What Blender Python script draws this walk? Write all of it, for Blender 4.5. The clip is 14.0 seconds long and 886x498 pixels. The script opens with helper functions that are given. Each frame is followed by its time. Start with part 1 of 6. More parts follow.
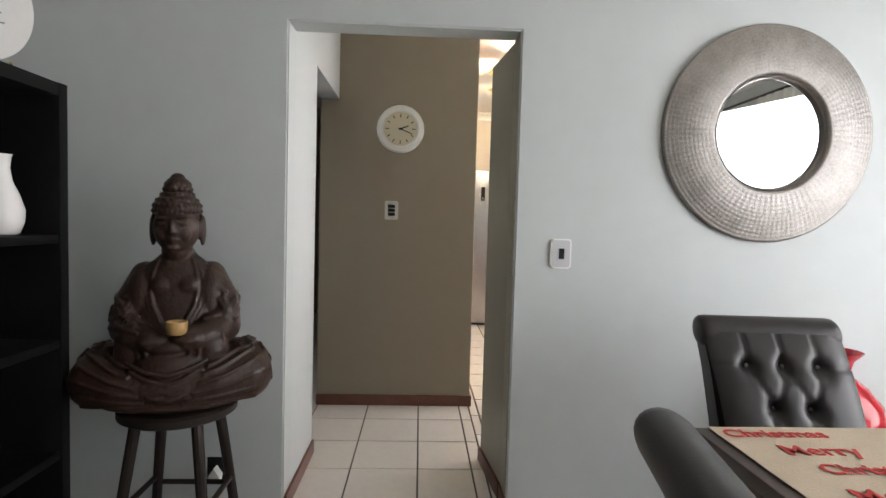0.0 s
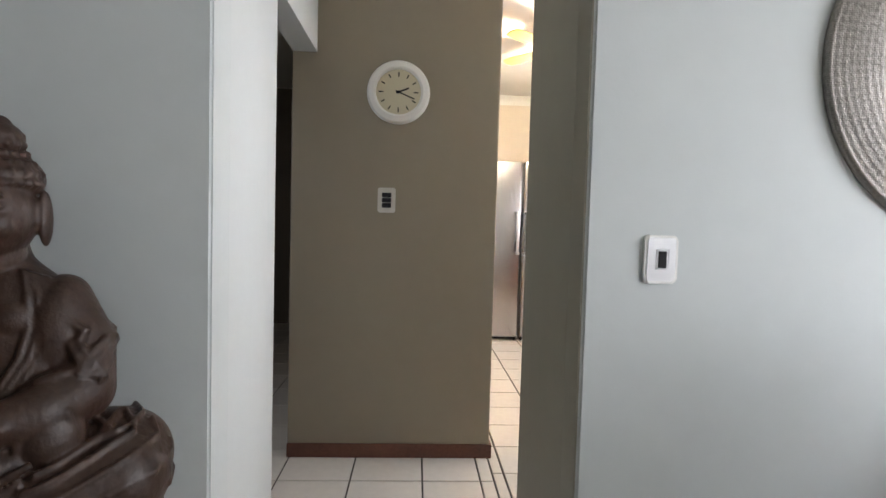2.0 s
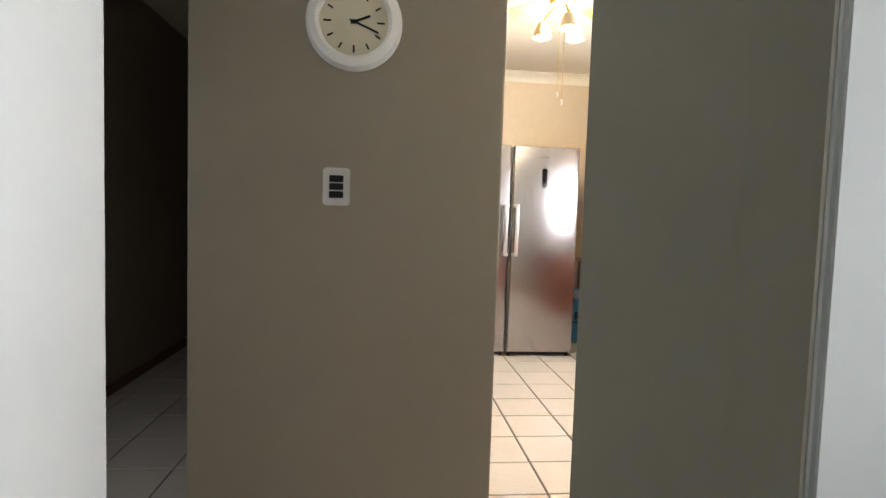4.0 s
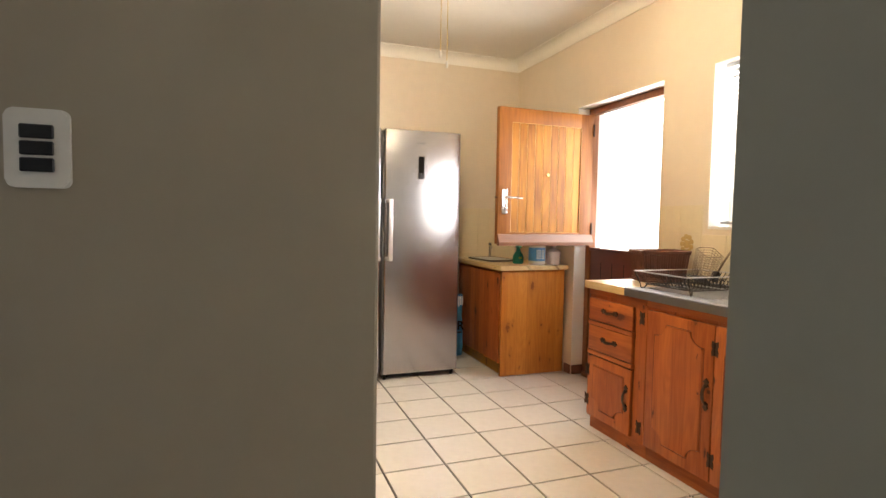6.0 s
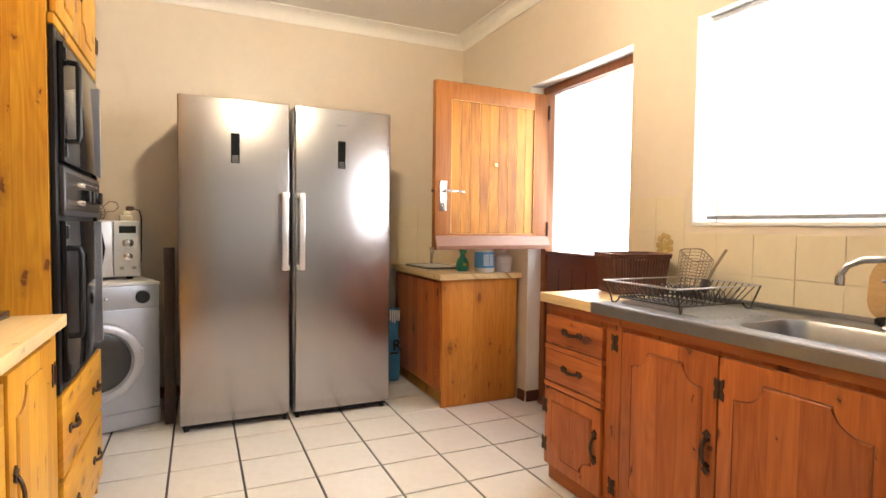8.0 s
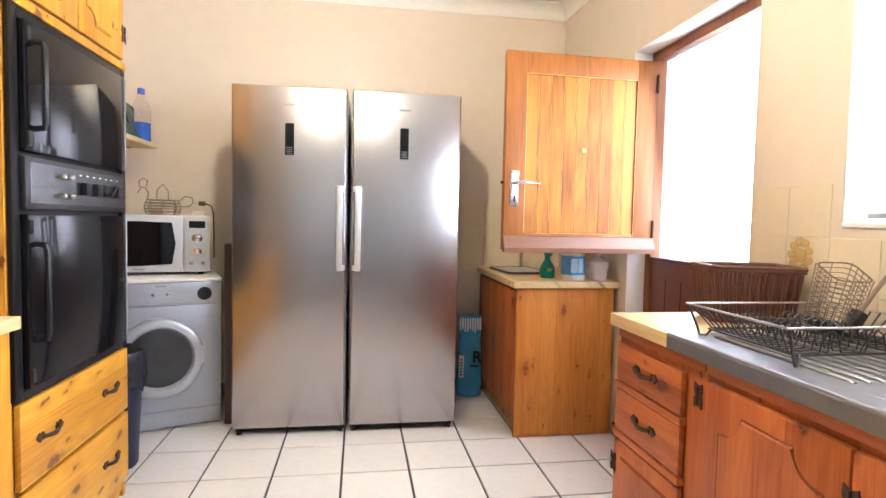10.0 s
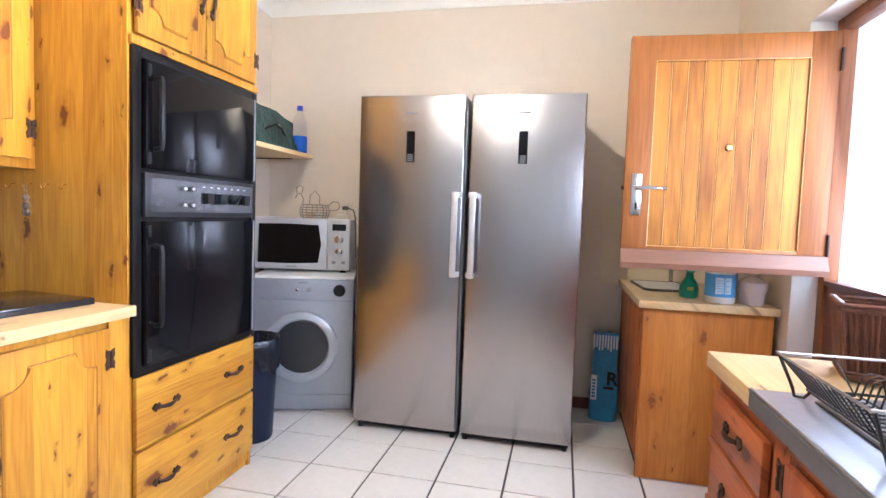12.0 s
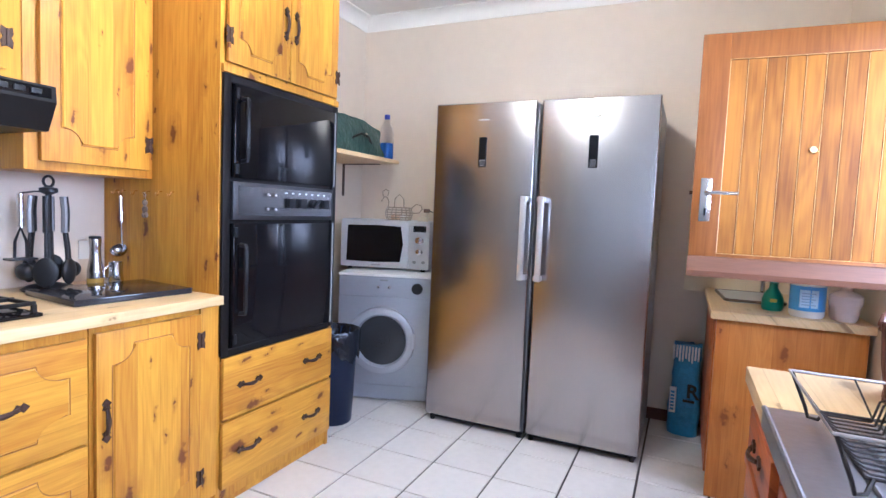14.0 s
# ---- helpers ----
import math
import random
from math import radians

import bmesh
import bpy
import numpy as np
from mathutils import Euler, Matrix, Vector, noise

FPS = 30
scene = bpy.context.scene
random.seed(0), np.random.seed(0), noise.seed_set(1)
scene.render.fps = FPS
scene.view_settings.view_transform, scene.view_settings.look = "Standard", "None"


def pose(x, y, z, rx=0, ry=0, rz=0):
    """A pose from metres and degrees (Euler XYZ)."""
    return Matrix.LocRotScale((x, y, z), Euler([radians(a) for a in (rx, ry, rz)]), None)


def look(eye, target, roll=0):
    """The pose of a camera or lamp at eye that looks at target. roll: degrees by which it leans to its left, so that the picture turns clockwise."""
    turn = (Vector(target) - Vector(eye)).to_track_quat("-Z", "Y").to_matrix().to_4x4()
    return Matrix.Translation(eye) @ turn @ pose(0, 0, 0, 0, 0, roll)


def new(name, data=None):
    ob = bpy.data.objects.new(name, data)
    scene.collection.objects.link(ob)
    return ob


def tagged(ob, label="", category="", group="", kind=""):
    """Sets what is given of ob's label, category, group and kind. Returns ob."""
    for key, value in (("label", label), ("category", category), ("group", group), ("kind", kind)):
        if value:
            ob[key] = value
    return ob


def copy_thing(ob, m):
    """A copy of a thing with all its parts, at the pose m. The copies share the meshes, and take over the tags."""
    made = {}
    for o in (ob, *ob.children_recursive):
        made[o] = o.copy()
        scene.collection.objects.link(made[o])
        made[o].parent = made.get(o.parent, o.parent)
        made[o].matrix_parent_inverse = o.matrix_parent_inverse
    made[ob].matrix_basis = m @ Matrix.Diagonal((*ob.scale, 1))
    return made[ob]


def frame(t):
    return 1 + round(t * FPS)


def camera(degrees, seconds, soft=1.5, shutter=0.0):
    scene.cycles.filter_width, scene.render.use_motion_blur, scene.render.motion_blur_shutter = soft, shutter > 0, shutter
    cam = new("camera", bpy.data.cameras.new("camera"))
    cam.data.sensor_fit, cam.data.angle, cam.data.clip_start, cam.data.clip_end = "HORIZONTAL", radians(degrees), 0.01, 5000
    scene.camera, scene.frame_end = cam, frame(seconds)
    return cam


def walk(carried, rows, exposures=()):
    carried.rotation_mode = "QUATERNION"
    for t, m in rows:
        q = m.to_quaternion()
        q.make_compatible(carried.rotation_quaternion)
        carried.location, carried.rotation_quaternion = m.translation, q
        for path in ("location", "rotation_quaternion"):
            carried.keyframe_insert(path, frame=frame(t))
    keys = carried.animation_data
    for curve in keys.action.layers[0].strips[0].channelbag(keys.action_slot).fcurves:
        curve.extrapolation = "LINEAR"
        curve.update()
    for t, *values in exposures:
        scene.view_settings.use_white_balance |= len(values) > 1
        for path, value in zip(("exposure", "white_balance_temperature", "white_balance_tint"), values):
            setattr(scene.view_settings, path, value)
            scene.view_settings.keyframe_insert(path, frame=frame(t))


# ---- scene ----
cam = camera(79.1, 14.0)
PATH = [
    (0, (-0.099, 0.246, 1.242), (-0.012, 2.242, 1.14), 1.6),
    (0.5, (-0.12, 0.374, 1.233), (-0.021, 2.368, 1.127), 1.8),
    (1, (-0.11, 0.622, 1.218), (-0.028, 2.618, 1.114), 1.7),
    (1.5, (-0.15, 0.839, 1.217), (-0.047, 2.834, 1.117), 1.8),
    (2, (-0.139, 1.112, 1.199), (-0.038, 3.108, 1.104), 1.6),
    (4.3, (-0.113, 2.133, 1.221), (0.127, 4.115, 1.099), 1.6),
    (4.6, (-0.099, 2.274, 1.21), (0.181, 4.251, 1.094), 1.3),
    (5, (-0.078, 2.446, 1.203), (0.3, 4.406, 1.09), 1.3),
    (5.5, (-0.037, 2.619, 1.194), (0.505, 4.541, 1.085), 0.9),
    (6, (0.018, 2.781, 1.207), (0.705, 4.656, 1.095), 1.0),
    (6.5, (0.065, 2.947, 1.205), (0.869, 4.775, 1.095), 0.8),
    (7, (0.159, 3.082, 1.191), (1.033, 4.878, 1.081), 0.7),
    (7.2, (0.196, 3.149, 1.18), (1.092, 4.933, 1.078), 0.7),
    (9.3, (0.834, 3.596, 1.156), (1.367, 5.522, 1.074), 0.9),
    (9.5, (0.856, 3.618, 1.185), (1.333, 5.558, 1.081), 1.0),
    (10, (1.0, 3.677, 1.171), (1.31, 5.65, 1.067), 1.2),
    (10.5, (1.155, 3.754, 1.186), (1.3, 5.746, 1.079), 1.5),
    (11, (1.321, 3.823, 1.216), (1.263, 5.818, 1.102), 1.7),
    (11.5, (1.399, 3.839, 1.214), (1.131, 5.817, 1.097), 1.9),
    (12, (1.453, 3.797, 1.22), (1.022, 5.746, 1.095), 2.0),
    (12.5, (1.535, 3.772, 1.223), (0.984, 5.69, 1.093), 2.2),
    (13, (1.607, 3.784, 1.229), (0.953, 5.669, 1.095), 2.3),
    (13.5, (1.665, 3.79, 1.236), (0.922, 5.641, 1.1), 2.3),
    (14, (1.699, 3.776, 1.248), (0.875, 5.593, 1.107), 2.4),
]
walk(cam, [(t, look(eye, target, roll)) for t, eye, target, roll in PATH],
     [(0.0, 0.0, 6500, 13), (2.0, 0.1, 6300, 13), (4.6, 0.08, 6500, 11), (5.6, -0.15, 6700, 12), (7.0, -0.15, 6800, 14), (9.5, 0.36, 5800, 14), (11.5, 0.27, 5250, 15), (14.0, 0.08, 4700, 17)])

# ---- light ----
world = bpy.data.worlds.new("sky_world")
scene.world = world
world.use_nodes = True
wn = world.node_tree
sky = wn.nodes.new("ShaderNodeTexSky")
sky.sky_type = "NISHITA"
sky.sun_disc = False
sky.sun_elevation = radians(58)
sky.sun_rotation = radians(200)
wn.links.new(sky.outputs[0], wn.nodes["Background"].inputs[0])
wn.nodes["Background"].inputs[1].default_value = 0.12


def lamp(name, kind, energy, color, m, size=0.1, size_y=None):
    d = bpy.data.lights.new(name, kind)
    d.energy, d.color = energy, color
    if kind == "AREA":
        d.shape, d.size, d.size_y = "RECTANGLE", size, size_y or size
    elif kind == "POINT":
        d.shadow_soft_size = size
    elif kind == "SUN":
        d.angle = size
    ob = new(name, d)
    ob.matrix_world = m
    return ob


lamp("sun", "SUN", 3.0, (1.0, 0.95, 0.87), look((0, 0, 10), (1.2, 3.2, 0)), radians(0.6))
# daylight in the kitchen window, the open half of the stable door and the living room window
lamp("window_daylight", "AREA", 66, (0.95, 0.97, 1.0), look((2.56, 4.25, 1.63), (0.0, 4.45, 1.0)), 1.6, 0.85)
lamp("door_daylight", "AREA", 26, (0.95, 0.97, 1.0), look((2.70, 5.88, 1.52), (0.0, 5.0, 0.9)), 0.7, 0.95)
lamp("living_daylight", "AREA", 66, (0.92, 0.96, 1.0), look((3.16, 0.65, 1.42), (0.4, 1.6, 1.0)), 2.3, 1.85)
# weak fill lamp in an added south window that stays unseen
lamp("added_south_daylight", "AREA", 4, (0.92, 0.96, 1.0), look((1.95, -3.16, 1.45), (1.6, 2.4, 1.2)), 2.0, 1.7)
lamp("hall_daylight", "AREA", 4, (0.92, 0.95, 1.0), look((-1.86, 3.3, 1.5), (-1.0, 3.9, 0.2)), 0.9, 1.1)
# the lit bulbs of the ceiling fan
FAN = (0.88, 5.17)
lamp("fan_light", "POINT", 112, (1.0, 0.85, 0.58), pose(FAN[0], FAN[1], 2.45), 0.025)

# ---- materials ----


def mat(name, color, rough=0.5, metal=0.0, var=0.06, scale=6.0, bump=0.0, bump_scale=60.0, spec=0.5, stretch=(1, 1, 1), coat=0.0, island=0.0):
    """A surface with broad and fine variation of its colour, and a fine relief."""
    m = bpy.data.materials.new(name)
    m.use_nodes = True
    nt = m.node_tree
    b = nt.nodes["Principled BSDF"]
    b.inputs["Metallic"].default_value = metal
    b.inputs["Specular IOR Level"].default_value = spec
    b.inputs["Coat Weight"].default_value = coat
    tc = nt.nodes.new("ShaderNodeTexCoord")
    mp = nt.nodes.new("ShaderNodeMapping")
    mp.inputs["Scale"].default_value = stretch
    nt.links.new(tc.outputs["Object"], mp.inputs[0])
    n1 = nt.nodes.new("ShaderNodeTexNoise")
    n1.inputs["Scale"].default_value, n1.inputs["Detail"].default_value = scale, 5
    n2 = nt.nodes.new("ShaderNodeTexNoise")
    n2.inputs["Scale"].default_value, n2.inputs["Detail"].default_value = scale * 9, 3
    for n in (n1, n2):
        nt.links.new(mp.outputs[0], n.inputs["Vector"])
    add = nt.nodes.new("ShaderNodeMath")
    add.operation = "ADD"
    nt.links.new(n1.outputs[0], add.inputs[0])
    nt.links.new(n2.outputs[0], add.inputs[1])
    fac = add.outputs[0]
    if island:
        oi = nt.nodes.new("ShaderNodeObjectInfo")
        mad = nt.nodes.new("ShaderNodeMath")
        mad.operation = "MULTIPLY_ADD"
        mad.inputs[1].default_value = island
        nt.links.new(oi.outputs["Random"], mad.inputs[0])
        nt.links.new(add.outputs[0], mad.inputs[2])
        fac = mad.outputs[0]
    r = nt.nodes.new("ShaderNodeMapRange")
    r.inputs[1].default_value, r.inputs[2].default_value = 0.6, 1.4
    nt.links.new(fac, r.inputs[0])
    mix = nt.nodes.new("ShaderNodeMix")
    mix.data_type = "RGBA"
    mix.inputs[6].default_value = (*[c * (1 - var) for c in color], 1)
    mix.inputs[7].default_value = (*[min(1, c * (1 + var)) for c in color], 1)
    nt.links.new(r.outputs[0], mix.inputs[0])
    nt.links.new(mix.outputs[2], b.inputs["Base Color"])
    rr = nt.nodes.new("ShaderNodeMapRange")
    rr.inputs[3].default_value, rr.inputs[4].default_value = rough * 0.85, min(1, rough * 1.15)
    nt.links.new(n1.outputs[0], rr.inputs[0])
    nt.links.new(rr.outputs[0], b.inputs["Roughness"])
    if bump:
        n3 = nt.nodes.new("ShaderNodeTexNoise")
        n3.inputs["Scale"].default_value, n3.inputs["Detail"].default_value = bump_scale, 4
        nt.links.new(mp.outputs[0], n3.inputs["Vector"])
        bp = nt.nodes.new("ShaderNodeBump")
        bp.inputs["Strength"].default_value, bp.inputs["Distance"].default_value = bump, 0.01
        nt.links.new(n3.outputs[0], bp.inputs["Height"])
        nt.links.new(bp.outputs[0], b.inputs["Normal"])
    return m


def wood(name, light, dark, knot, rough=0.38, along="z", grain=1.0, knots=1.0, coat=0.02, plank=0.085, blotch=0.0):
    """Varnished boards: edge-glued planks of differing tone, arched year rings, fine grain and dark knots."""
    m = bpy.data.materials.new(name)
    m.use_nodes = True
    nt = m.node_tree
    b = nt.nodes["Principled BSDF"]
    b.inputs["Coat Weight"].default_value = coat
    b.inputs["Coat Roughness"].default_value = 0.2
    b.inputs["Specular IOR Level"].default_value = 0.3

    def op(kind, a, c=None, d=None):
        n = nt.nodes.new("ShaderNodeMath")
        n.operation = kind
        for i, v in enumerate((a, c, d)):
            if v is None:
                continue
            if isinstance(v, (int, float)):
                n.inputs[i].default_value = v
            else:
                nt.links.new(v, n.inputs[i])
        return n.outputs[0]

    def ranged(v, a0, a1, b0, b1):
        n = nt.nodes.new("ShaderNodeMapRange")
        for i, x in enumerate((a0, a1, b0, b1)):
            n.inputs[i + 1].default_value = x
        nt.links.new(v, n.inputs[0])
        return n.outputs[0]

    tc = nt.nodes.new("ShaderNodeTexCoord")
    oi = nt.nodes.new("ShaderNodeObjectInfo")
    sx = nt.nodes.new("ShaderNodeSeparateXYZ")
    nt.links.new(tc.outputs["Object"], sx.inputs[0])
    across, down = {"x": ("Z", "X"), "y": ("X", "Y"), "z": ("X", "Z")}[along]
    third = {"x": "Y", "y": "Z", "z": "Y"}[along]
    u = op("MULTIPLY_ADD", oi.outputs["Random"], 7.3, op("ADD", sx.outputs[across], op("MULTIPLY", sx.outputs[third], 0.9)))
    v = op("MULTIPLY_ADD", oi.outputs["Random"], 3.1, sx.outputs[down])
    cell = op("DIVIDE", u, plank)
    wn_ = nt.nodes.new("ShaderNodeTexWhiteNoise")
    wn_.noise_dimensions = "1D"
    nt.links.new(op("FLOOR", cell), wn_.inputs["W"])
    tone = wn_.outputs["Value"]
    seam = ranged(op("ABSOLUTE", op("SUBTRACT", op("FRACT", cell), 0.5)), 0.482, 0.5, 0.0, 1.0)
    v2 = op("MULTIPLY_ADD", tone, 9.0, v)

    def tex(su, sv, scale, detail, distortion=0.0):
        c = nt.nodes.new("ShaderNodeCombineXYZ")
        nt.links.new(op("MULTIPLY", u, su), c.inputs[0])
        nt.links.new(op("MULTIPLY", v2, sv), c.inputs[1])
        n = nt.nodes.new("ShaderNodeTexNoise")
        n.inputs["Scale"].default_value, n.inputs["Detail"].default_value, n.inputs["Distortion"].default_value = scale * grain, detail, distortion
        nt.links.new(c.outputs[0], n.inputs["Vector"])
        return n.outputs[0], c.outputs[0]
    fine, _ = tex(1, 0.035, 150, 3)
    mid, _ = tex(1, 0.07, 34, 4, 0.5)
    broad, _ = tex(1, 0.12, 7, 2, 0.3)
    cloud, _ = tex(1, 0.4, 5, 4)
    rings = op("SINE", op("MULTIPLY", broad, 85.0))
    val = op("MULTIPLY_ADD", op("SUBTRACT", fine, 0.5), 0.9, 0.55)
    val = op("MULTIPLY_ADD", op("SUBTRACT", mid, 0.5), 0.9, val)
    val = op("MULTIPLY_ADD", rings, 0.10, val)
    val = op("MULTIPLY_ADD", op("SUBTRACT", tone, 0.5), 0.55, val)
    if blotch:
        val = op("MULTIPLY_ADD", op("SUBTRACT", cloud, 0.5), blotch, val)
    # knots: elongated cells, some of them empty, of uneven size and outline
    wob, _ = tex(1, 1, 30, 2)
    total = None
    for sc, stretch_, keep, r0 in ((5.5, 0.5, 0.55, 0.12), (12.0, 0.40, 0.72, 0.10)):
        c = nt.nodes.new("ShaderNodeCombineXYZ")
        nt.links.new(op("MULTIPLY_ADD", wob, 0.03, u), c.inputs[0])
        nt.links.new(op("MULTIPLY_ADD", wob, 0.05, op("MULTIPLY", v, stretch_)), c.inputs[1])
        vo_ = nt.nodes.new("ShaderNodeTexVoronoi")
        vo_.voronoi_dimensions = "2D"
        vo_.inputs["Scale"].default_value = sc
        nt.links.new(c.outputs[0], vo_.inputs["Vector"])
        sp_ = nt.nodes.new("ShaderNodeSeparateColor")
        nt.links.new(vo_.outputs["Color"], sp_.inputs[0])
        size = op("MULTIPLY_ADD", sp_.outputs[1], r0, r0 * 0.25)
        rel = op("DIVIDE", vo_.outputs["Distance"], size)
        core = op("ADD", ranged(rel, 0.45, 0.95, 0.85, 0.0), ranged(rel, 0.9, 2.6, 0.30, 0.0))
        core = op("MULTIPLY", core, op("GREATER_THAN", sp_.outputs[0], keep))
        total = core if total is None else op("MAXIMUM", total, core)
    mix = nt.nodes.new("ShaderNodeMix")
    mix.data_type = "RGBA"
    mix.inputs[6].default_value, mix.inputs[7].default_value = (*dark, 1), (*light, 1)
    nt.links.new(op("MAXIMUM", op("MINIMUM", val, 1.0), 0.0), mix.inputs[0])
    mix2 = nt.nodes.new("ShaderNodeMix")
    mix2.data_type = "RGBA"
    mix2.inputs[7].default_value = (*knot, 1)
    nt.links.new(mix.outputs[2], mix2.inputs[6])
    nt.links.new(op("MAXIMUM", op("MULTIPLY", total, knots), op("MULTIPLY", seam, 0.35)), mix2.inputs[0])
    nt.links.new(mix2.outputs[2], b.inputs["Base Color"])
    nt.links.new(ranged(mid, 0.2, 0.8, rough * 0.8, rough * 1.25), b.inputs["Roughness"])
    bp = nt.nodes.new("ShaderNodeBump")
    bp.inputs["Strength"].default_value, bp.inputs["Distance"].default_value = 0.12, 0.004
    nt.links.new(op("SUBTRACT", fine, seam), bp.inputs["Height"])
    nt.links.new(bp.outputs[0], b.inputs["Normal"])
    return m


def glowing(name, color, strength):
    m = bpy.data.materials.new(name)
    m.use_nodes = True
    b = m.node_tree.nodes["Principled BSDF"]
    b.inputs["Base Color"].default_value = (*color, 1)
    b.inputs["Emission Color"].default_value = (*color, 1)
    b.inputs["Emission Strength"].default_value = strength
    return m


def glassy(name, color=(1, 1, 1), rough=0.02, ior=1.45):
    m = bpy.data.materials.new(name)
    m.use_nodes = True
    b = m.node_tree.nodes["Principled BSDF"]
    b.inputs["Base Color"].default_value = (*color, 1)
    b.inputs["Transmission Weight"].default_value = 1.0
    b.inputs["Roughness"].default_value, b.inputs["IOR"].default_value = rough, ior
    return m


LIVING_PAINT = mat("pale_blue_grey_paint", (0.52, 0.55, 0.545), 0.55, 0, 0.03, 1.2, 0.04, 60)
CLOCK_PAINT = mat("taupe_paint", (0.290, 0.248, 0.187), 0.5, 0, 0.03, 1.5, 0.03, 60)
KITCHEN_PAINT = mat("cream_paint", (0.68, 0.58, 0.46), 0.5, 0, 0.03, 1.5, 0.04, 60)
WHITE_PAINT = mat("white_paint", (0.80, 0.79, 0.76), 0.5, 0, 0.02, 2, 0.08, 60)
CEILING_PAINT = mat("ceiling_paint", (0.80, 0.77, 0.70), 0.7, 0, 0.02, 2, 0.08, 40)
GROUT = mat("grout", (0.055, 0.045, 0.04), 0.9, 0, 0.2, 10)
TILE = mat("glazed_floor_tile", (0.69, 0.65, 0.60), 0.22, 0, 0.05, 3.0, 0.03, 20, 0.5, island=0.25)
SKIRTING = mat("red_brown_stained_wood", (0.13, 0.048, 0.030), 0.35, 0, 0.25, 8, 0.1, 40)
WALL_TILE = mat("cream_glazed_wall_tile", (0.72, 0.62, 0.44), 0.22, 0, 0.03, 4, 0.02, 20, island=0.15)
PINE = wood("honey_varnished_pine", (0.63, 0.325, 0.030), (0.38, 0.148, 0.012), (0.15, 0.045, 0.013))
PINE_H = wood("honey_varnished_pine_lying", (0.63, 0.325, 0.030), (0.38, 0.148, 0.012), (0.15, 0.045, 0.013), along="x")
RED_PINE = wood("reddish_varnished_pine", (0.47, 0.140, 0.036), (0.255, 0.058, 0.015), (0.085, 0.022, 0.011))
RED_PINE_H = wood("reddish_varnished_pine_lying", (0.47, 0.140, 0.036), (0.255, 0.058, 0.015), (0.085, 0.022, 0.011), along="x")
DOOR_WOOD = wood("stained_meranti_boards", (0.44, 0.185, 0.021), (0.18, 0.058, 0.010), (0.12, 0.04, 0.02), 0.5, knots=0.0, grain=0.8, plank=0.5, blotch=2.4)
DOOR_FRAME_WOOD = wood("stained_meranti_frame", (0.32, 0.118, 0.021), (0.155, 0.048, 0.010), (0.12, 0.04, 0.02), 0.5, knots=0.0, grain=0.8, plank=0.6, blotch=1.2)
JAMB_WOOD = wood("dark_stained_jamb", (0.26, 0.100, 0.036), (0.13, 0.045, 0.018), (0.06, 0.02, 0.01), 0.5, knots=0.0, plank=0.6)
DEEP_PINE = wood("deep_varnished_pine", (0.60, 0.245, 0.046), (0.42, 0.138, 0.022), (0.16, 0.045, 0.014), knots=0.7)
WORKTOP_WOOD = wood("pale_pine_worktop", (0.74, 0.56, 0.30), (0.60, 0.41, 0.19), (0.16, 0.08, 0.03), 0.35, along="y", knots=0.6)
STEEL = mat("brushed_stainless_steel", (0.41, 0.39, 0.395), 0.23, 1.0, 0.05, 2.0, stretch=(60, 1, 1))
SINK_STEEL = mat("worn_sink_steel", (0.27, 0.27, 0.28), 0.42, 1.0, 0.08, 8, 0.05, 50)
CHROME = mat("chrome", (0.62, 0.61, 0.61), 0.2, 1.0, 0.03, 5)
DARK_METAL = mat("blackened_iron", (0.055, 0.028, 0.018), 0.5, 0.2, 0.35, 30, 0.2, 120, spec=0.3)
BLACK_PLASTIC = mat("black_plastic", (0.012, 0.012, 0.013), 0.38, 0, 0.15, 12, spec=0.25)
BLACK_GLASS = mat("black_glass", (0.005, 0.005, 0.006), 0.05, 0, 0.1, 6, spec=0.3)
BLACK_ENAMEL = mat("black_enamel", (0.008, 0.007, 0.007), 0.4, 0, 0.1, 10, spec=0.2)
WHITE_PLASTIC = mat("white_plastic", (0.78, 0.77, 0.74), 0.35, 0, 0.02, 8)
SILVER_PLASTIC = mat("silver_plastic", (0.55, 0.56, 0.57), 0.35, 0.4, 0.03, 8)
MID_GREY = mat("grey_plastic", (0.24, 0.24, 0.25), 0.4, 0, 0.05, 8)

# ---- building blocks ----


def box(bm, x0, x1, y0, y1, z0, z1, bevel=0.0, seg=2):
    vs = [bm.verts.new((x, y, z)) for x in (x0, x1) for y in (y0, y1) for z in (z0, z1)]
    fs = [bm.faces.new([vs[i] for i in q]) for q in ((0, 1, 3, 2), (4, 6, 7, 5), (0, 4, 5, 1), (2, 3, 7, 6), (0, 2, 6, 4), (1, 5, 7, 3))]
    if bevel:
        es = list({e for f in fs for e in f.edges})
        bmesh.ops.bevel(bm, geom=es, offset=bevel, segments=seg, affect="EDGES", profile=0.6)
    return bm


def made(*boxes, bevel=0.0, seg=2):
    bm = bmesh.new()
    for b in boxes:
        box(bm, *b, bevel=bevel, seg=seg)
    return bm


def lathe(profile, n=32, cap=True, bm=None, at=(0, 0, 0)):
    """A turned shape: (radius, height) pairs swept round z."""
    bm = bm or bmesh.new()
    rings = [[bm.verts.new((at[0] + r * math.cos(2 * math.pi * i / n), at[1] + r * math.sin(2 * math.pi * i / n), at[2] + z)) for i in range(n)] for r, z in profile]
    for a, b in zip(rings, rings[1:]):
        for i in range(n):
            bm.faces.new((a[i], a[(i + 1) % n], b[(i + 1) % n], b[i]))
    if cap:
        bm.faces.new(list(reversed(rings[0])))
        bm.faces.new(rings[-1])
    return bm


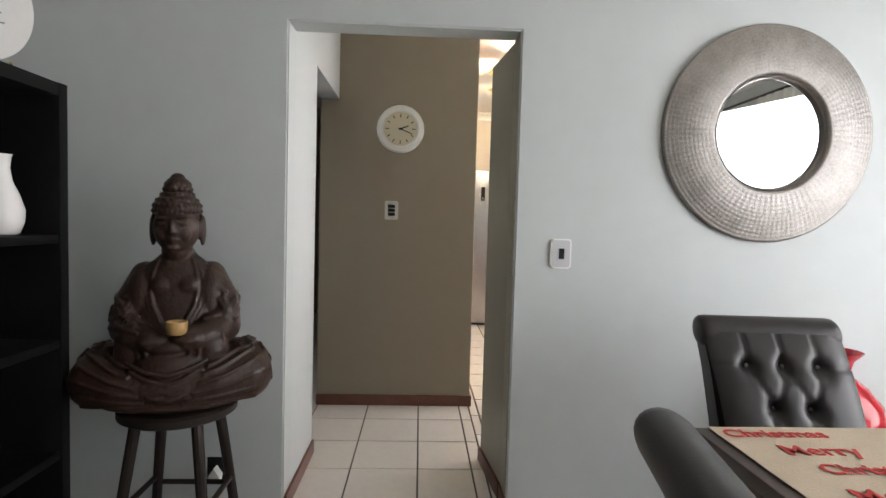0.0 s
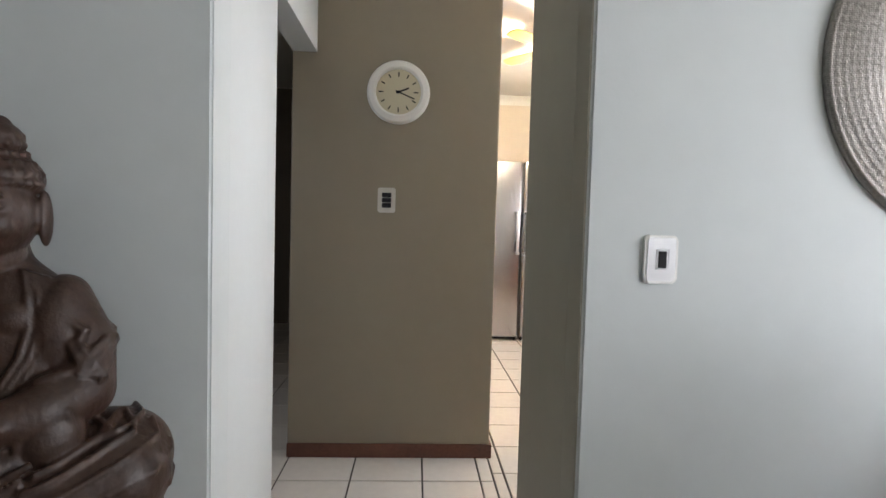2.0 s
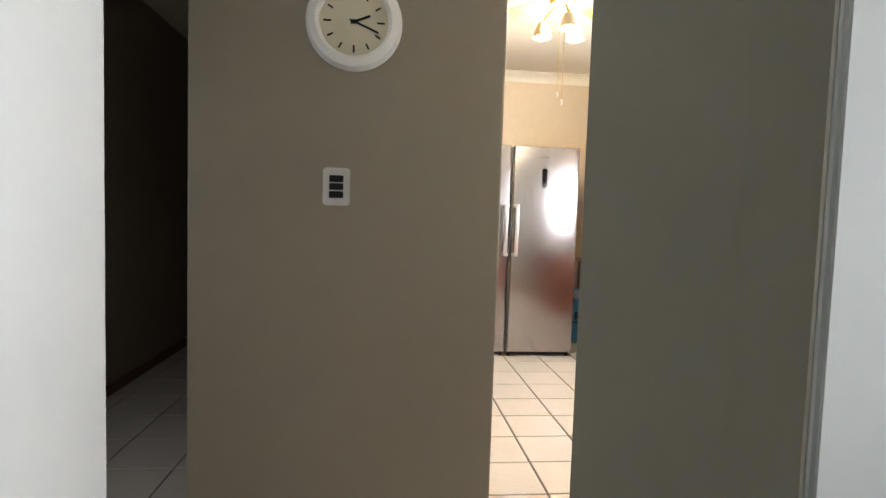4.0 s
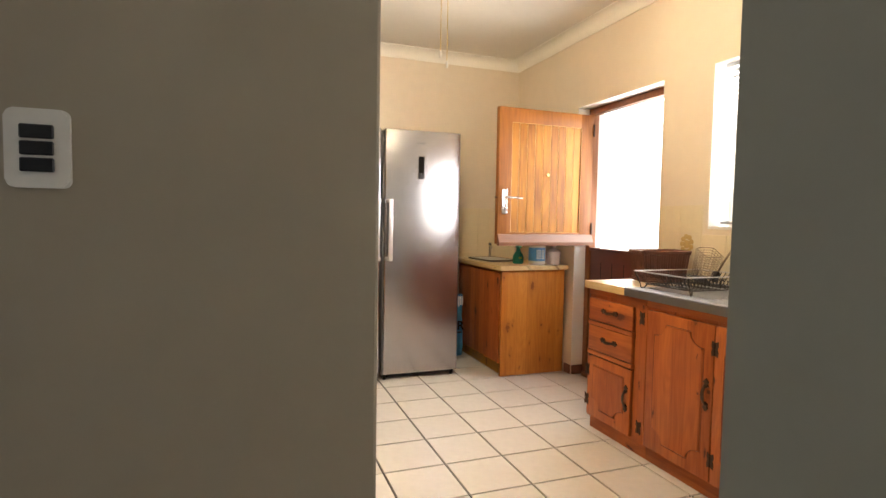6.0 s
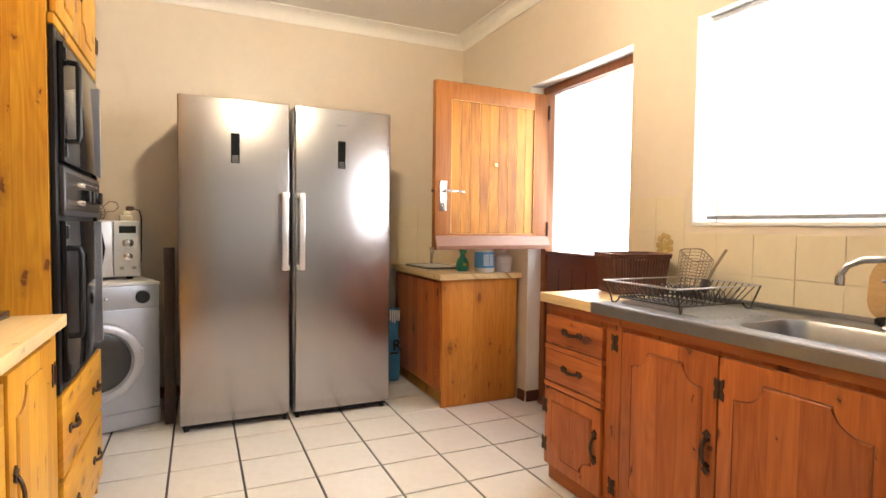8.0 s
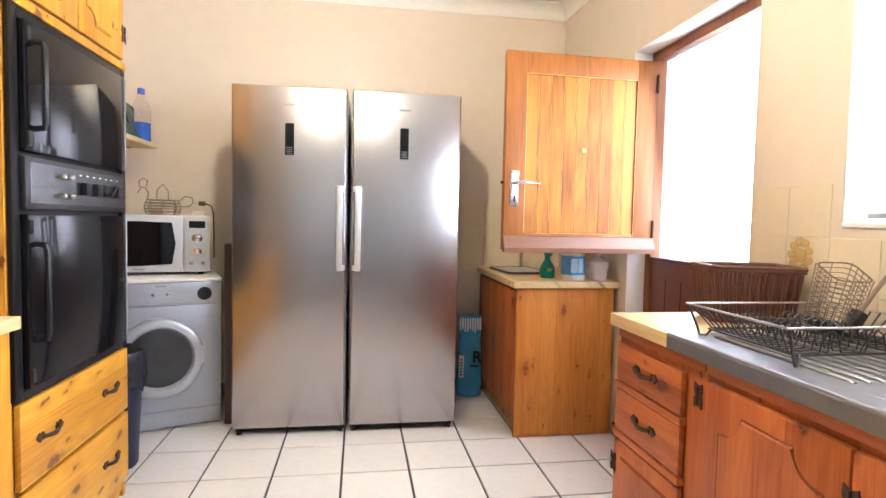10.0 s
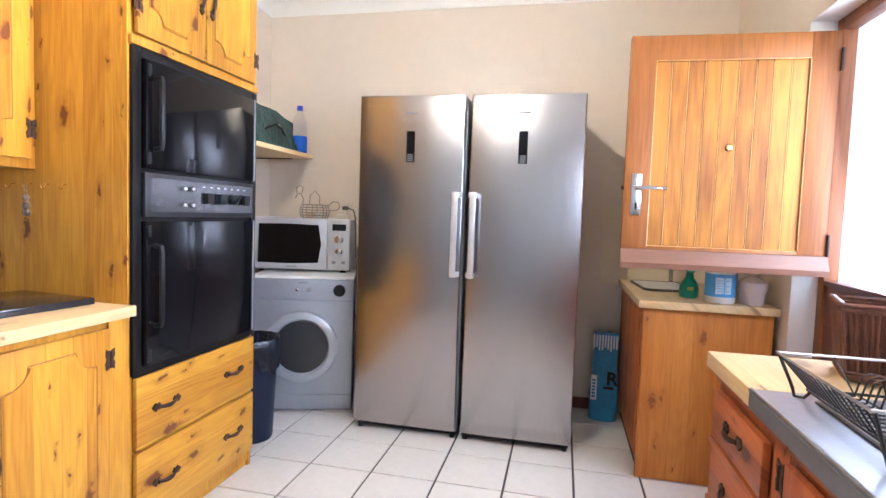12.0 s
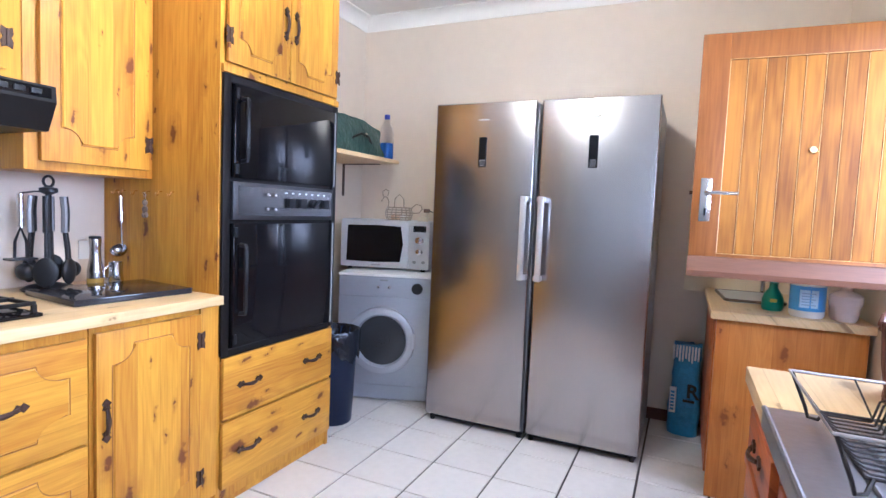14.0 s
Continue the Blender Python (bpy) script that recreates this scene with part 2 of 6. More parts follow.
def tube(points, r, n=8, bm=None, closed=False, r_end=None):
    """A round bar along points."""
    bm = bm or bmesh.new()
    pts = [Vector(p) for p in points]
    rings = []
    up = None
    for i, p in enumerate(pts):
        a = pts[i - 1] if i or closed else p
        b = pts[(i + 1) % len(pts)] if i + 1 < len(pts) or closed else p
        d = (b - a).normalized()
        if up is None:
            up = d.orthogonal().normalized()
        up = (up - d * up.dot(d)).normalized()
        side = d.cross(up)
        rad = r if r_end is None else r + (r_end - r) * i / (len(pts) - 1)
        rings.append([bm.verts.new(p + (up * math.cos(2 * math.pi * k / n) + side * math.sin(2 * math.pi * k / n)) * rad) for k in range(n)])
    pairs = list(zip(rings, rings[1:])) + ([(rings[-1], rings[0])] if closed else [])
    for a, b in pairs:
        for k in range(n):
            bm.faces.new((a[k], a[(k + 1) % n], b[(k + 1) % n], b[k]))
    if not closed:
        bm.faces.new(list(reversed(rings[0])))
        bm.faces.new(rings[-1])
    return bm


def prism(outline, depth, bm=None, axis="y"):
    """A plate with the outline (u, v) in x and z, from y 0 to depth (axis y), or in x and y upwards (axis z), or in y and z along x (axis x)."""
    bm = bm or bmesh.new()
    put = {"y": lambda u, v, d: (u, d, v), "z": lambda u, v, d: (u, v, d), "x": lambda u, v, d: (d, u, v)}[axis]
    a = [bm.verts.new(put(u, v, 0)) for u, v in outline]
    b = [bm.verts.new(put(u, v, depth)) for u, v in outline]
    bm.faces.new(a)
    bm.faces.new(list(reversed(b)))
    for i in range(len(a)):
        j = (i + 1) % len(a)
        bm.faces.new((a[i], b[i], b[j], a[j]))
    return bm


def mesh_of(name, bm, material, smooth=None):
    bmesh.ops.recalc_face_normals(bm, faces=bm.faces)
    me = bpy.data.meshes.new(name)
    bm.to_mesh(me)
    bm.free()
    me.materials.append(material)
    if smooth:
        me.shade_smooth()
        me.set_sharp_from_angle(angle=radians(smooth))
    return me


def part(name, bm, material, parent, label="", smooth=35, m=None):
    ob = new(name, mesh_of(name, bm, material, smooth))
    ob.parent = parent
    if m is not None:
        ob.matrix_basis = m
    return tagged(ob, label)


def thing(name, label, category, m=None, group=""):
    ob = new(name)
    ob.empty_display_size = 0.1
    ob.matrix_basis = m if m is not None else Matrix()
    return tagged(ob, label, category, group)


def solid(name, bm, material, label, category, m=None, group="", kind="", smooth=35):
    ob = new(name, mesh_of(name, bm, material, smooth))
    if m is not None:
        ob.matrix_basis = m
    return tagged(ob, label, category, group, kind)


def setting(name, bm, material, label, category, smooth=None):
    return solid(name, bm, material, label, category, kind="structure", smooth=smooth)


def pierced(u0, u1, z0, z1, holes, depth, axis):
    """A wall of one skin with rectangular openings: axis x for a wall in the y-z plane, y for one in the x-z plane; thickness runs from 0 to depth."""
    us = sorted({u0, u1, *[h[0] for h in holes], *[h[1] for h in holes]})
    zs = sorted({z0, z1, *[h[2] for h in holes], *[h[3] for h in holes]})
    bm = bmesh.new()
    vs = {(u, z): bm.verts.new((0, u, z) if axis == "x" else (u, 0, z)) for u in us for z in zs}
    for a, b in zip(us, us[1:]):
        for c, d in zip(zs, zs[1:]):
            if not any(h[0] <= a and b <= h[1] and h[2] <= c and d <= h[3] for h in holes):
                bm.faces.new((vs[a, c], vs[b, c], vs[b, d], vs[a, d]))
    bmesh.ops.delete(bm, geom=[v for v in bm.verts if not v.link_faces], context="VERTS")
    out = bmesh.ops.extrude_face_region(bm, geom=bm.faces[:])
    for v in out["geom"]:
        if isinstance(v, bmesh.types.BMVert):
            v.co += Vector((depth, 0, 0) if axis == "x" else (0, depth, 0))
    return bm


def shifted(bm, x=0, y=0, z=0):
    bmesh.ops.translate(bm, verts=bm.verts, vec=(x, y, z))
    return bm


def soft_edges(bm, edge_test, r=0.007):
    bmesh.ops.bevel(bm, geom=[e for e in bm.edges if edge_test(*[v.co for v in e.verts])], offset=r, segments=3, affect="EDGES")
    return bm


# ---- the large structure ----
H = 2.675                       # ceiling
LX, RX, BY = -0.64, 2.42, 7.35  # kitchen walls: hob side, sink side, fridge side
setting("floor", made((-4.0, 3.3, -3.2, 7.5, -0.12, -0.008)), GROUT, "dark grout bed under pale glazed tiles", "floor")
setting("ceiling", made((-4.0, 3.3, -3.2, 7.5, H, H + 0.1)), CEILING_PAINT, "off-white painted smooth ceiling", "ceiling")
# wall between living room and passage, with the doorless opening
wl = shifted(pierced(-3.3, 3.3, 0, H, [(-0.645, 0.295, 0, 2.03)], 0.124, "y"), y=2.466)
soft_edges(wl, lambda a, b: all(-0.646 < c.x < 0.296 and c.z < 2.031 for c in (a, b)) and abs(a.y - b.y) < 1e-6 and a.y < 2.5)
setting("wall_living", wl, LIVING_PAINT, "pale blue-grey painted wall with a doorless opening", "wall", 30)
PARTITION_PAINT = mat("grey_olive_paint", (0.285, 0.268, 0.215), 0.5, 0, 0.03, 1.5, 0.03, 60)
PASSAGE_PAINT = mat("pale_grey_paint", (0.53, 0.555, 0.55), 0.5, 0, 0.02, 2, 0.03, 60)
setting("wall_passage_west", shifted(pierced(2.5902, 3.808, 0, H, [(3.06, 3.808, 0, 2.02)], 0.115, "x"), x=-0.76), PASSAGE_PAINT, "pale grey painted passage wall with an opening below a bulkhead", "wall")
skew = prism([(0.2905, 2.5912), (0.36, 2.5912), (0.36, 2.99), (0.245, 2.99)], 2.03, axis="z")
bmesh.ops.bevel(skew, geom=[e for e in skew.edges if all(v.co.y > 2.98 for v in e.verts) or all(v.co.z > 2.02 for v in e.verts)], offset=0.008, segments=2, affect="EDGES")
setting("wall_partition", skew, PARTITION_PAINT, "grey-olive painted low partition beside the opening", "wall")
setting("wall_clock", made((-0.765, 0.262, 3.81, 3.92, 0, H), bevel=0.008), CLOCK_PAINT, "taupe painted wall facing the opening", "wall")
setting("wall_kitchen_west", made((LX - 0.12, LX, 3.92, 7.35, 0, H)), KITCHEN_PAINT, "cream painted kitchen wall behind the hob", "wall")
setting("wall_kitchen_north", made((LX - 0.12, RX + 0.24, BY, BY + 0.15, 0, H)), KITCHEN_PAINT, "cream painted kitchen wall behind the fridges", "wall")
D0, D1, DT = 5.45, 6.36, 2.08   # back door opening
W0, W1, WB, WT = 3.45, 5.075, 1.18, 2.08   # kitchen window opening
setting("wall_kitchen_east", shifted(pierced(2.59, BY, 0, H, [(W0, W1, WB, WT), (D0, D1, 0, DT)], 0.24, "x"), x=RX), KITCHEN_PAINT, "cream painted kitchen wall with a window and a back door", "wall")
setting("wall_hall_north", made((-1.88, LX - 0.12, 7.35, 7.5, 0, H)), CLOCK_PAINT, "taupe painted end wall of the side hall", "wall")
setting("wall_hall_west", shifted(pierced(2.592, 7.5, 0, H, [(2.85, 3.75, 0.95, 2.05)], 0.12, "x"), x=-2.0), CLOCK_PAINT, "taupe painted wall of the dark side hall", "wall")
LW0, LW1, LWB, LWT = -1.75, 1.9, 0.45, 2.40
setting("wall_living_east", shifted(pierced(-3.2, 2.466, 0, H, [(LW0, LW1, LWB, LWT)], 0.1, "x"), x=3.2), LIVING_PAINT, "pale blue-grey living room wall with a window", "wall")
# the south opening is added, out of view, to let fill light in
setting("wall_living_south", shifted(pierced(-3.3, 3.3, 0, H, [(0.95, 2.95, 0.6, 2.3)], 0.1, "y"), y=-3.3), LIVING_PAINT, "pale blue-grey living room wall with an unseen added window", "wall")
setting("wall_living_west", made((-3.3, -3.2, -3.2, 2.466, 0, H)), LIVING_PAINT, "pale blue-grey living room wall", "wall")

# added thin sheet: brings the shaded jamb to the partition's darker tone by colour
setting("jamb_shade_sheet", made((0.290, 0.2948, 2.474, 2.591, 0.073, 2.029)), PARTITION_PAINT, "thin grey-olive sheet added to darken the opening's side", "jamb")

# what closes the openings: bright distance outside
OUTSIDE = glowing("bright_outdoor_haze", (1.0, 0.985, 0.96), 3.2)
setting("backdrop", made((5.0, 5.05, -6, 13, -2, 7)), OUTSIDE, "overexposed bright outdoors beyond the openings", "backdrop")
setting("ground", made((-60, 60, -60, 60, -0.3, -0.16)), mat("concrete_paving", (0.40, 0.38, 0.35), 0.8, 0, 0.15, 2, 0.2, 30), "pale concrete ground outside the back door", "ground")

# white linings of window and door reveals; the door's white paints in daylight
setting("window_reveal", made((RX + 0.002, RX + 0.24, W1 - 0.004, W1, WB, WT), (RX + 0.002, RX + 0.24, W0, W0 + 0.004, WB, WT), (RX + 0.002, RX + 0.24, W0 + 0.004, W1 - 0.004, WT - 0.004, WT)), WHITE_PAINT, "white painted window reveal", "reveal")
setting("window_sill", made((RX - 0.006, RX + 0.24, W0 + 0.004, W1 - 0.004, WB - 0.004, WB + 0.012), bevel=0.003), WHITE_PAINT, "white painted window sill", "sill")
setting("door_reveal", made((RX + 0.002, RX + 0.24, D1 - 0.004, D1, 0, DT), (RX + 0.002, RX + 0.24, D0, D0 + 0.004, 0, DT), (RX + 0.002, RX + 0.24, D0 + 0.004, D1 - 0.004, DT - 0.004, DT)), WHITE_PAINT, "reveal round the back door, whitened for the daylight on it", "reveal")


def cornice(name, x0, y0, x1, y1, inward):
    """A plaster cove between wall and ceiling along a line; inward is the room's side."""
    n = 6
    prof = [(0, -0.09), (0.008, -0.09)] + [(0.09 - 0.082 * math.cos(math.pi / 2 * k / n), -0.008 - 0.082 * (1 - math.sin(math.pi / 2 * k / n))) for k in range(n + 1)] + [(0.09, 0), (0, 0)]
    bm = bmesh.new()
    a = [bm.verts.new((x0 + inward[0] * u, y0 + inward[1] * u, H + v)) for u, v in prof]
    b = [bm.verts.new((x1 + inward[0] * u, y1 + inward[1] * u, H + v)) for u, v in prof]
    for i in range(len(prof)):
        j = (i + 1) % len(prof)
        bm.faces.new((a[i], a[j], b[j], b[i]))
    bm.faces.new(a)
    bm.faces.new(list(reversed(b)))
    setting(name, bm, CEILING_PAINT, "off-white plaster cornice", "cornice", 30)


cornice("cornice_north", LX + 0.01, BY, RX - 0.01, BY, (0, -1))
cornice("cornice_east", RX, 2.6, RX, BY - 0.003, (-1, 0))
cornice("cornice_west", LX, 3.93, LX, BY - 0.003, (1, 0))


def skirting(name, *boxes):
    setting(name, made(*boxes, bevel=0.004), SKIRTING, "red-brown stained wooden skirting board", "skirting")


skirting("baseboard_clock", (-0.765, 0.274, 3.796, 3.809, 0, 0.072), (0.263, 0.275, 3.811, 3.92, 0, 0.072))
skirting("baseboard_west", (-0.644, -0.631, 2.47, 3.06, 0, 0.072))
skirting("baseboard_partition_end", (0.2465, 0.36, 2.991, 3.003, 0, 0.072))
setting("baseboard_partition", prism([(0.277, 2.5925), (0.2895, 2.5925), (0.2445, 2.99), (0.232, 2.99)], 0.072, axis="z"), SKIRTING, "red-brown stained wooden skirting board", "skirting")
skirting("baseboard_opening", (0.281, 0.2945, 2.45, 2.588, 0, 0.072))
skirting("baseboard_hall", (-1.879, -1.866, 2.6, 7.34, 0, 0.072))
skirting("baseboard_north", (LX, 1.85, BY - 0.013, BY - 0.001, 0, 0.072))
skirting("baseboard_pillar", (RX - 0.013, RX - 0.001, D1 + 0.002, 6.44, 0, 0.072), (RX, RX + 0.13, D1 - 0.018, D1 - 0.0045, 0, 0.072))

# ---- kitchen, large things ----


def rounded_plate(u0, u1, v0, v1, r, n=5):
    pts = []
    for cx, cy, a in ((u1 - r, v1 - r, 0), (u0 + r, v1 - r, 90), (u0 + r, v0 + r, 180), (u1 - r, v0 + r, 270)):
        for i in range(n + 1):
            t = radians(a + 90 * i / n)
            pts.append((cx + r * math.cos(t), cy + r * math.sin(t)))
    return pts


HANDLE = mat("pale_satin_steel", (0.66, 0.66, 0.67), 0.3, 0.8, 0.03, 10)


def fridge(x0, handle_right, label):
    """A tall column fridge, front at y 0, 0.595 wide."""
    f = thing("upright_fridge", label, "fridge", pose(x0, 6.60, 0), "pair of tall fridges")
    W = 0.595
    part("body", made((0.004, W - 0.004, 0.045, 0.70, 0.03, 1.85), bevel=0.006), MID_GREY, f, "grey side panels")
    part("door", made((0 if handle_right else 0.011, W - 0.011 if handle_right else W, 0, 0.04, 0.045, 1.855), bevel=0.008, seg=3), STEEL, f, "brushed stainless steel door")
    part("plinth", made((0.01, W - 0.01, 0.05, 0.1, 0.012, 0.045)), BLACK_PLASTIC, f)
    for x in (0.03, W - 0.03):
        part("foot", lathe([(0.014, 0), (0.014, 0.02), (0.01, 0.035)], 12), BLACK_PLASTIC, f, m=pose(x, 0.045, 0))
    hx = W - 0.042 if handle_right else 0.042
    h = part("handle", made((hx - 0.016, hx + 0.016, -0.062, -0.042, 0.895, 1.345), bevel=0.005), HANDLE, f, "pale steel bar handle")
    e0, e1 = (hx - 0.014, W - 0.014) if handle_right else (0.014, hx + 0.014)
    for z in (0.910, 1.330):
        part("bracket", made((e0, e1, -0.043, 0.001, z - 0.013, z + 0.013), bevel=0.003), HANDLE, h)
    dx = 0.29 if handle_right else 0.285
    d = part("display", made((dx - 0.023, dx + 0.023, -0.003, 0.001, 1.50, 1.665), bevel=0.001, seg=1), BLACK_GLASS, f, "narrow black display strip")
    for k in range(4):
        part("mark", made((dx - 0.015, dx + 0.015, -0.0042, -0.003, 1.507 + 0.010 * k, 1.510 + 0.010 * k)), MID_GREY, d)
    part("badge", made((dx - 0.03, dx + 0.03, -0.002, 0.001, 1.757, 1.764)), MID_GREY, f)
    return f


fridge(0.345, True, "tall stainless steel fridge standing on the tiled floor")
fridge(0.951, False, "tall stainless steel freezer beside the matching fridge")

# small cabinet beside the back door
sc = thing("side_cabinet", "honey pine cabinet standing beside the back door", "cabinet", pose(1.845, 6.45, 0))
part("side_panel", made((0, 0.555, 0, 0.022, 0, 0.82), bevel=0.002), DEEP_PINE, sc)
part("body", made((0.012, 0.55, 0.022, 0.88, 0.08, 0.82)), PINE, sc)
part("plinth", made((0.03, 0.54, 0.03, 0.88, 0, 0.08)), PINE, sc)
part("door", made((-0.008, 0.012, 0.03, 0.86, 0.10, 0.805), bevel=0.003), RED_PINE, sc, "reddish pine door")
solid("side_worktop", made((1.818, 2.416, 6.42, 7.346, 0.822, 0.858), bevel=0.004), WORKTOP_WOOD, "pale worn worktop lying on the small pine cabinet", "worktop")


def shaped(u0, u1, v0, v1, top=True, bottom=True, drop=0.065):
    """Outline of a provincial panel: a raised middle with hollow shoulders above, and the same below."""
    w = u1 - u0
    d = min(drop, w * 0.2, (v1 - v0) * 0.25)
    def edge(v, s, rev):
        pts = [(u0, v - s * d)]
        for k in range(6):
            a = math.pi / 2 * k / 5
            pts.append((u0 + 0.05 * w + 0.20 * w * math.sin(a), v - s * d + s * d * (0.92 * (1 - math.cos(a)) + 0.08 * (k == 5))))
        right = [(u0 + u1 - p[0], p[1]) for p in reversed(pts)]
        pts = pts + right
        return list(reversed(pts)) if rev else pts
    upper = edge(v1, 1, False) if top else [(u0, v1), (u1, v1)]
    lower = edge(v0, -1, True) if bottom else [(u1, v0), (u0, v0)]
    return upper + lower


def iron_handle(parent, m, length=0.125):
    """A wrought iron bow handle with leaf ends, lying along local x, standing out to -y."""
    half = length / 2
    # a broad hammered strap, thickest in the middle, between two leaf-shaped plates
    rows = []
    for k in range(11):
        f = -1 + 0.2 * k
        x, lift, w = half * 0.74 * f, 0.005 + 0.013 * (1 - f * f), 0.0055 + 0.0035 * (1 - abs(f))
        bend = -0.004 * (1 - f * f)
        rows.append([(x, -lift - 0.003, bend - w), (x, -lift - 0.006, bend), (x, -lift - 0.003, bend + w), (x, -lift + 0.002, bend + w * 0.8), (x, -lift + 0.002, bend - w * 0.8)])
    bm = bmesh.new()
    rows = [[bm.verts.new(p) for p in r] for r in rows]
    for a, b in zip(rows, rows[1:]):
        for k in range(5):
            bm.faces.new((a[k], a[(k + 1) % 5], b[(k + 1) % 5], b[k]))
    bm.faces.new(rows[0])
    bm.faces.new(rows[-1])
    for s in (-1, 1):
        prism([(s * half * 0.48, 0), (s * half * 0.62, 0.013), (s * half * 0.78, 0.008), (s * half * 0.90, 0.015), (s * half * 1.16, 0), (s * half * 0.90, -0.015), (s * half * 0.78, -0.008), (s * half * 0.62, -0.013)], -0.0055, bm)
    return part("handle", bm, DARK_METAL, parent, "blackened wrought iron handle", m=m)


def iron_hinge(parent, m):
    """A small butterfly hinge, standing along local z."""
    bm = prism([(-0.004, 0.028), (-0.016, 0.034), (-0.018, 0.012), (-0.012, 0), (-0.018, -0.012), (-0.016, -0.034), (-0.004, -0.028), (0.004, -0.028), (0.016, -0.034), (0.018, -0.012), (0.012, 0), (0.018, 0.012), (0.016, 0.034), (0.004, 0.028)], -0.003)
    tube([(0, -0.004, -0.026), (0, -0.004, 0.026)], 0.004, 6, bm)
    return part("hinge", bm, DARK_METAL, parent, "black iron butterfly hinge", m=m)


def door_front(name, parent, m, w, h, material, hinge="", handle="", top=True, bottom=True, inset=0.055, panel=True, pull_z=None):
    """A cabinet front with its lower left corner at m: local x across, z up, facing -y."""
    d = part(name, made((0, w, -0.019, -0.001, 0, h), bevel=0.004), material, parent, m=m)
    if panel:
        i = min(inset, w * 0.17)
        p0 = prism(shaped(i, w - i, min(inset, h * 0.2), h - min(inset, h * 0.2), top, bottom), -0.0045)
        es = [e for e in p0.edges if all(abs(v.co.y + 0.0045) < 1e-6 for v in e.verts)]
        bmesh.ops.bevel(p0, geom=es, offset=0.003, segments=1, affect="EDGES")
        part("panel", p0, material, d, m=pose(0, -0.019, 0))
        # dark line round the raised panel, the routed groove's shade put into colour
        out = shaped(i - 0.004, w - i + 0.004, min(inset, h * 0.2) - 0.004, h - min(inset, h * 0.2) + 0.004, top, bottom)
        part("routed_edge", tube([(u, -0.0185, v) for u, v in out], 0.0022, 4, closed=True), RED_LINE if material.name.startswith("red") else DARK_LINE, d)
    if hinge:
        for z in ((0.1, h - 0.1) if h > 0.35 else (h * 0.25, h * 0.75)):
            iron_hinge(d, pose(0.002 if hinge == "left" else w - 0.002, -0.0195, z))
    if handle in ("left", "right"):
        iron_handle(d, pose(0.03 if handle == "left" else w - 0.03, -0.0195, pull_z or h * 0.55, 0, 90, 0))
    elif handle == "middle":
        iron_handle(d, pose(w / 2, -0.0195, h * 0.52))
    elif handle == "pair":
        for u in (0.2, 0.78):
            iron_handle(d, pose(w * u, -0.0195, h * 0.5))
    return d


# darker wood tones that draw the shade in the routed grooves
RED_LINE = mat("red_brown_groove_shade", (0.15, 0.035, 0.012), 0.5, 0, 0.2, 20)
DARK_LINE = mat("dark_groove_shade", (0.27, 0.105, 0.018), 0.5, 0, 0.2, 20)

# sink run: three pine units facing the hob
def sink_unit_pose(y, z):
    return pose(1.902, y, z, 0, 0, -90)


def sink_base(y0, y1):
    c = thing("base_cabinet", "reddish varnished pine base cabinet under the steel sink", "cabinet", group="cabinets under the kitchen window")
    part("body", made((1.904, 1.93, y0 + 0.002, y1 - 0.002, 0.075, 0.822), (1.93, 2.41, y0 + 0.002, y1 - 0.002, 0.075, 0.685), (1.93, 2.41, y1 - 0.020, y1 - 0.002, 0.685, 0.822)), RED_PINE, c)
    part("plinth", made((1.925, 2.41, y0 + 0.002, y1 - 0.002, 0, 0.073)), RED_PINE_Y, c)
    part("top_rail", made((1.895, 1.903, y0 + 0.003, y1 - 0.003, 0.79, 0.822), bevel=0.002), RED_PINE_Y, c)
    return c


RED_PINE_Y = wood("reddish_varnished_pine_rail", (0.47, 0.140, 0.036), (0.255, 0.058, 0.015), (0.085, 0.022, 0.011), along="y")
u1 = sink_base(4.93, 5.405)
door_front("drawer", u1, sink_unit_pose(5.385, 0.645), 0.37, 0.125, RED_PINE_H, handle="middle", panel=False)
door_front("drawer", u1, sink_unit_pose(5.385, 0.475), 0.37, 0.14, RED_PINE_H, handle="middle", panel=False)
part("drawer_rail", made((1.878, 1.903, 5.01, 5.39, 0.618, 0.640), bevel=0.004), RED_PINE_Y, u1)
part("drawer_rail", made((1.878, 1.903, 5.01, 5.39, 0.448, 0.470), bevel=0.004), RED_PINE_Y, u1)
door_front("door", u1, sink_unit_pose(5.385, 0.09), 0.37, 0.35, RED_PINE, hinge="left", handle="right", top=False)
for z in (0.155, 0.72):
    iron_hinge(u1, sink_unit_pose(4.965, z))
u2 = sink_base(4.02, 4.93)
door_front("door", u2, sink_unit_pose(4.905, 0.09), 0.405, 0.685, RED_PINE, hinge="", handle="right")
door_front("door", u2, sink_unit_pose(4.495, 0.09), 0.465, 0.685, RED_PINE, hinge="left", handle="right")
u3 = sink_base(3.1, 4.02)
door_front("door", u3, sink_unit_pose(4.005, 0.09), 0.445, 0.685, RED_PINE, hinge="right", handle="left")
door_front("door", u3, sink_unit_pose(3.555, 0.09), 0.445, 0.685, RED_PINE, hinge="left", handle="right")
solid("worktop_end", made((1.868, 2.416, 5.072, 5.418, 0.824, 0.866), bevel=0.004), WORKTOP_WOOD, "pale yellow wooden end of the sink worktop", "worktop")

# steel sink top with two bowls and a ribbed drainer
SX0, SX1, SY0, SY1, SZ = 1.868, 2.416, 3.1, 5.068, 0.866
sk = thing("sink_top", "worn stainless steel sink top with two bowls", "sink")


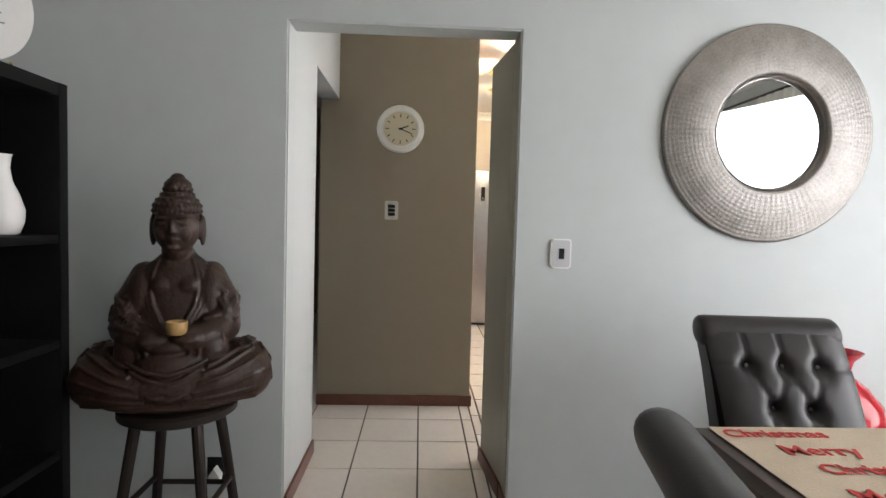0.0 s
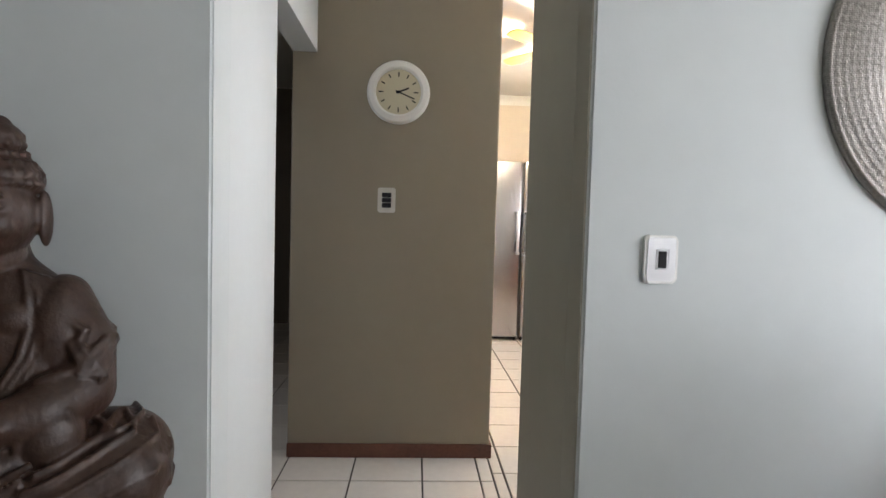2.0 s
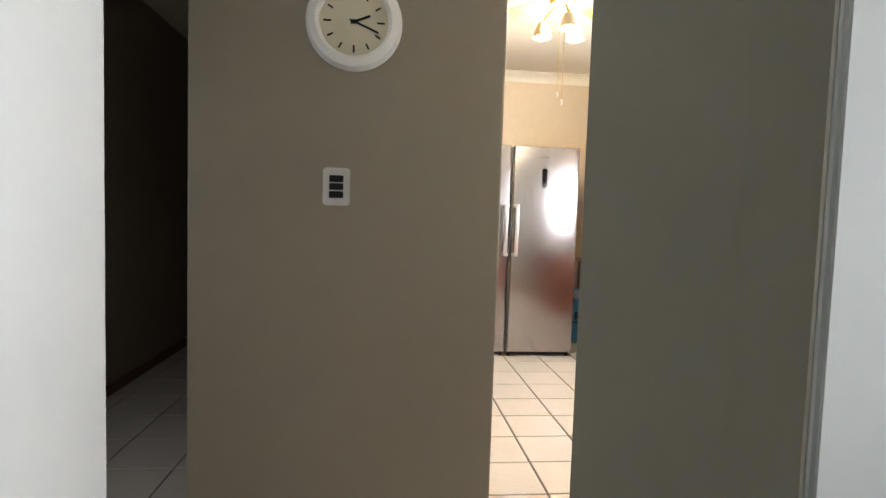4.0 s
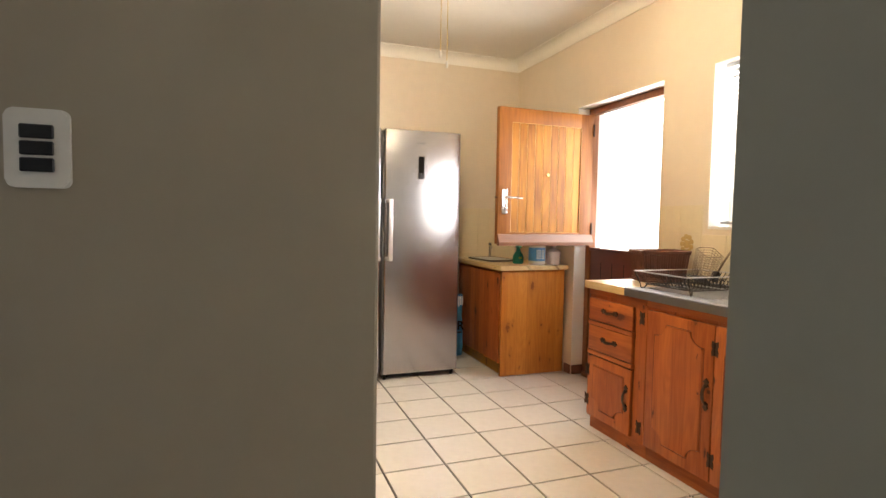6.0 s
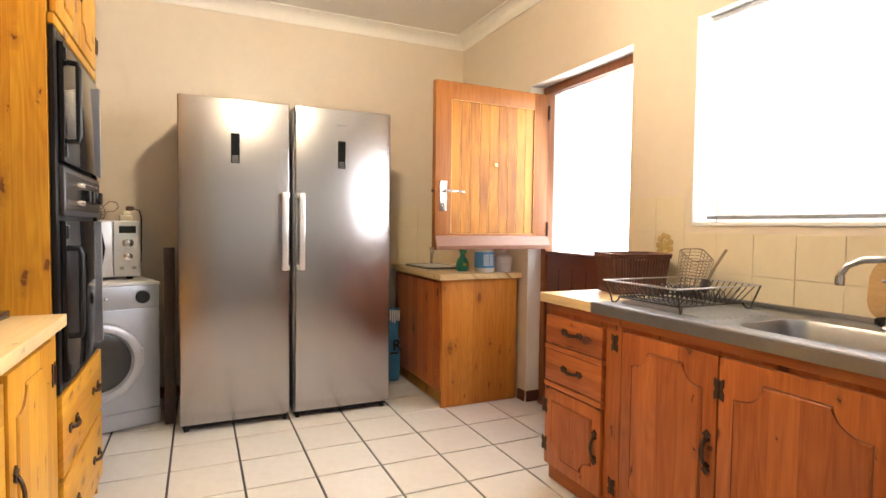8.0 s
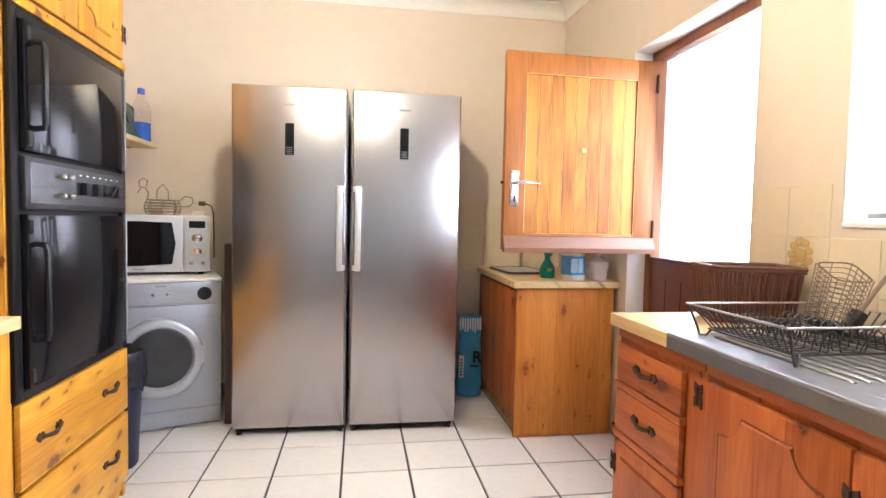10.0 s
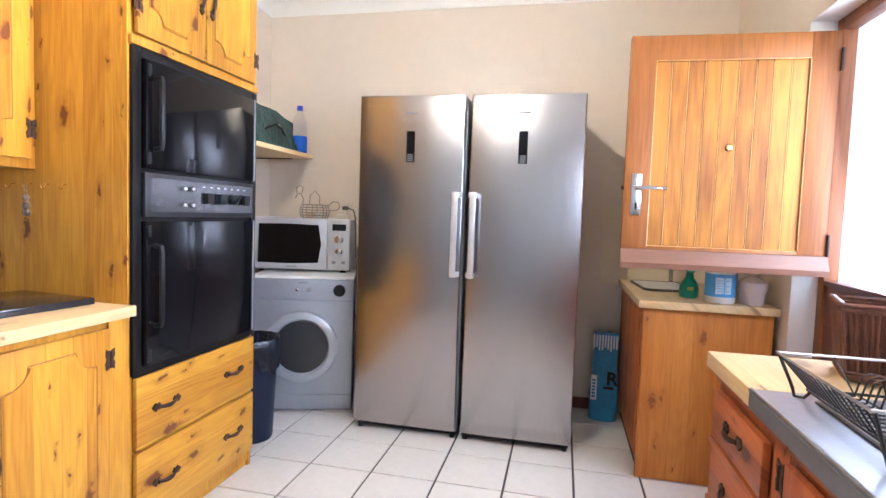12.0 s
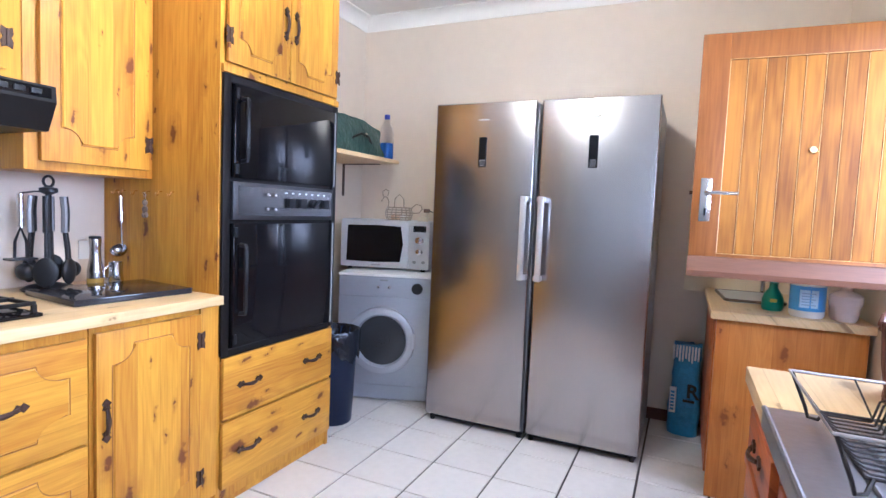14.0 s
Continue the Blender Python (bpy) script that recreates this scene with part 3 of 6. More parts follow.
plate = pierced(SY0, SY1, SX0, SX1, [(3.62, 4.035, 1.94, 2.29), (4.075, 4.535, 1.94, 2.29)], 0.042, "x")
bmesh.ops.transform(plate, matrix=Matrix(((0, 0, 1, 0), (0, 1, 0, 0), (1, 0, 0, SZ - 0.042), (0, 0, 0, 1))), verts=plate.verts)
part("top", plate, SINK_STEEL, sk, smooth=40)
for y0, y1 in ((4.075, 4.535), (3.62, 4.035)):
    bm = bmesh.new()
    loops = [[bm.verts.new((u, v, z)) for u, v in rounded_plate(1.94 + i, 2.29 - i, y0 + i, y1 - i, r, 6)] for i, r, z in ((0.0, 0.0005, SZ + 0.0005), (0.015, 0.07, SZ - 0.001), (0.022, 0.065, SZ - 0.012), (0.035, 0.06, SZ - 0.15), (0.06, 0.05, SZ - 0.165))]
    for a, b in zip(loops, loops[1:]):
        for i in range(len(a)):
            j = (i + 1) % len(a)
            bm.faces.new((a[i], a[j], b[j], b[i]))
    bm.faces.new(loops[-1])
    part("bowl", bm, SINK_STEEL, sk, smooth=40)
part("rolled_edge", tube([(SX0 + 0.003, SY0 + 0.01, SZ - 0.002), (SX0 + 0.003, SY1 - 0.002, SZ - 0.002)], 0.006, 8), SINK_STEEL, sk)
part("back_upstand", made((2.395, SX1, SY0, SY1, SZ, SZ + 0.018), bevel=0.005), SINK_STEEL, sk)
for k in range(9):
    x = 1.975 + 0.036 * k
    part("drainer_rib", tube([(x, 4.585, SZ - 0.001), (x, 4.60, SZ + 0.002), (x, 4.99, SZ + 0.003), (x, 5.01, SZ - 0.001)], 0.005, 6), SINK_STEEL, sk)
for y in (4.305, 3.83):
    part("drain", lathe([(0.04, 0), (0.042, 0.003), (0.03, 0.004), (0.012, 0.001)], 20), CHROME, sk, m=pose(2.115, y, SZ - 0.165))

# bridge mixer tap
tp = thing("mixer_tap", "chrome bridge mixer tap behind the sink bowls", "tap", pose(2.315, 4.17, SZ))
for y in (-0.09, 0.09):
    pl = part("pillar", lathe([(0.028, 0), (0.028, 0.006), (0.017, 0.014), (0.014, 0.05), (0.018, 0.056), (0.018, 0.085), (0.013, 0.095), (0.013, 0.125), (0.009, 0.13), (0.009, 0.14)], 20), CHROME, tp, m=pose(0, y, 0))
    cr = tube([(-0.028, 0, 0.147), (0.028, 0, 0.147)], 0.006, 8)
    tube([(0, -0.028, 0.147), (0, 0.028, 0.147)], 0.006, 8, cr)
    lathe([(0.011, 0.135), (0.012, 0.15), (0.006, 0.156)], 12, True, cr)
    part("cross_head", cr, CHROME, pl, "four-armed cross handle", m=pose(0, 0, 0, 0, 0, 20))
part("bridge", tube([(0, -0.09, 0.062), (0, 0.09, 0.062)], 0.011, 12), CHROME, tp)
pts = [(0, 0.0, 0.06), (0, 0.0, 0.10), (-0.004, 0.01, 0.15), (-0.016, 0.045, 0.195), (-0.035, 0.09, 0.213), (-0.058, 0.145, 0.208), (-0.07, 0.18, 0.190), (-0.075, 0.194, 0.165), (-0.076, 0.196, 0.150)]
sp = part("spout", tube(pts, 0.0105, 10), CHROME, tp, "curved swivel spout")
part("nozzle", lathe([(0.013, -0.022), (0.014, 0), (0.012, 0.01)], 14), CHROME, sp, m=pose(-0.076, 0.196, 0.150))
part("collar", lathe([(0.017, 0.055), (0.019, 0.075), (0.014, 0.095), (0.011, 0.10)], 14), CHROME, tp)

cbm = prism(rounded_plate(-0.26, 0.26, 0, 0.19, 0.055), 0.02)
bmesh.ops.bevel(cbm, geom=[e for e in cbm.edges if abs(e.verts[0].co.y - e.verts[1].co.y) < 1e-6], offset=0.004, segments=2, affect="EDGES")
solid("chopping_board", cbm, mat("worn_board_wood", (0.50, 0.30, 0.12), 0.6, 0, 0.2, 5, 0.15, 60, stretch=(1, 8, 8)), "worn wooden chopping board leaning on the wall tiles", "chopping board", pose(2.367, 4.10, SZ + 0.020, -7, 0, -90))
for i, (y, x) in enumerate(((4.30, 2.375), (4.215, 2.37), (4.06, 2.372))):
    bmx = bmesh.new()
    bmesh.ops.create_icosphere(bmx, subdivisions=3, radius=0.03)
    for v in bmx.verts:
        v.co += v.co.normalized() * 0.006 * noise.noise(v.co * 90 + Vector((i * 7, 0, 0)))
        v.co.z = v.co.z * 0.55
        v.co.x *= 0.6
    solid("scouring_pad", bmx, BLACK_PLASTIC, "dark crumpled scouring pad on the sink edge", "scourer", pose(x - 0.012, y, SZ + 0.016), "scouring pads behind the tap")

# wire dish rack
RACK = mat("dark_coated_wire", (0.045, 0.038, 0.035), 0.4, 0.5, 0.2, 30)
RACK_TOP = mat("bright_worn_wire", (0.55, 0.52, 0.50), 0.3, 0.9, 0.1, 30)
rk = thing("dish_rack", "dark wire dish rack standing on the drainer", "dish rack", pose(2.120, 4.862, SZ + 0.003))
X, Y = 0.215, 0.178
part("top_rim", tube([(-X, -Y, 0.088), (X, -Y, 0.088), (X, Y, 0.088), (-X, Y, 0.088)], 0.0030, 8, closed=True), RACK_TOP, rk, "bright worn rim wire")
part("base_rim", tube([(-X + 0.05, -Y + 0.03, 0.022), (X - 0.05, -Y + 0.03, 0.022), (X - 0.05, Y - 0.03, 0.022), (-X + 0.05, Y - 0.03, 0.022)], 0.003, 6, closed=True), RACK, rk)
for k in range(13):
    y = -Y + 0.02 + (2 * Y - 0.04) * k / 12
    yb = y * (Y - 0.03) / Y
    pts = [(-X, y, 0.088), (-X + 0.045, yb, 0.03), (-X + 0.06, yb, 0.022), (-0.09, yb, 0.022)]
    for c in (-0.06, 0.06):
        pts += [(c - 0.028, yb, 0.022), (c - 0.018, yb, 0.062), (c, yb, 0.072), (c + 0.018, yb, 0.062), (c + 0.028, yb, 0.022)]
    pts += [(X - 0.06, yb, 0.022), (X - 0.045, yb, 0.03), (X, y, 0.088)]
    part("wire", tube(pts, 0.0020, 6), RACK, rk)
for k in range(3):
    x = -0.5 * X + 0.5 * X * k
    xb = x * (X - 0.05) / X
    part("cross_wire", tube([(x, -Y, 0.088), (xb, -Y + 0.03, 0.025), (xb, Y - 0.03, 0.025), (x, Y, 0.088)], 0.0019, 6), RACK, rk)
for sx in (-1, 1):
    for sy in (-1, 1):
        part("leg", tube([(sx * (X - 0.005), sy * Y, 0.086), (sx * (X - 0.03), sy * (Y - 0.012), 0.02), (sx * (X - 0.035), sy * (Y - 0.012), 0.002), (sx * (X - 0.05), sy * (Y - 0.02), 0.002), (sx * (X - 0.06), sy * (Y - 0.03), 0.022)], 0.0034, 6), RACK, rk)

# wire cutlery holder leaning in the rack, with a brush
WORN_WIRE = mat("bronze_worn_wire", (0.23, 0.17, 0.12), 0.4, 0.6, 0.25, 30)
ch = thing("cutlery_holder", "wire cutlery holder tilted in the dish rack", "cutlery holder", pose(2.235, 4.92, SZ + 0.040, 0, 0, 0) @ pose(0, 0, 0, -4, 28, 12) @ Matrix.Scale(1.05, 4))
for k in range(12):
    z = 0.012 + 0.0135 * k
    f = 0.80 + 0.20 * z / 0.16
    part("ring", tube([(u * f, v * f, z) for u, v in rounded_plate(-0.055, 0.055, -0.045, 0.045, 0.022, 3)], 0.0026 if k == 11 else 0.0015, 5, closed=True), WORN_WIRE, ch)
for x, y in [(a, b) for a in (-0.05, -0.025, 0.0, 0.025, 0.05) for b in (-0.044, 0.044)] + [(a, 0.0) for a in (-0.055, 0.055)]:
    part("upright", tube([(x * 0.8, y * 0.8, 0.0), (x, y, 0.162)], 0.0016, 5), WORN_WIRE, ch)
part("base_plate", made((-0.044, 0.044, -0.035, 0.035, 0, 0.003)), RACK, ch)
br = thing("dish_brush", "brown dish brush standing in the wire holder", "brush", pose(2.275, 4.895, SZ + 0.045, 8, 32, 0))
part("handle_bar", tube([(0, 0, 0.05), (0, 0.004, 0.12), (0, 0, 0.20)], 0.006, 8), mat("brown_brush_handle", (0.28, 0.20, 0.13), 0.5), br)
part("head", made((-0.014, 0.014, -0.018, 0.018, 0.0, 0.055), bevel=0.008), RACK, br)

# wicker basket
WICKER = mat("dark_brown_wicker", (0.13, 0.048, 0.028), 0.45, 0, 0.35, 25, 0.3, 90)
wb = thing("wicker_basket", "dark brown wicker basket standing on the worktop", "basket", pose(2.245, 5.245, 0.867, 0, 0, -17))
bx, by, bh = 0.132, 0.092, 0.178


def rect_path(sx, sy, z, n):
    per = []
    for a, b in (((-sx, -sy), (sx, -sy)), ((sx, -sy), (sx, sy)), ((sx, sy), (-sx, sy)), ((-sx, sy), (-sx, -sy))):
        for i in range(n):
            per.append((a[0] + (b[0] - a[0]) * i / n, a[1] + (b[1] - a[1]) * i / n, z))
    return per


low = rect_path(bx * 0.86, by * 0.86, 0.004, 19)
top = rect_path(bx, by, bh, 19)
for i, (a, b) in enumerate(zip(low, top)):
    j = 0.004 * math.sin(i * 2.3)
    part("stake", tube([a, ((a[0] + b[0]) / 2 + j, (a[1] + b[1]) / 2 + j, bh / 2), (b[0], b[1], bh + 0.004 * math.cos(i * 1.7))], 0.0046, 6), WICKER, wb)
for z, r in ((0.012, 0.007), (0.022, 0.006), (bh - 0.010, 0.0065), (bh, 0.0075)):
    f = 0.86 + 0.14 * z / bh
    ring = rect_path(bx * f, by * f, z, 13)
    part("band", tube([(x * (1.03 if i % 2 else 0.98), y * (1.03 if i % 2 else 0.98), zz) for i, (x, y, zz) in enumerate(ring)], r, 6, closed=True), WICKER, wb)
part("lining", made((-bx * 0.84, bx * 0.84, -by * 0.84, by * 0.84, 0.003, 0.012), (-bx * 0.84, bx * 0.84, by * 0.83, by * 0.86, 0.012, bh * 0.8)), WICKER, wb)

# items on the small cabinet
tray = thing("worktop_saver", "pale grey worktop saver with a dark rim on the worktop", "tray", pose(2.01, 6.98, 0.8585, 0, 0, 4))
part("plate", prism(rounded_plate(-0.13, 0.13, -0.2, 0.2, 0.03), 0.014, axis="z"), SILVER_PLASTIC, tray)
part("rim", tube([(u, v, 0.010) for u, v in rounded_plate(-0.132, 0.132, -0.202, 0.202, 0.031)], 0.0075, 6, closed=True), mat("dark_tray_rim", (0.10, 0.075, 0.06), 0.5), tray, "dark rim")
tap2 = thing("small_tap", "small chrome tap behind the bottles", "tap", pose(2.10, 7.22, 0.8585))
part("pillar", lathe([(0.02, 0), (0.02, 0.008), (0.012, 0.015), (0.012, 0.11), (0.016, 0.115), (0.016, 0.14)], 14), CHROME, tap2)
part("spout", tube([(0, 0, 0.10), (-0.02, -0.05, 0.115), (-0.03, -0.09, 0.11), (-0.032, -0.10, 0.09)], 0.009, 8), CHROME, tap2)
GREEN = mat("green_plastic", (0.015, 0.30, 0.21), 0.3, 0, 0.08, 20)
gb = thing("green_bottle", "green plastic bottle of cleaning liquid standing on the worktop", "bottle", pose(2.075, 6.63, 0.8585))
part("bottle_body", lathe([(0.038, 0), (0.044, 0.012), (0.044, 0.05), (0.036, 0.075), (0.018, 0.10), (0.016, 0.125)], 20), GREEN, gb)
part("trigger_cap", made((-0.016, 0.016, -0.035, 0.02, 0.125, 0.165), bevel=0.005), GREEN, gb)
part("paper_label", made((-0.016, 0.012, -0.0455, -0.040, 0.040, 0.056), bevel=0.002, seg=1), mat("yellow_label", (0.50, 0.46, 0.08), 0.5), gb, "small yellow label")
tb = thing("cleaner_tub", "white plastic tub with a blue label standing on the worktop", "tub", pose(2.19, 6.53, 0.8585))
part("tub_body", lathe([(0.06, 0), (0.066, 0.01), (0.066, 0.15), (0.06, 0.158)], 28), WHITE_PLASTIC, tb)
lb = part("paper_label", lathe([(0.0668, 0.03), (0.0668, 0.135)], 28, False), mat("blue_label", (0.10, 0.36, 0.75), 0.4, 0, 0.1, 15), tb, "blue printed label")
part("print_block", made((-0.038, 0.028, -0.0665, -0.055, 0.045, 0.12)), mat("pale_label_print", (0.50, 0.68, 0.84), 0.5), lb)
for k in range(5):
    part("print_line", made((-0.032, 0.02 - 0.01 * (k % 2), -0.0672, -0.0664, 0.055 + 0.012 * k, 0.060 + 0.012 * k)), mat("print_grey", (0.30, 0.45, 0.62), 0.6), lb)
part("screw_lid", lathe([(0.063, 0.158), (0.063, 0.18), (0.05, 0.186)], 28), WHITE_PLASTIC, tb)
wbm = lathe([(0.03, 0), (0.038, 0.012), (0.04, 0.055), (0.046, 0.075), (0.046, 0.105), (0.032, 0.12), (0.016, 0.13), (0.016, 0.15)], 24)
for v in wbm.verts:
    if v.co.z < 0.06:
        s = 1 + 0.10 * math.sin(5 * math.atan2(v.co.y, v.co.x))
        v.co.x *= s
        v.co.y *= s
wb2 = thing("white_bottle", "milky white plastic bottle standing beside the tub", "bottle", pose(2.32, 6.50, 0.8585) @ Matrix.Diagonal((1.3, 1.3, 1, 1)))
part("bottle_body", wbm, mat("milky_plastic", (0.66, 0.56, 0.52), 0.22), wb2)
part("cap", lathe([(0.02, 0.148), (0.02, 0.172), (0.017, 0.176)], 16), mat("red_cap", (0.45, 0.03, 0.02), 0.35), wb2)

# blue paper sack by the fridge
BLUE_BAG = mat("blue_paper_sack", (0.05, 0.27, 0.52), 0.4, 0, 0.22, 9, 0.8, 22)
bg = bmesh.new()
rings = []
for k in range(15):
    z = 0.535 * k / 14
    sx = 0.082 + 0.005 * math.sin(z * 13) - 0.010 * (k / 14) ** 4
    sy = 0.056 + 0.004 * math.sin(z * 17 + 1) - 0.008 * (k / 14) ** 3
    ring = []
    for i in range(24):
        a = 2 * math.pi * i / 24
        u, v = math.cos(a), math.sin(a)
        e = (abs(u) ** 2.7 + abs(v) ** 2.7) ** (-1 / 2.7)
        p = Vector((sx * u * e, sy * v * e, z))
        p += Vector((u, v, 0)) * (0.009 * noise.noise(p * 16) + 0.004 * noise.noise(p * 45))
        p.z += 0.018 * noise.noise(Vector((3 * u, 3 * v, 5))) * (k / 14) ** 6
        ring.append(bg.verts.new(p))
    rings.append(ring)
for a, b in zip(rings, rings[1:]):
    for i in range(24):
        bg.faces.new((a[i], a[(i + 1) % 24], b[(i + 1) % 24], b[i]))
bg.faces.new(rings[-1])
bg.faces.new(list(reversed(rings[0])))
sack = thing("paper_sack", "blue printed paper sack standing on the floor", "sack", pose(1.748, 7.20, 0, 0, 0, -8))
part("sack_body", bg, BLUE_BAG, sack)
tops = bmesh.new()
for k in range(9):
    x = -0.066 + 0.0165 * k
    box(tops, x - 0.0045, x + 0.0045, -0.061, -0.045, 0.445 + 0.012 * math.sin(k * 1.9), 0.530, 0.001, 1)
part("striped_collar", tops, WHITE_PLASTIC, sack, "white striped paper collar")
part("side_label", made((-0.072, -0.038, -0.0655, -0.05, 0.13, 0.28), bevel=0.001, seg=1), WHITE_PLASTIC, sack, "white label")
for k in range(6):
    part("label_mark", made((-0.066, -0.046, -0.0664, -0.0652, 0.145 + 0.02 * k, 0.158 + 0.02 * k)), BLUE_BAG, sack)


def lettering(text, size, material, m, name="lettering", parent=None, depth=0.0006, bold=0.0):
    cu = bpy.data.curves.new(name, "FONT")
    cu.body, cu.size, cu.extrude, cu.offset = text, size, depth, bold
    tmp = bpy.data.objects.new(name, cu)
    me = bpy.data.meshes.new_from_object(tmp)
    bpy.data.objects.remove(tmp)
    me.materials.clear()
    me.materials.append(material)
    ob = new(name, me)
    ob.parent = parent
    ob.matrix_basis = m
    return ob


lettering("R", 0.11, BLACK_PLASTIC, pose(0.015, -0.0675, 0.235, 90), "printed_letter", sack, 0.001, 0.003)
part("print_bar", made((0.0, 0.06, -0.0665, -0.05, 0.205, 0.215)), BLACK_PLASTIC, sack)

# stable door: frame, upper leaf standing open, lower leaf shut
df = thing("door_frame", "stained timber frame set deep in the back door opening", "door frame")
for nm, b in (("jamb", (RX + 0.10, RX + 0.156, D0 + 0.005, D0 + 0.055, 0, DT - 0.005)), ("jamb", (RX + 0.10, RX + 0.156, D1 - 0.055, D1 - 0.005, 0, DT - 0.005)), ("head", (RX + 0.10, RX + 0.156, D0 + 0.055, D1 - 0.055, DT - 0.055, DT - 0.005)), ("threshold", (RX + 0.06, RX + 0.20, D0 + 0.055, D1 - 0.055, 0, 0.03))):
    part(nm, made(b, bevel=0.004), JAMB_WOOD, df)
sd = thing("stable_door_upper", "open upper half of a varnished boarded stable door", "door", pose(2.512, 6.285, 0, 0, 0, 1.5))
Z0, Z1, LW, ST = 1.035, 2.015, 0.805, 0.105
for nm, b in (("stile", (-LW, -LW + ST, 0, 0.044, Z0, Z1)), ("stile", (-ST, 0, 0, 0.044, Z0, Z1)), ("rail", (-LW + ST, -ST, 0.0005, 0.0435, Z1 - ST, Z1 - 0.0005)), ("rail", (-LW + ST, -ST, 0.0005, 0.0435, Z0 + 0.0005, Z0 + 0.085))):
    part(nm, made(b, bevel=0.003), DOOR_FRAME_WOOD, sd)
nb = 9
bw = (LW - 2 * ST) / nb
for k in range(nb):
    x = -LW + ST + bw * k
    part("board", made((x + 0.0006, x + bw - 0.0006, 0.010, 0.034, Z0 + 0.085, Z1 - ST), bevel=0.004, seg=1), DOOR_WOOD, sd)
# pale worn lines that also put the boards' narrow highlights into colour
PALE_EDGE = mat("pale_worn_highlight_edge", (0.64, 0.38, 0.14), 0.4, 0, 0.35, 14)
part("bead", tube([(-LW + ST, 0.004, Z0 + 0.085), (-LW + ST, 0.004, Z1 - ST), (-ST, 0.004, Z1 - ST), (-ST, 0.004, Z0 + 0.085)], 0.0035, 5, closed=True), PALE_EDGE, sd, "pale worn moulding round the boards")
for k in range(1, nb):
    x = -LW + ST + bw * k
    part("groove_edge", made((x - 0.0011, x + 0.0011, 0.0092, 0.0135, Z0 + 0.09, Z1 - ST - 0.004)), PALE_EDGE, sd)
wbd = bmesh.new()
prism([(0.0, Z0 - 0.012), (-0.034, Z0 - 0.012), (-0.036, Z0 + 0.012), (-0.012, Z0 + 0.068), (0.0, Z0 + 0.072)], LW + 0.006, wbd, axis="x")
part("weather_board", wbd, mat("stained_rail", (0.17, 0.072, 0.036), 0.45, 0, 0.2, 8, stretch=(0.2, 3, 3)), sd, "brown stained weather board", smooth=None, m=pose(-LW - 0.003, 0, 0))
lk = part("lock_plate", made((-LW + 0.028, -LW + 0.072, -0.007, 0.001, 1.25, 1.43), bevel=0.004), CHROME, sd, "steel lever lock plate")
part("lever", tube([(-LW + 0.05, -0.006, 1.37), (-LW + 0.05, -0.045, 1.37), (-LW + 0.065, -0.052, 1.369), (-LW + 0.15, -0.052, 1.366), (-LW + 0.165, -0.048, 1.366)], 0.0075, 8), CHROME, lk)
part("keyhole", made((-LW + 0.046, -LW + 0.054, -0.0085, -0.006, 1.275, 1.305), bevel=0.002), BLACK_PLASTIC, lk)
part("latch", tube([(-LW - 0.012, 0.022, 1.37), (-LW + 0.002, 0.022, 1.37)], 0.008, 8), DARK_METAL, sd)
part("spyhole", lathe([(0.016, 0), (0.016, 0.004), (0.011, 0.009), (0.004, 0.009)], 18), mat("brass", (0.72, 0.52, 0.22), 0.25, 1.0), sd, "small brass spyhole", m=pose(-0.39, 0.0105, 1.545, 90))
for z in (1.15, 1.9):
    part("hinge", tube([(0.004, -0.004, z - 0.045), (0.004, -0.004, z + 0.045)], 0.007, 8), DARK_METAL, sd)
sl = thing("stable_door_lower", "closed lower half of a dark red-brown stable door", "door", pose(RX + 0.112, 0, 0))
part("leaf", made((0, 0.042, D0 + 0.06, D1 - 0.06, 0.032, 0.985), bevel=0.003), mat("dark_red_brown_varnish", (0.13, 0.035, 0.024), 0.35, 0, 0.2, 6, stretch=(1, 0.3, 3)), sl)
part("cap_rail", made((-0.012, 0.05, D0 + 0.058, D1 - 0.058, 0.985, 1.005), bevel=0.004), mat("dark_red_brown_rail", (0.10, 0.03, 0.02), 0.35, 0, 0.2, 6), sl)
for k in range(1, 6):
    y = D0 + 0.06 + (D1 - D0 - 0.12) * k / 6
    part("groove", made((-0.0015, 0.001, y - 0.002, y + 0.002, 0.10, 0.90)), BLACK_ENAMEL, sl)

# kitchen window with a venetian blind
kw = tagged(new("window_1"), "white framed kitchen window above the sink", "window", kind="structure")
for nm, b in (("window_frame", (RX + 0.15, RX + 0.20, W0 + 0.005, W0 + 0.05, WB + 0.013, WT - 0.005)), ("window_frame", (RX + 0.15, RX + 0.20, W1 - 0.05, W1 - 0.005, WB + 0.013, WT - 0.005)),
              ("window_frame", (RX + 0.15, RX + 0.20, W0 + 0.05, W1 - 0.05, WT - 0.05, WT - 0.005)), ("window_frame", (RX + 0.15, RX + 0.20, W0 + 0.05, W1 - 0.05, WB + 0.013, WB + 0.055)), ("mullion", (RX + 0.155, RX + 0.195, 4.24, 4.28, WB + 0.055, WT - 0.05))):
    part(nm, made(b, bevel=0.003), WHITE_PAINT, kw)
GLASS = glassy("window_glass")
for y0, y1 in ((W0 + 0.05, 4.24), (4.28, W1 - 0.05)):
    p = part("pane", made((RX + 0.172, RX + 0.176, y0, y1, WB + 0.055, WT - 0.05)), GLASS, kw)
    p.visible_shadow = False
vb = thing("venetian_blind", "white venetian blind hanging open in the kitchen window", "blind")
part("head_rail", made((RX + 0.05, RX + 0.09, W0 + 0.02, W1 - 0.03, WT - 0.03, WT - 0.006), bevel=0.003), SILVER_PLASTIC, vb)
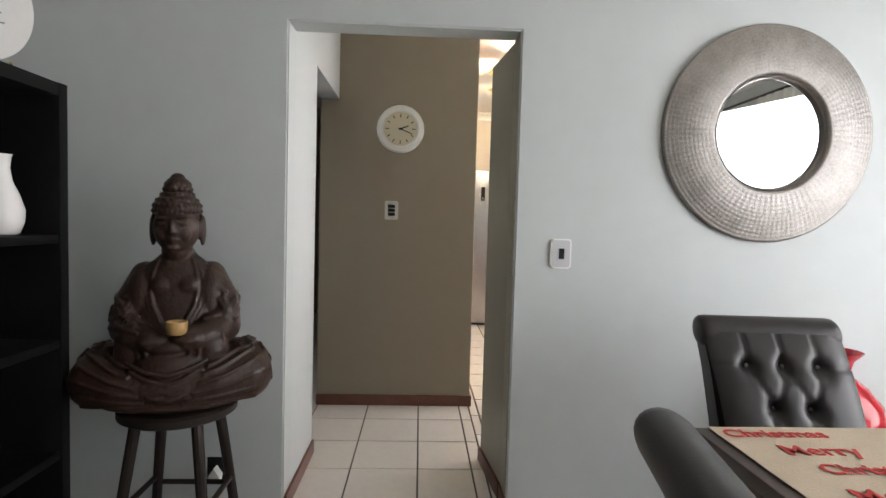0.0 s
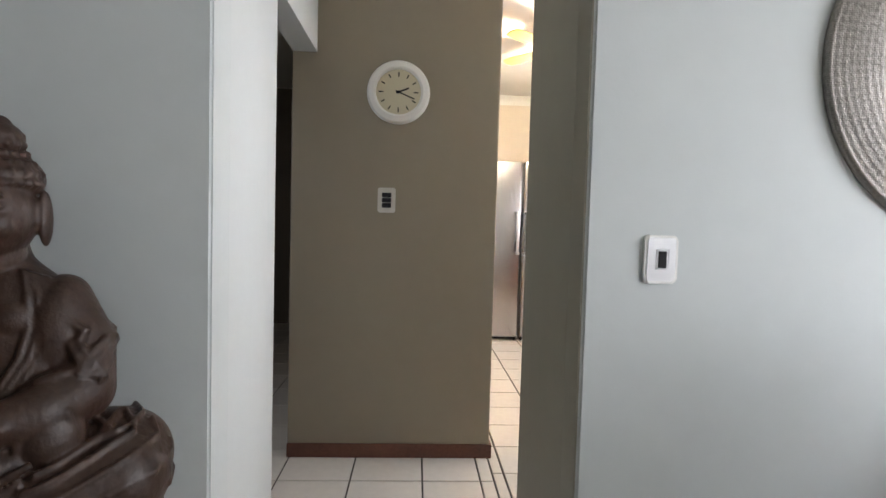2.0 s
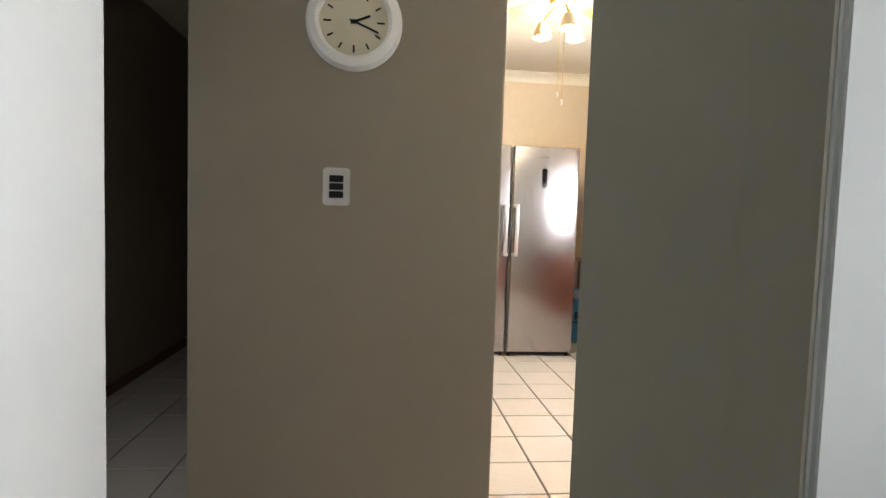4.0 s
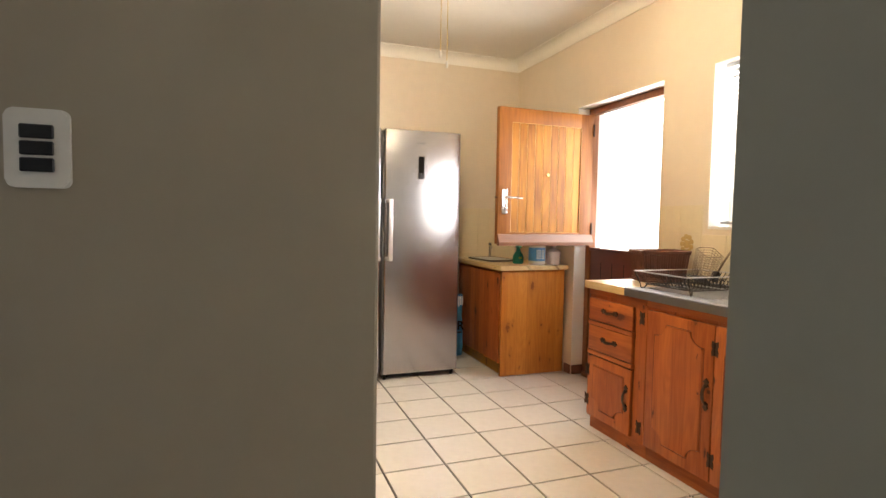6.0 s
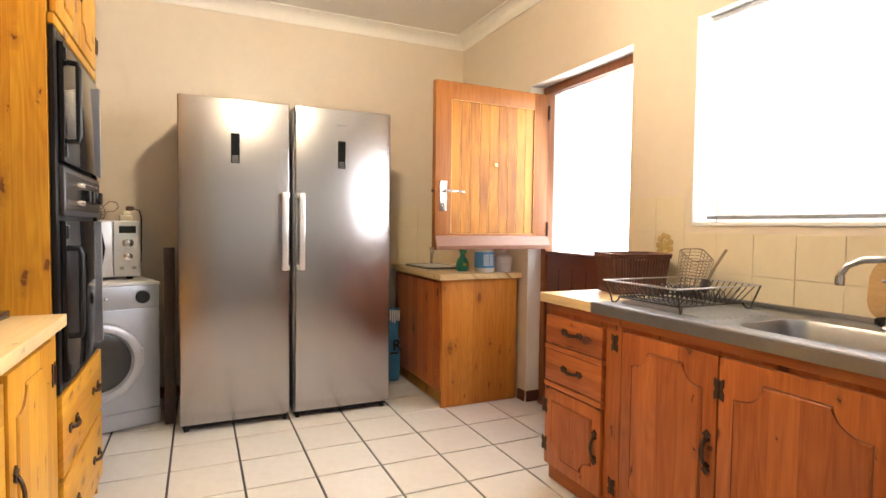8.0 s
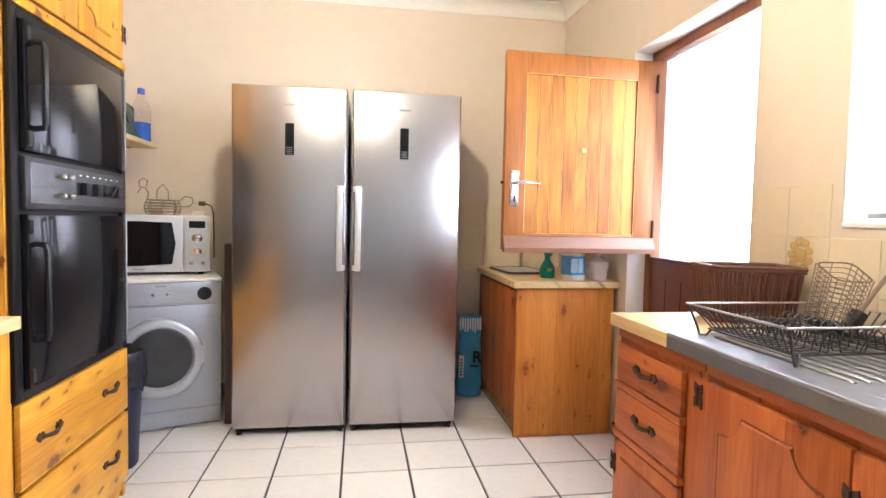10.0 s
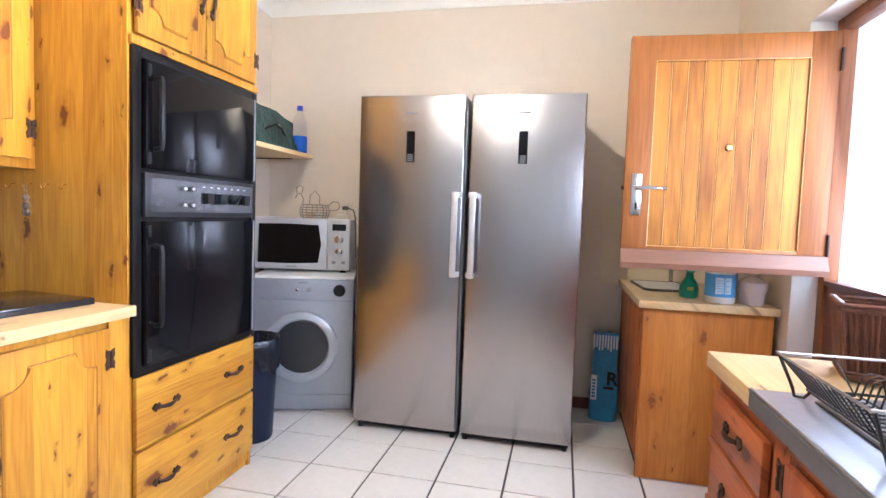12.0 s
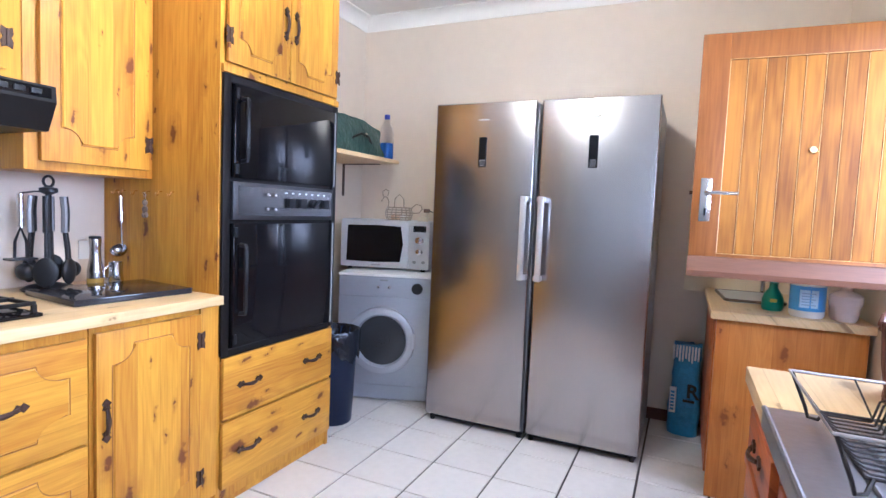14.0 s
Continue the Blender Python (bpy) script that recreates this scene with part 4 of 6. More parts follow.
part("bottom_rail", made((RX + 0.055, RX + 0.085, W0 + 0.02, W1 - 0.03, WB + 0.025, WB + 0.04), bevel=0.003), MID_GREY, vb)
for k in range(30):
    z = WB + 0.06 + (WT - WB - 0.125) * k / 29
    part("slat", made((RX + 0.058, RX + 0.082, W0 + 0.02, W1 - 0.03, z, z + 0.0012)), WHITE_PLASTIC, vb)
for y in (4.90, 3.65):
    part("ladder_cord", tube([(RX + 0.07, y, WB + 0.04), (RX + 0.07, y, WT - 0.045)], 0.0015, 5), WHITE_PLASTIC, vb)

# ceiling fan with lit bulbs
fn = thing("ceiling_fan", "gilt ceiling fan with lit bulbs and pull chains", "ceiling fan", pose(FAN[0], FAN[1], 0))
GILT = mat("yellowed_brass", (0.60, 0.45, 0.12), 0.3, 0.9, 0.15, 10)
part("canopy", lathe([(0.03, H - 0.09), (0.055, H - 0.05), (0.065, H - 0.001)], 24), GILT, fn)
part("rod", tube([(0, 0, H - 0.10), (0, 0, H - 0.08)], 0.012, 10), GILT, fn)
part("motor", lathe([(0.035, 2.485), (0.07, 2.495), (0.082, 2.53), (0.07, 2.575), (0.04, 2.59)], 28), GILT, fn)
for k in range(4):
    a = 90 * k + 38
    bl = prism([(0.11, -0.03), (0.16, -0.052), (0.40, -0.062), (0.50, -0.05), (0.52, 0), (0.50, 0.05), (0.40, 0.062), (0.16, 0.052), (0.11, 0.03)], 0.007, axis="z")
    part("blade", bl, mat("yellow_blade", (0.62, 0.50, 0.16), 0.4, 0, 0.1, 8) if k == 0 else bpy.data.materials["yellow_blade"], fn, m=pose(0, 0, 2.53, 8, 0, a))
for k in range(3):
    a = 2 * math.pi * k / 3 + 0.5
    cx, cy = 0.12 * math.cos(a), 0.12 * math.sin(a)
    arm = part("lamp_arm", tube([(cx * 0.3, cy * 0.3, 2.487), (cx * 0.7, cy * 0.7, 2.45), (cx, cy, 2.40)], 0.008, 8), GILT, fn)
    part("glass_shade", lathe([(0.02, 0.035), (0.03, 0.02), (0.045, -0.02), (0.058, -0.055)], 20, False), mat("frosted_shade", (0.80, 0.74, 0.55), 0.4) if k == 0 else bpy.data.materials["frosted_shade"], arm, m=pose(cx, cy, 2.37))
    part("bulb", lathe([(0.012, 0.02), (0.02, 0.0), (0.027, -0.025), (0.02, -0.047), (0.004, -0.055)], 16), glowing("lit_bulb", (1.0, 0.80, 0.42), 14) if k == 0 else bpy.data.materials["lit_bulb"], arm, m=pose(cx, cy, 2.35))
for x, y, z in ((-0.012, 0.012, 1.99), (0.012, -0.012, 1.94)):
    c = part("pull_chain", tube([(x, y, z), (x, y, 2.49)], 0.0016, 5), GILT, fn)
    part("pull_knob", lathe([(0.003, 0.0), (0.006, -0.008), (0.0075, -0.026), (0.003, -0.034)], 12), WHITE_PLASTIC, c, m=pose(x, y, z))

# ---- kitchen, hob side: fronts face the sink ----


def west_pose(y, z, x=0.045):
    return pose(x, y, z, 0, 0, 90)


tw = thing("oven_tower", "tall honey pine oven housing with drawers and top doors", "cabinet")
part("side_panel", made((LX + 0.002, 0.043, 5.308, 5.328, 0, 2.46), bevel=0.002), PINE, tw)
part("side_panel", made((LX + 0.002, 0.043, 6.03, 6.05, 0, 2.46), bevel=0.002), PINE, tw)
part("body", made((LX + 0.002, -0.45, 5.328, 6.03, 0.09, 2.46), (-0.45, 0.04, 5.328, 6.03, 0.03, 0.60), (-0.45, 0.04, 5.328, 6.03, 1.765, 2.46)), PINE, tw)
part("plinth", made((-0.2, 0.030, 5.328, 6.03, 0, 0.075)), PINE, tw)
part("cornice_board", made((LX + 0.002, 0.06, 5.30, 6.058, 2.46, 2.49), bevel=0.004), PINE, tw)
door_front("door", tw, west_pose(5.332, 1.785), 0.345, 0.645, PINE, hinge="left", handle="right", pull_z=0.24)
door_front("door", tw, west_pose(5.681, 1.785), 0.345, 0.645, PINE, hinge="right", handle="left", pull_z=0.24)
door_front("drawer", tw, west_pose(5.325, 0.375), 0.71, 0.25, PINE_H, handle="pair", panel=False)
door_front("drawer", tw, west_pose(5.325, 0.085), 0.71, 0.275, PINE_H, handle="pair", panel=False)
part("trim", made((0.046, 0.062, 5.31, 6.045, 1.745, 1.775), bevel=0.003), PINE, tw)

ov = thing("wall_oven", "black glass built-in double oven in the pine tower", "oven", pose(0.046, 0, 0))
part("housing", made((-0.44, -0.002, 5.332, 6.026, 0.61, 1.755)), BLACK_ENAMEL, ov)
for b in ((0, 0.014, 5.314, 5.352, 0.635, 1.742), (0, 0.014, 6.008, 6.042, 0.635, 1.742), (0, 0.0135, 5.353, 6.007, 1.712, 1.7415), (0, 0.0135, 5.353, 6.007, 0.6355, 0.658)):
    part("surround", made(b, bevel=0.003), BLACK_ENAMEL, ov, "dark brown-black metal surround")
for z0, z1, ha, hb in ((1.345, 1.708, 1.41, 1.655), (0.664, 1.165, 0.80, 1.08)):
    od = part("oven_door", made((0.002, 0.030, 5.356, 6.004, z0, z1), bevel=0.004), BLACK_GLASS, ov, "black glass oven door")
    hd = tube([(0.028, 5.392, ha), (0.058, 5.392, ha + 0.004), (0.062, 5.392, ha + 0.02), (0.062, 5.392, hb - 0.02), (0.058, 5.392, hb - 0.004), (0.028, 5.392, hb)], 0.009, 8)
    part("handle", hd, BLACK_PLASTIC, od, "black bar handle")
    part("edge_strip", made((0.003, 0.033, 5.995, 6.005, z0, z1), bevel=0.002), MID_GREY, od)
    for z in (z0 + 0.035, z1 - 0.035):
        part("corner_block", made((0.004, 0.036, 5.358, 5.375, z - 0.02, z + 0.02), bevel=0.003), BLACK_PLASTIC, od)
cp = part("control_panel", made((0.002, 0.026, 5.356, 6.004, 1.180, 1.330), bevel=0.003), mat("dark_steel_panel", (0.10, 0.10, 0.105), 0.32, 0.9, 0.1, 10), ov, "smoked steel control panel")
part("panel_strip", made((0.026, 0.0275, 5.38, 5.99, 1.198, 1.315), bevel=0.0005, seg=1), mat("smoked_panel_face", (0.095, 0.092, 0.092), 0.24, 0.9, 0.2, 6, stretch=(1, 0.2, 6)), cp)
for y, z in ((5.53, 1.285), (5.53, 1.225), (5.575, 1.285), (5.575, 1.225)):
    part("button", lathe([(0.0085, 0), (0.0085, 0.016), (0.0065, 0.019)], 12), CHROME, cp, m=pose(0.0275, y, z, 0, 90))
for y in (5.68, 5.76, 5.93):
    part("knob", made((0.0275, 0.045, y - 0.02, y + 0.02, 1.232, 1.275), bevel=0.004), BLACK_PLASTIC, cp)
kn = lathe([(0.022, 0), (0.022, 0.012), (0.018, 0.016)], 20)
box(kn, -0.005, 0.005, -0.03, 0.03, 0.014, 0.028, 0.002)
part("knob", kn, BLACK_PLASTIC, cp, m=pose(0.0275, 5.845, 1.255, 0, 90) @ pose(0, 0, 0, 0, 0, 35))
for k in range(7):
    part("print_mark", made((0.0276, 0.0282, 5.65 + 0.045 * k, 5.665 + 0.045 * k, 1.296, 1.300)), SILVER_PLASTIC, cp)

cb = thing("hob_cabinet", "honey pine base cabinet with a door beside the tower", "cabinet", group="cabinets below the hob")
part("body", made((LX + 0.002, 0.043, 4.812, 5.304, 0.075, 0.848)), PINE, cb)
part("plinth", made((LX + 0.002, 0.02, 4.812, 5.304, 0, 0.073)), PINE, cb)
door_front("door", cb, west_pose(4.822, 0.09), 0.395, 0.735, PINE, hinge="right", handle="left", pull_z=0.45)
part("stile", made((0.044, 0.054, 5.222, 5.303, 0.08, 0.846), bevel=0.002), PINE, cb)
cd = thing("drawer_cabinet", "honey pine base cabinet with deep panelled drawers", "cabinet", group="cabinets below the hob")
part("body", made((LX + 0.002, 0.043, 3.93, 4.808, 0.075, 0.848)), PINE, cd)
part("plinth", made((LX + 0.002, 0.02, 3.93, 4.808, 0, 0.073)), PINE, cd)
for z, h in ((0.49, 0.325), (0.09, 0.39)):
    door_front("drawer", cd, west_pose(4.33, z), 0.465, h, PINE_H, handle="middle")
    door_front("drawer", cd, west_pose(3.945, z), 0.375, h, PINE_H, handle="middle")
solid("hob_worktop", made((LX + 0.002, 0.083, 3.925, 5.305, 0.85, 0.886), bevel=0.004), WORKTOP_WOOD, "pale pine worktop carrying the gas hob", "worktop")

uc = thing("wall_cabinet", "honey pine wall cabinet with an arched panel door", "cabinet", group="wall cabinets over the hob")
part("body", made((LX + 0.002, -0.325, 4.832, 5.305, 1.33, 2.40), bevel=0.002), PINE, uc)
door_front("door", uc, pose(-0.323, 4.875, 1.362, 0, 0, 90), 0.40, 1.0, PINE, hinge="right", inset=0.07)
u2c = thing("wall_cabinet", "honey pine wall cabinet above the cooker hood", "cabinet", group="wall cabinets over the hob")
part("body", made((LX + 0.002, -0.325, 4.235, 4.830, 1.615, 2.40), bevel=0.002), PINE, u2c)
door_front("door", u2c, pose(-0.323, 4.25, 1.64, 0, 0, 90), 0.53, 0.72, PINE, hinge="right", handle="")

hd = thing("cooker_hood", "black slim cooker hood below the wall cabinet", "cooker hood")
hb = bmesh.new()
prism([(LX + 0.003, 1.613), (-0.30, 1.613), (-0.30, 1.60), (-0.135, 1.585), (-0.130, 1.535), (-0.175, 1.448), (LX + 0.003, 1.448)], 0.59, hb, axis="y")
part("hood_body", hb, BLACK_ENAMEL, hd, smooth=None, m=pose(0, 4.236, 0))
part("front_panel", made((-0.134, -0.128, 4.25, 4.81, 1.545, 1.578), bevel=0.002), BLACK_GLASS, hd)
for k in range(3):
    part("switch", made((-0.128, -0.122, 4.66 + 0.045 * k, 4.69 + 0.045 * k, 1.553, 1.569), bevel=0.002), BLACK_PLASTIC, hd)

gh = thing("gas_hob", "black gas hob with iron pan supports on the worktop", "hob", pose(-0.27, 4.42, 0.887))
part("glass_base", made((-0.25, 0.25, -0.30, 0.30, 0, 0.012), bevel=0.004), BLACK_GLASS, gh)
for x in (-0.12, 0.12):
    for y in (-0.16, 0.16):
        b = part("burner", lathe([(0.05, 0.012), (0.05, 0.022), (0.032, 0.026), (0.032, 0.036), (0.02, 0.038)], 24), BLACK_ENAMEL, gh, m=pose(x, y, 0))
for y in (-0.16, 0.16):
    g = bmesh.new()
    for o in (-0.115, -0.04, 0.04, 0.115):
        box(g, -0.235, 0.235, y + o - 0.005, y + o + 0.005, 0.034, 0.046, 0.002, 1)
    for x in (-0.23, -0.12, 0.0, 0.12, 0.23):
        box(g, x - 0.005, x + 0.005, y - 0.13, y + 0.13, 0.0335, 0.0455, 0.002, 1)
    for x in (-0.23, 0.23):
        for o in (-0.125, 0.125):
            box(g, x - 0.006, x + 0.006, y + o - 0.006, y + o + 0.006, 0.012, 0.036)
    part("pan_support", g, BLACK_ENAMEL, gh)

GRANITE = mat("speckled_black_granite", (0.022, 0.022, 0.028), 0.08, 0, 0.7, 120)
gr = made((-0.17, 0.17, -0.21, 0.21, 0, 0.022), bevel=0.003)
solid("granite_board", gr, GRANITE, "polished black granite board lying on the worktop", "cutting board", pose(-0.235, 5.075, 0.887, 0, 0, -6))

# utensil carousel
us = thing("utensil_stand", "black utensil carousel with hanging kitchen tools", "utensil stand", pose(-0.49, 5.0, 0.887))
part("base", lathe([(0.085, 0), (0.09, 0.006), (0.07, 0.018), (0.02, 0.03)], 28), BLACK_PLASTIC, us)
part("post", lathe([(0.012, 0.02), (0.010, 0.36), (0.03, 0.37), (0.03, 0.385), (0.012, 0.39)], 16), BLACK_PLASTIC, us)
part("ring_handle", tube([(0, 0.018 * math.cos(t * math.pi / 6), 0.41 + 0.02 * math.sin(t * math.pi / 6)) for t in range(12)], 0.005, 8, closed=True), BLACK_PLASTIC, us)
for k in range(6):
    a = 2 * math.pi * k / 6 + 0.4
    u = part("utensil", tube([(0, 0, 0.355), (0.006, 0, 0.30), (0.004, 0, 0.22)], 0.011, 8), SINK_STEEL if k % 2 == 0 else BLACK_PLASTIC, us, "hanging kitchen tool", m=pose(0.055 * math.cos(a), 0.055 * math.sin(a), 0, 0, 0, math.degrees(a)))
    part("shaft", tube([(0.004, 0, 0.225), (0.012, 0, 0.16), (0.016, 0, 0.10)], 0.006, 8), BLACK_PLASTIC, u)
    head = bmesh.new()
    bmesh.ops.create_uvsphere(head, u_segments=16, v_segments=10, radius=1.0)
    sx, sy, sz = ((0.014, 0.035, 0.05), (0.03, 0.036, 0.032), (0.008, 0.04, 0.055))[k % 3]
    for v in head.verts:
        v.co = Vector((v.co.x * sx + 0.022, v.co.y * sy, v.co.z * sz + 0.075))
    part("head", head, BLACK_PLASTIC, u, smooth=60)
ma = thing("potato_masher", "steel handled potato masher hanging on the carousel", "masher", pose(-0.47, 4.895, 0.887))
part("grip", tube([(0, 0, 0.36), (0, 0, 0.24)], 0.010, 10), CHROME, ma)
part("hanger", tube([(0, 0, 0.362), (-0.012, 0.05, 0.37), (-0.02, 0.08, 0.372)], 0.003, 6), BLACK_PLASTIC, ma)
part("fork", tube([(0, -0.02, 0.13), (0, -0.018, 0.19), (0, 0, 0.24), (0, 0.018, 0.19), (0, 0.02, 0.13)], 0.005, 8), BLACK_PLASTIC, ma)
part("plate", made((-0.025, 0.025, -0.045, 0.045, 0.122, 0.130), bevel=0.003), BLACK_PLASTIC, ma)

pm = thing("pepper_mill", "brushed steel mill with an oil-filled glass foot", "mill", pose(-0.50, 5.18, 0.887))
part("steel_body", lathe([(0.030, 0.028), (0.030, 0.06), (0.021, 0.11), (0.020, 0.15), (0.023, 0.185), (0.022, 0.19)], 24), STEEL, pm)
part("glass_foot", lathe([(0.028, 0), (0.031, 0.004), (0.031, 0.027), (0.029, 0.028)], 24), mat("amber_oil_glass", (0.34, 0.22, 0.05), 0.08), pm, "amber glass foot")
part("black_cap", lathe([(0.0225, 0.19), (0.0225, 0.197), (0.018, 0.2)], 24), BLACK_PLASTIC, pm)
ms = thing("steel_mug", "small steel jug standing on the worktop", "jug", pose(-0.475, 5.25, 0.887))
part("jug_body", lathe([(0.028, 0), (0.030, 0.006), (0.025, 0.05), (0.027, 0.09), (0.024, 0.091), (0.022, 0.05), (0.02, 0.012)], 24), CHROME, ms)
part("ear", tube([(-0.01, -0.026, 0.075), (-0.012, -0.045, 0.06), (-0.01, -0.042, 0.03), (-0.008, -0.027, 0.022)], 0.004, 6), CHROME, ms)
so = thing("wall_socket", "white wall socket above the worktop", "socket", pose(LX, 5.235, 1.02))
part("plate", made((0.001, 0.01, -0.04, 0.04, -0.04, 0.04), bevel=0.004), WHITE_PLASTIC, so)

hooks = thing("hook_row", "row of small brass cup hooks on the tower side", "hooks", pose(0, 5.307, 1.275))
for x in (-0.54, -0.495, -0.42, -0.345, -0.27, -0.20):
    part("hook", tube([(x, 0, 0.004), (x, -0.012, 0.004), (x, -0.016, -0.004), (x, -0.020, -0.012), (x, -0.028, -0.010), (x, -0.030, -0.001)], 0.0022, 6), bpy.data.materials["brass"], hooks)
ld = thing("ladle", "steel ladle hanging from a hook", "ladle", pose(-0.495, 5.285, 1.255))
part("handle_bar", tube([(0, 0, 0), (0.002, 0, -0.06), (0.004, 0, -0.11)], 0.0075, 8), STEEL, ld)
part("shank", tube([(0.004, 0, -0.11), (0.008, 0, -0.18), (0.015, 0, -0.215)], 0.003, 6), STEEL, ld)
bw_ = bmesh.new()
bmesh.ops.create_uvsphere(bw_, u_segments=18, v_segments=10, radius=0.033)
bmesh.ops.delete(bw_, geom=[f for f in bw_.faces if f.calc_center_median().z > 0.004], context="FACES")
part("bowl", bw_, STEEL, ld, smooth=60, m=pose(0.0, -0.01, -0.225, 35, 20, 0))
kd = bmesh.new()
for (x, y, z), (a, b, c) in (((0, 0, 0), (0.011, 0.010, 0.013)), ((0, 0, -0.028), (0.014, 0.010, 0.018)), ((-0.008, 0, -0.052), (0.007, 0.008, 0.012)), ((0.008, 0, -0.052), (0.007, 0.008, 0.012))):
    tmp = bmesh.new()
    bmesh.ops.create_uvsphere(tmp, u_segments=12, v_segments=8, radius=1)
    for v in tmp.verts:
        v.co = Vector((v.co.x * a + x, v.co.y * b + y, v.co.z * c + z))
    me = bpy.data.meshes.new("tmp")
    tmp.to_mesh(me)
    tmp.free()
    kd.from_mesh(me)
    bpy.data.meshes.remove(me)
solid("key_ring_doll", kd, mat("dark_doll_paint", (0.17, 0.12, 0.09), 0.5, 0, 0.95, 34), "tiny dark and pale doll hanging from a hook", "doll", pose(-0.345, 5.286, 1.232), smooth=60)
solid("key_ring", tube([(0, 0.011 * math.cos(t * math.pi / 5), 0.015 * math.sin(t * math.pi / 5)) for t in range(10)], 0.0014, 6, closed=True), CHROME, "thin steel key ring hanging from a hook", "key ring", pose(-0.345, 5.286, 1.258, 0, 0, 70))

# tumble dryer
dr = thing("tumble_dryer", "silver front-loading tumble dryer with a round dark door", "tumble dryer", pose(0.238, 6.83, 0, 0, 0, 19))
DSILVER = mat("silver_enamel", (0.35, 0.37, 0.42), 0.33, 0.4, 0.04, 5)
part("body", made((-0.595, 0, 0.012, 0.47, 0.015, 0.815), bevel=0.01), DSILVER, dr)
part("control_strip", made((-0.595, 0, 0, 0.012, 0.685, 0.808), bevel=0.005), DSILVER, dr, "pale silver control strip")
part("front_panel", made((-0.595, 0, 0.004, 0.012, 0.115, 0.680), bevel=0.002), DSILVER, dr)
part("plinth_panel", made((-0.595, 0, 0.002, 0.012, 0.015, 0.105), bevel=0.003), DSILVER, dr)
part("top_board", made((-0.60, 0.004, -0.004, 0.47, 0.812, 0.828), bevel=0.006), WHITE_PLASTIC, dr)
rg = part("door_ring", lathe([(0.160, 0), (0.160, 0.010), (0.172, 0.026), (0.200, 0.028), (0.214, 0.020), (0.220, 0.0)], 56, False), mat("pale_door_ring", (0.43, 0.45, 0.49), 0.3, 0.4), dr, "pale silver ring", m=pose(-0.305, 0.004, 0.40, 90))
part("door_glass", lathe([(0.001, 0.010), (0.08, 0.014), (0.13, 0.012), (0.164, 0.004)], 48, False), mat("dark_door_glass", (0.030, 0.032, 0.037), 0.25), rg, "dark perforated door glass")
for q in range(2):
    for k in range(8 + 6 * q):
        a = 2 * math.pi * k / (8 + 6 * q)
        r0 = 0.028 + 0.026 * q
        part("vent_slot", lathe([(0.006, 0.0135), (0.006, 0.0155), (0.003, 0.016)], 8), BLACK_PLASTIC, rg, m=pose(r0 * math.cos(a), r0 * math.sin(a), 0))
part("door_catch", made((-0.115, -0.085, -0.022, 0.004, 0.36, 0.46), bevel=0.006), bpy.data.materials["pale_door_ring"], dr)
part("timer_knob", lathe([(0.036, 0), (0.036, 0.012), (0.032, 0.02), (0.012, 0.022)], 28), BLACK_PLASTIC, dr, "black timer knob", m=pose(-0.085, 0, 0.745, 90))
for x in (-0.335, -0.265):
    part("push_button", lathe([(0.009, 0), (0.009, 0.008), (0.006, 0.010)], 14), CHROME, dr, m=pose(x, 0, 0.745, 90))
part("badge", made((-0.325, -0.275, -0.002, 0.002, 0.785, 0.795)), MID_GREY, dr)
for x in (-0.56, -0.03):
    part("foot", lathe([(0.018, 0), (0.018, 0.018)], 12), BLACK_PLASTIC, dr, m=pose(x, 0.06, 0))
solid("rust_strip", made((0.262, 0.318, 6.80, 6.86, 0.0, 1.02), bevel=0.006), mat("dark_brown_board", (0.06, 0.035, 0.025), 0.6, 0, 0.3, 8), "dark brown board standing between dryer and fridge", "board")

# microwave
mw = thing("microwave_oven", "silver microwave oven standing on the tumble dryer", "microwave", pose(0.135, 7.0, 0.834, 0, 0, 15) @ Matrix.Diagonal((1.24, 1, 1.04, 1)))
part("case", made((-0.50, 0, 0.018, 0.30, 0.008, 0.325), bevel=0.01), SILVER_PLASTIC, mw)
part("front_door", made((-0.50, -0.115, 0, 0.018, 0.012, 0.32), bevel=0.008), mat("pale_silver", (0.50, 0.51, 0.53), 0.3, 0.4), mw)
part("door_window", prism([(-0.465, 0.05), (-0.46, 0.285), (-0.30, 0.290), (-0.16, 0.285), (-0.145, 0.17), (-0.16, 0.055), (-0.30, 0.047)], -0.004), BLACK_GLASS, mw, "dark glass window", m=pose(0, 0.001, 0))
cpn = part("control_panel", made((-0.112, 0, 0, 0.018, 0.012, 0.32), bevel=0.006), bpy.data.materials["pale_silver"], mw)
part("display", made((-0.09, -0.02, -0.003, 0.001, 0.255, 0.295), bevel=0.001, seg=1), BLACK_GLASS, cpn)
for z, r in ((0.20, 0.024), (0.125, 0.02)):
    part("dial", lathe([(r, 0), (r, 0.010), (r * 0.7, 0.014)], 20), CHROME, cpn, m=pose(-0.055, 0, z, 90))
for x in (-0.08, -0.03):
    part("button", lathe([(0.010, 0), (0.010, 0.006)], 12), MID_GREY, cpn, m=pose(x, 0, 0.06, 90))
part("badge", made((-0.32, -0.27, -0.002, 0.002, 0.026, 0.033)), MID_GREY, mw)
for x in (-0.46, -0.04):
    part("foot", lathe([(0.014, -0.006), (0.014, 0.01)], 10), BLACK_PLASTIC, mw, m=pose(x, 0.06, 0))
    part("foot", lathe([(0.014, -0.006), (0.014, 0.01)], 10), BLACK_PLASTIC, mw, m=pose(x, 0.25, 0))

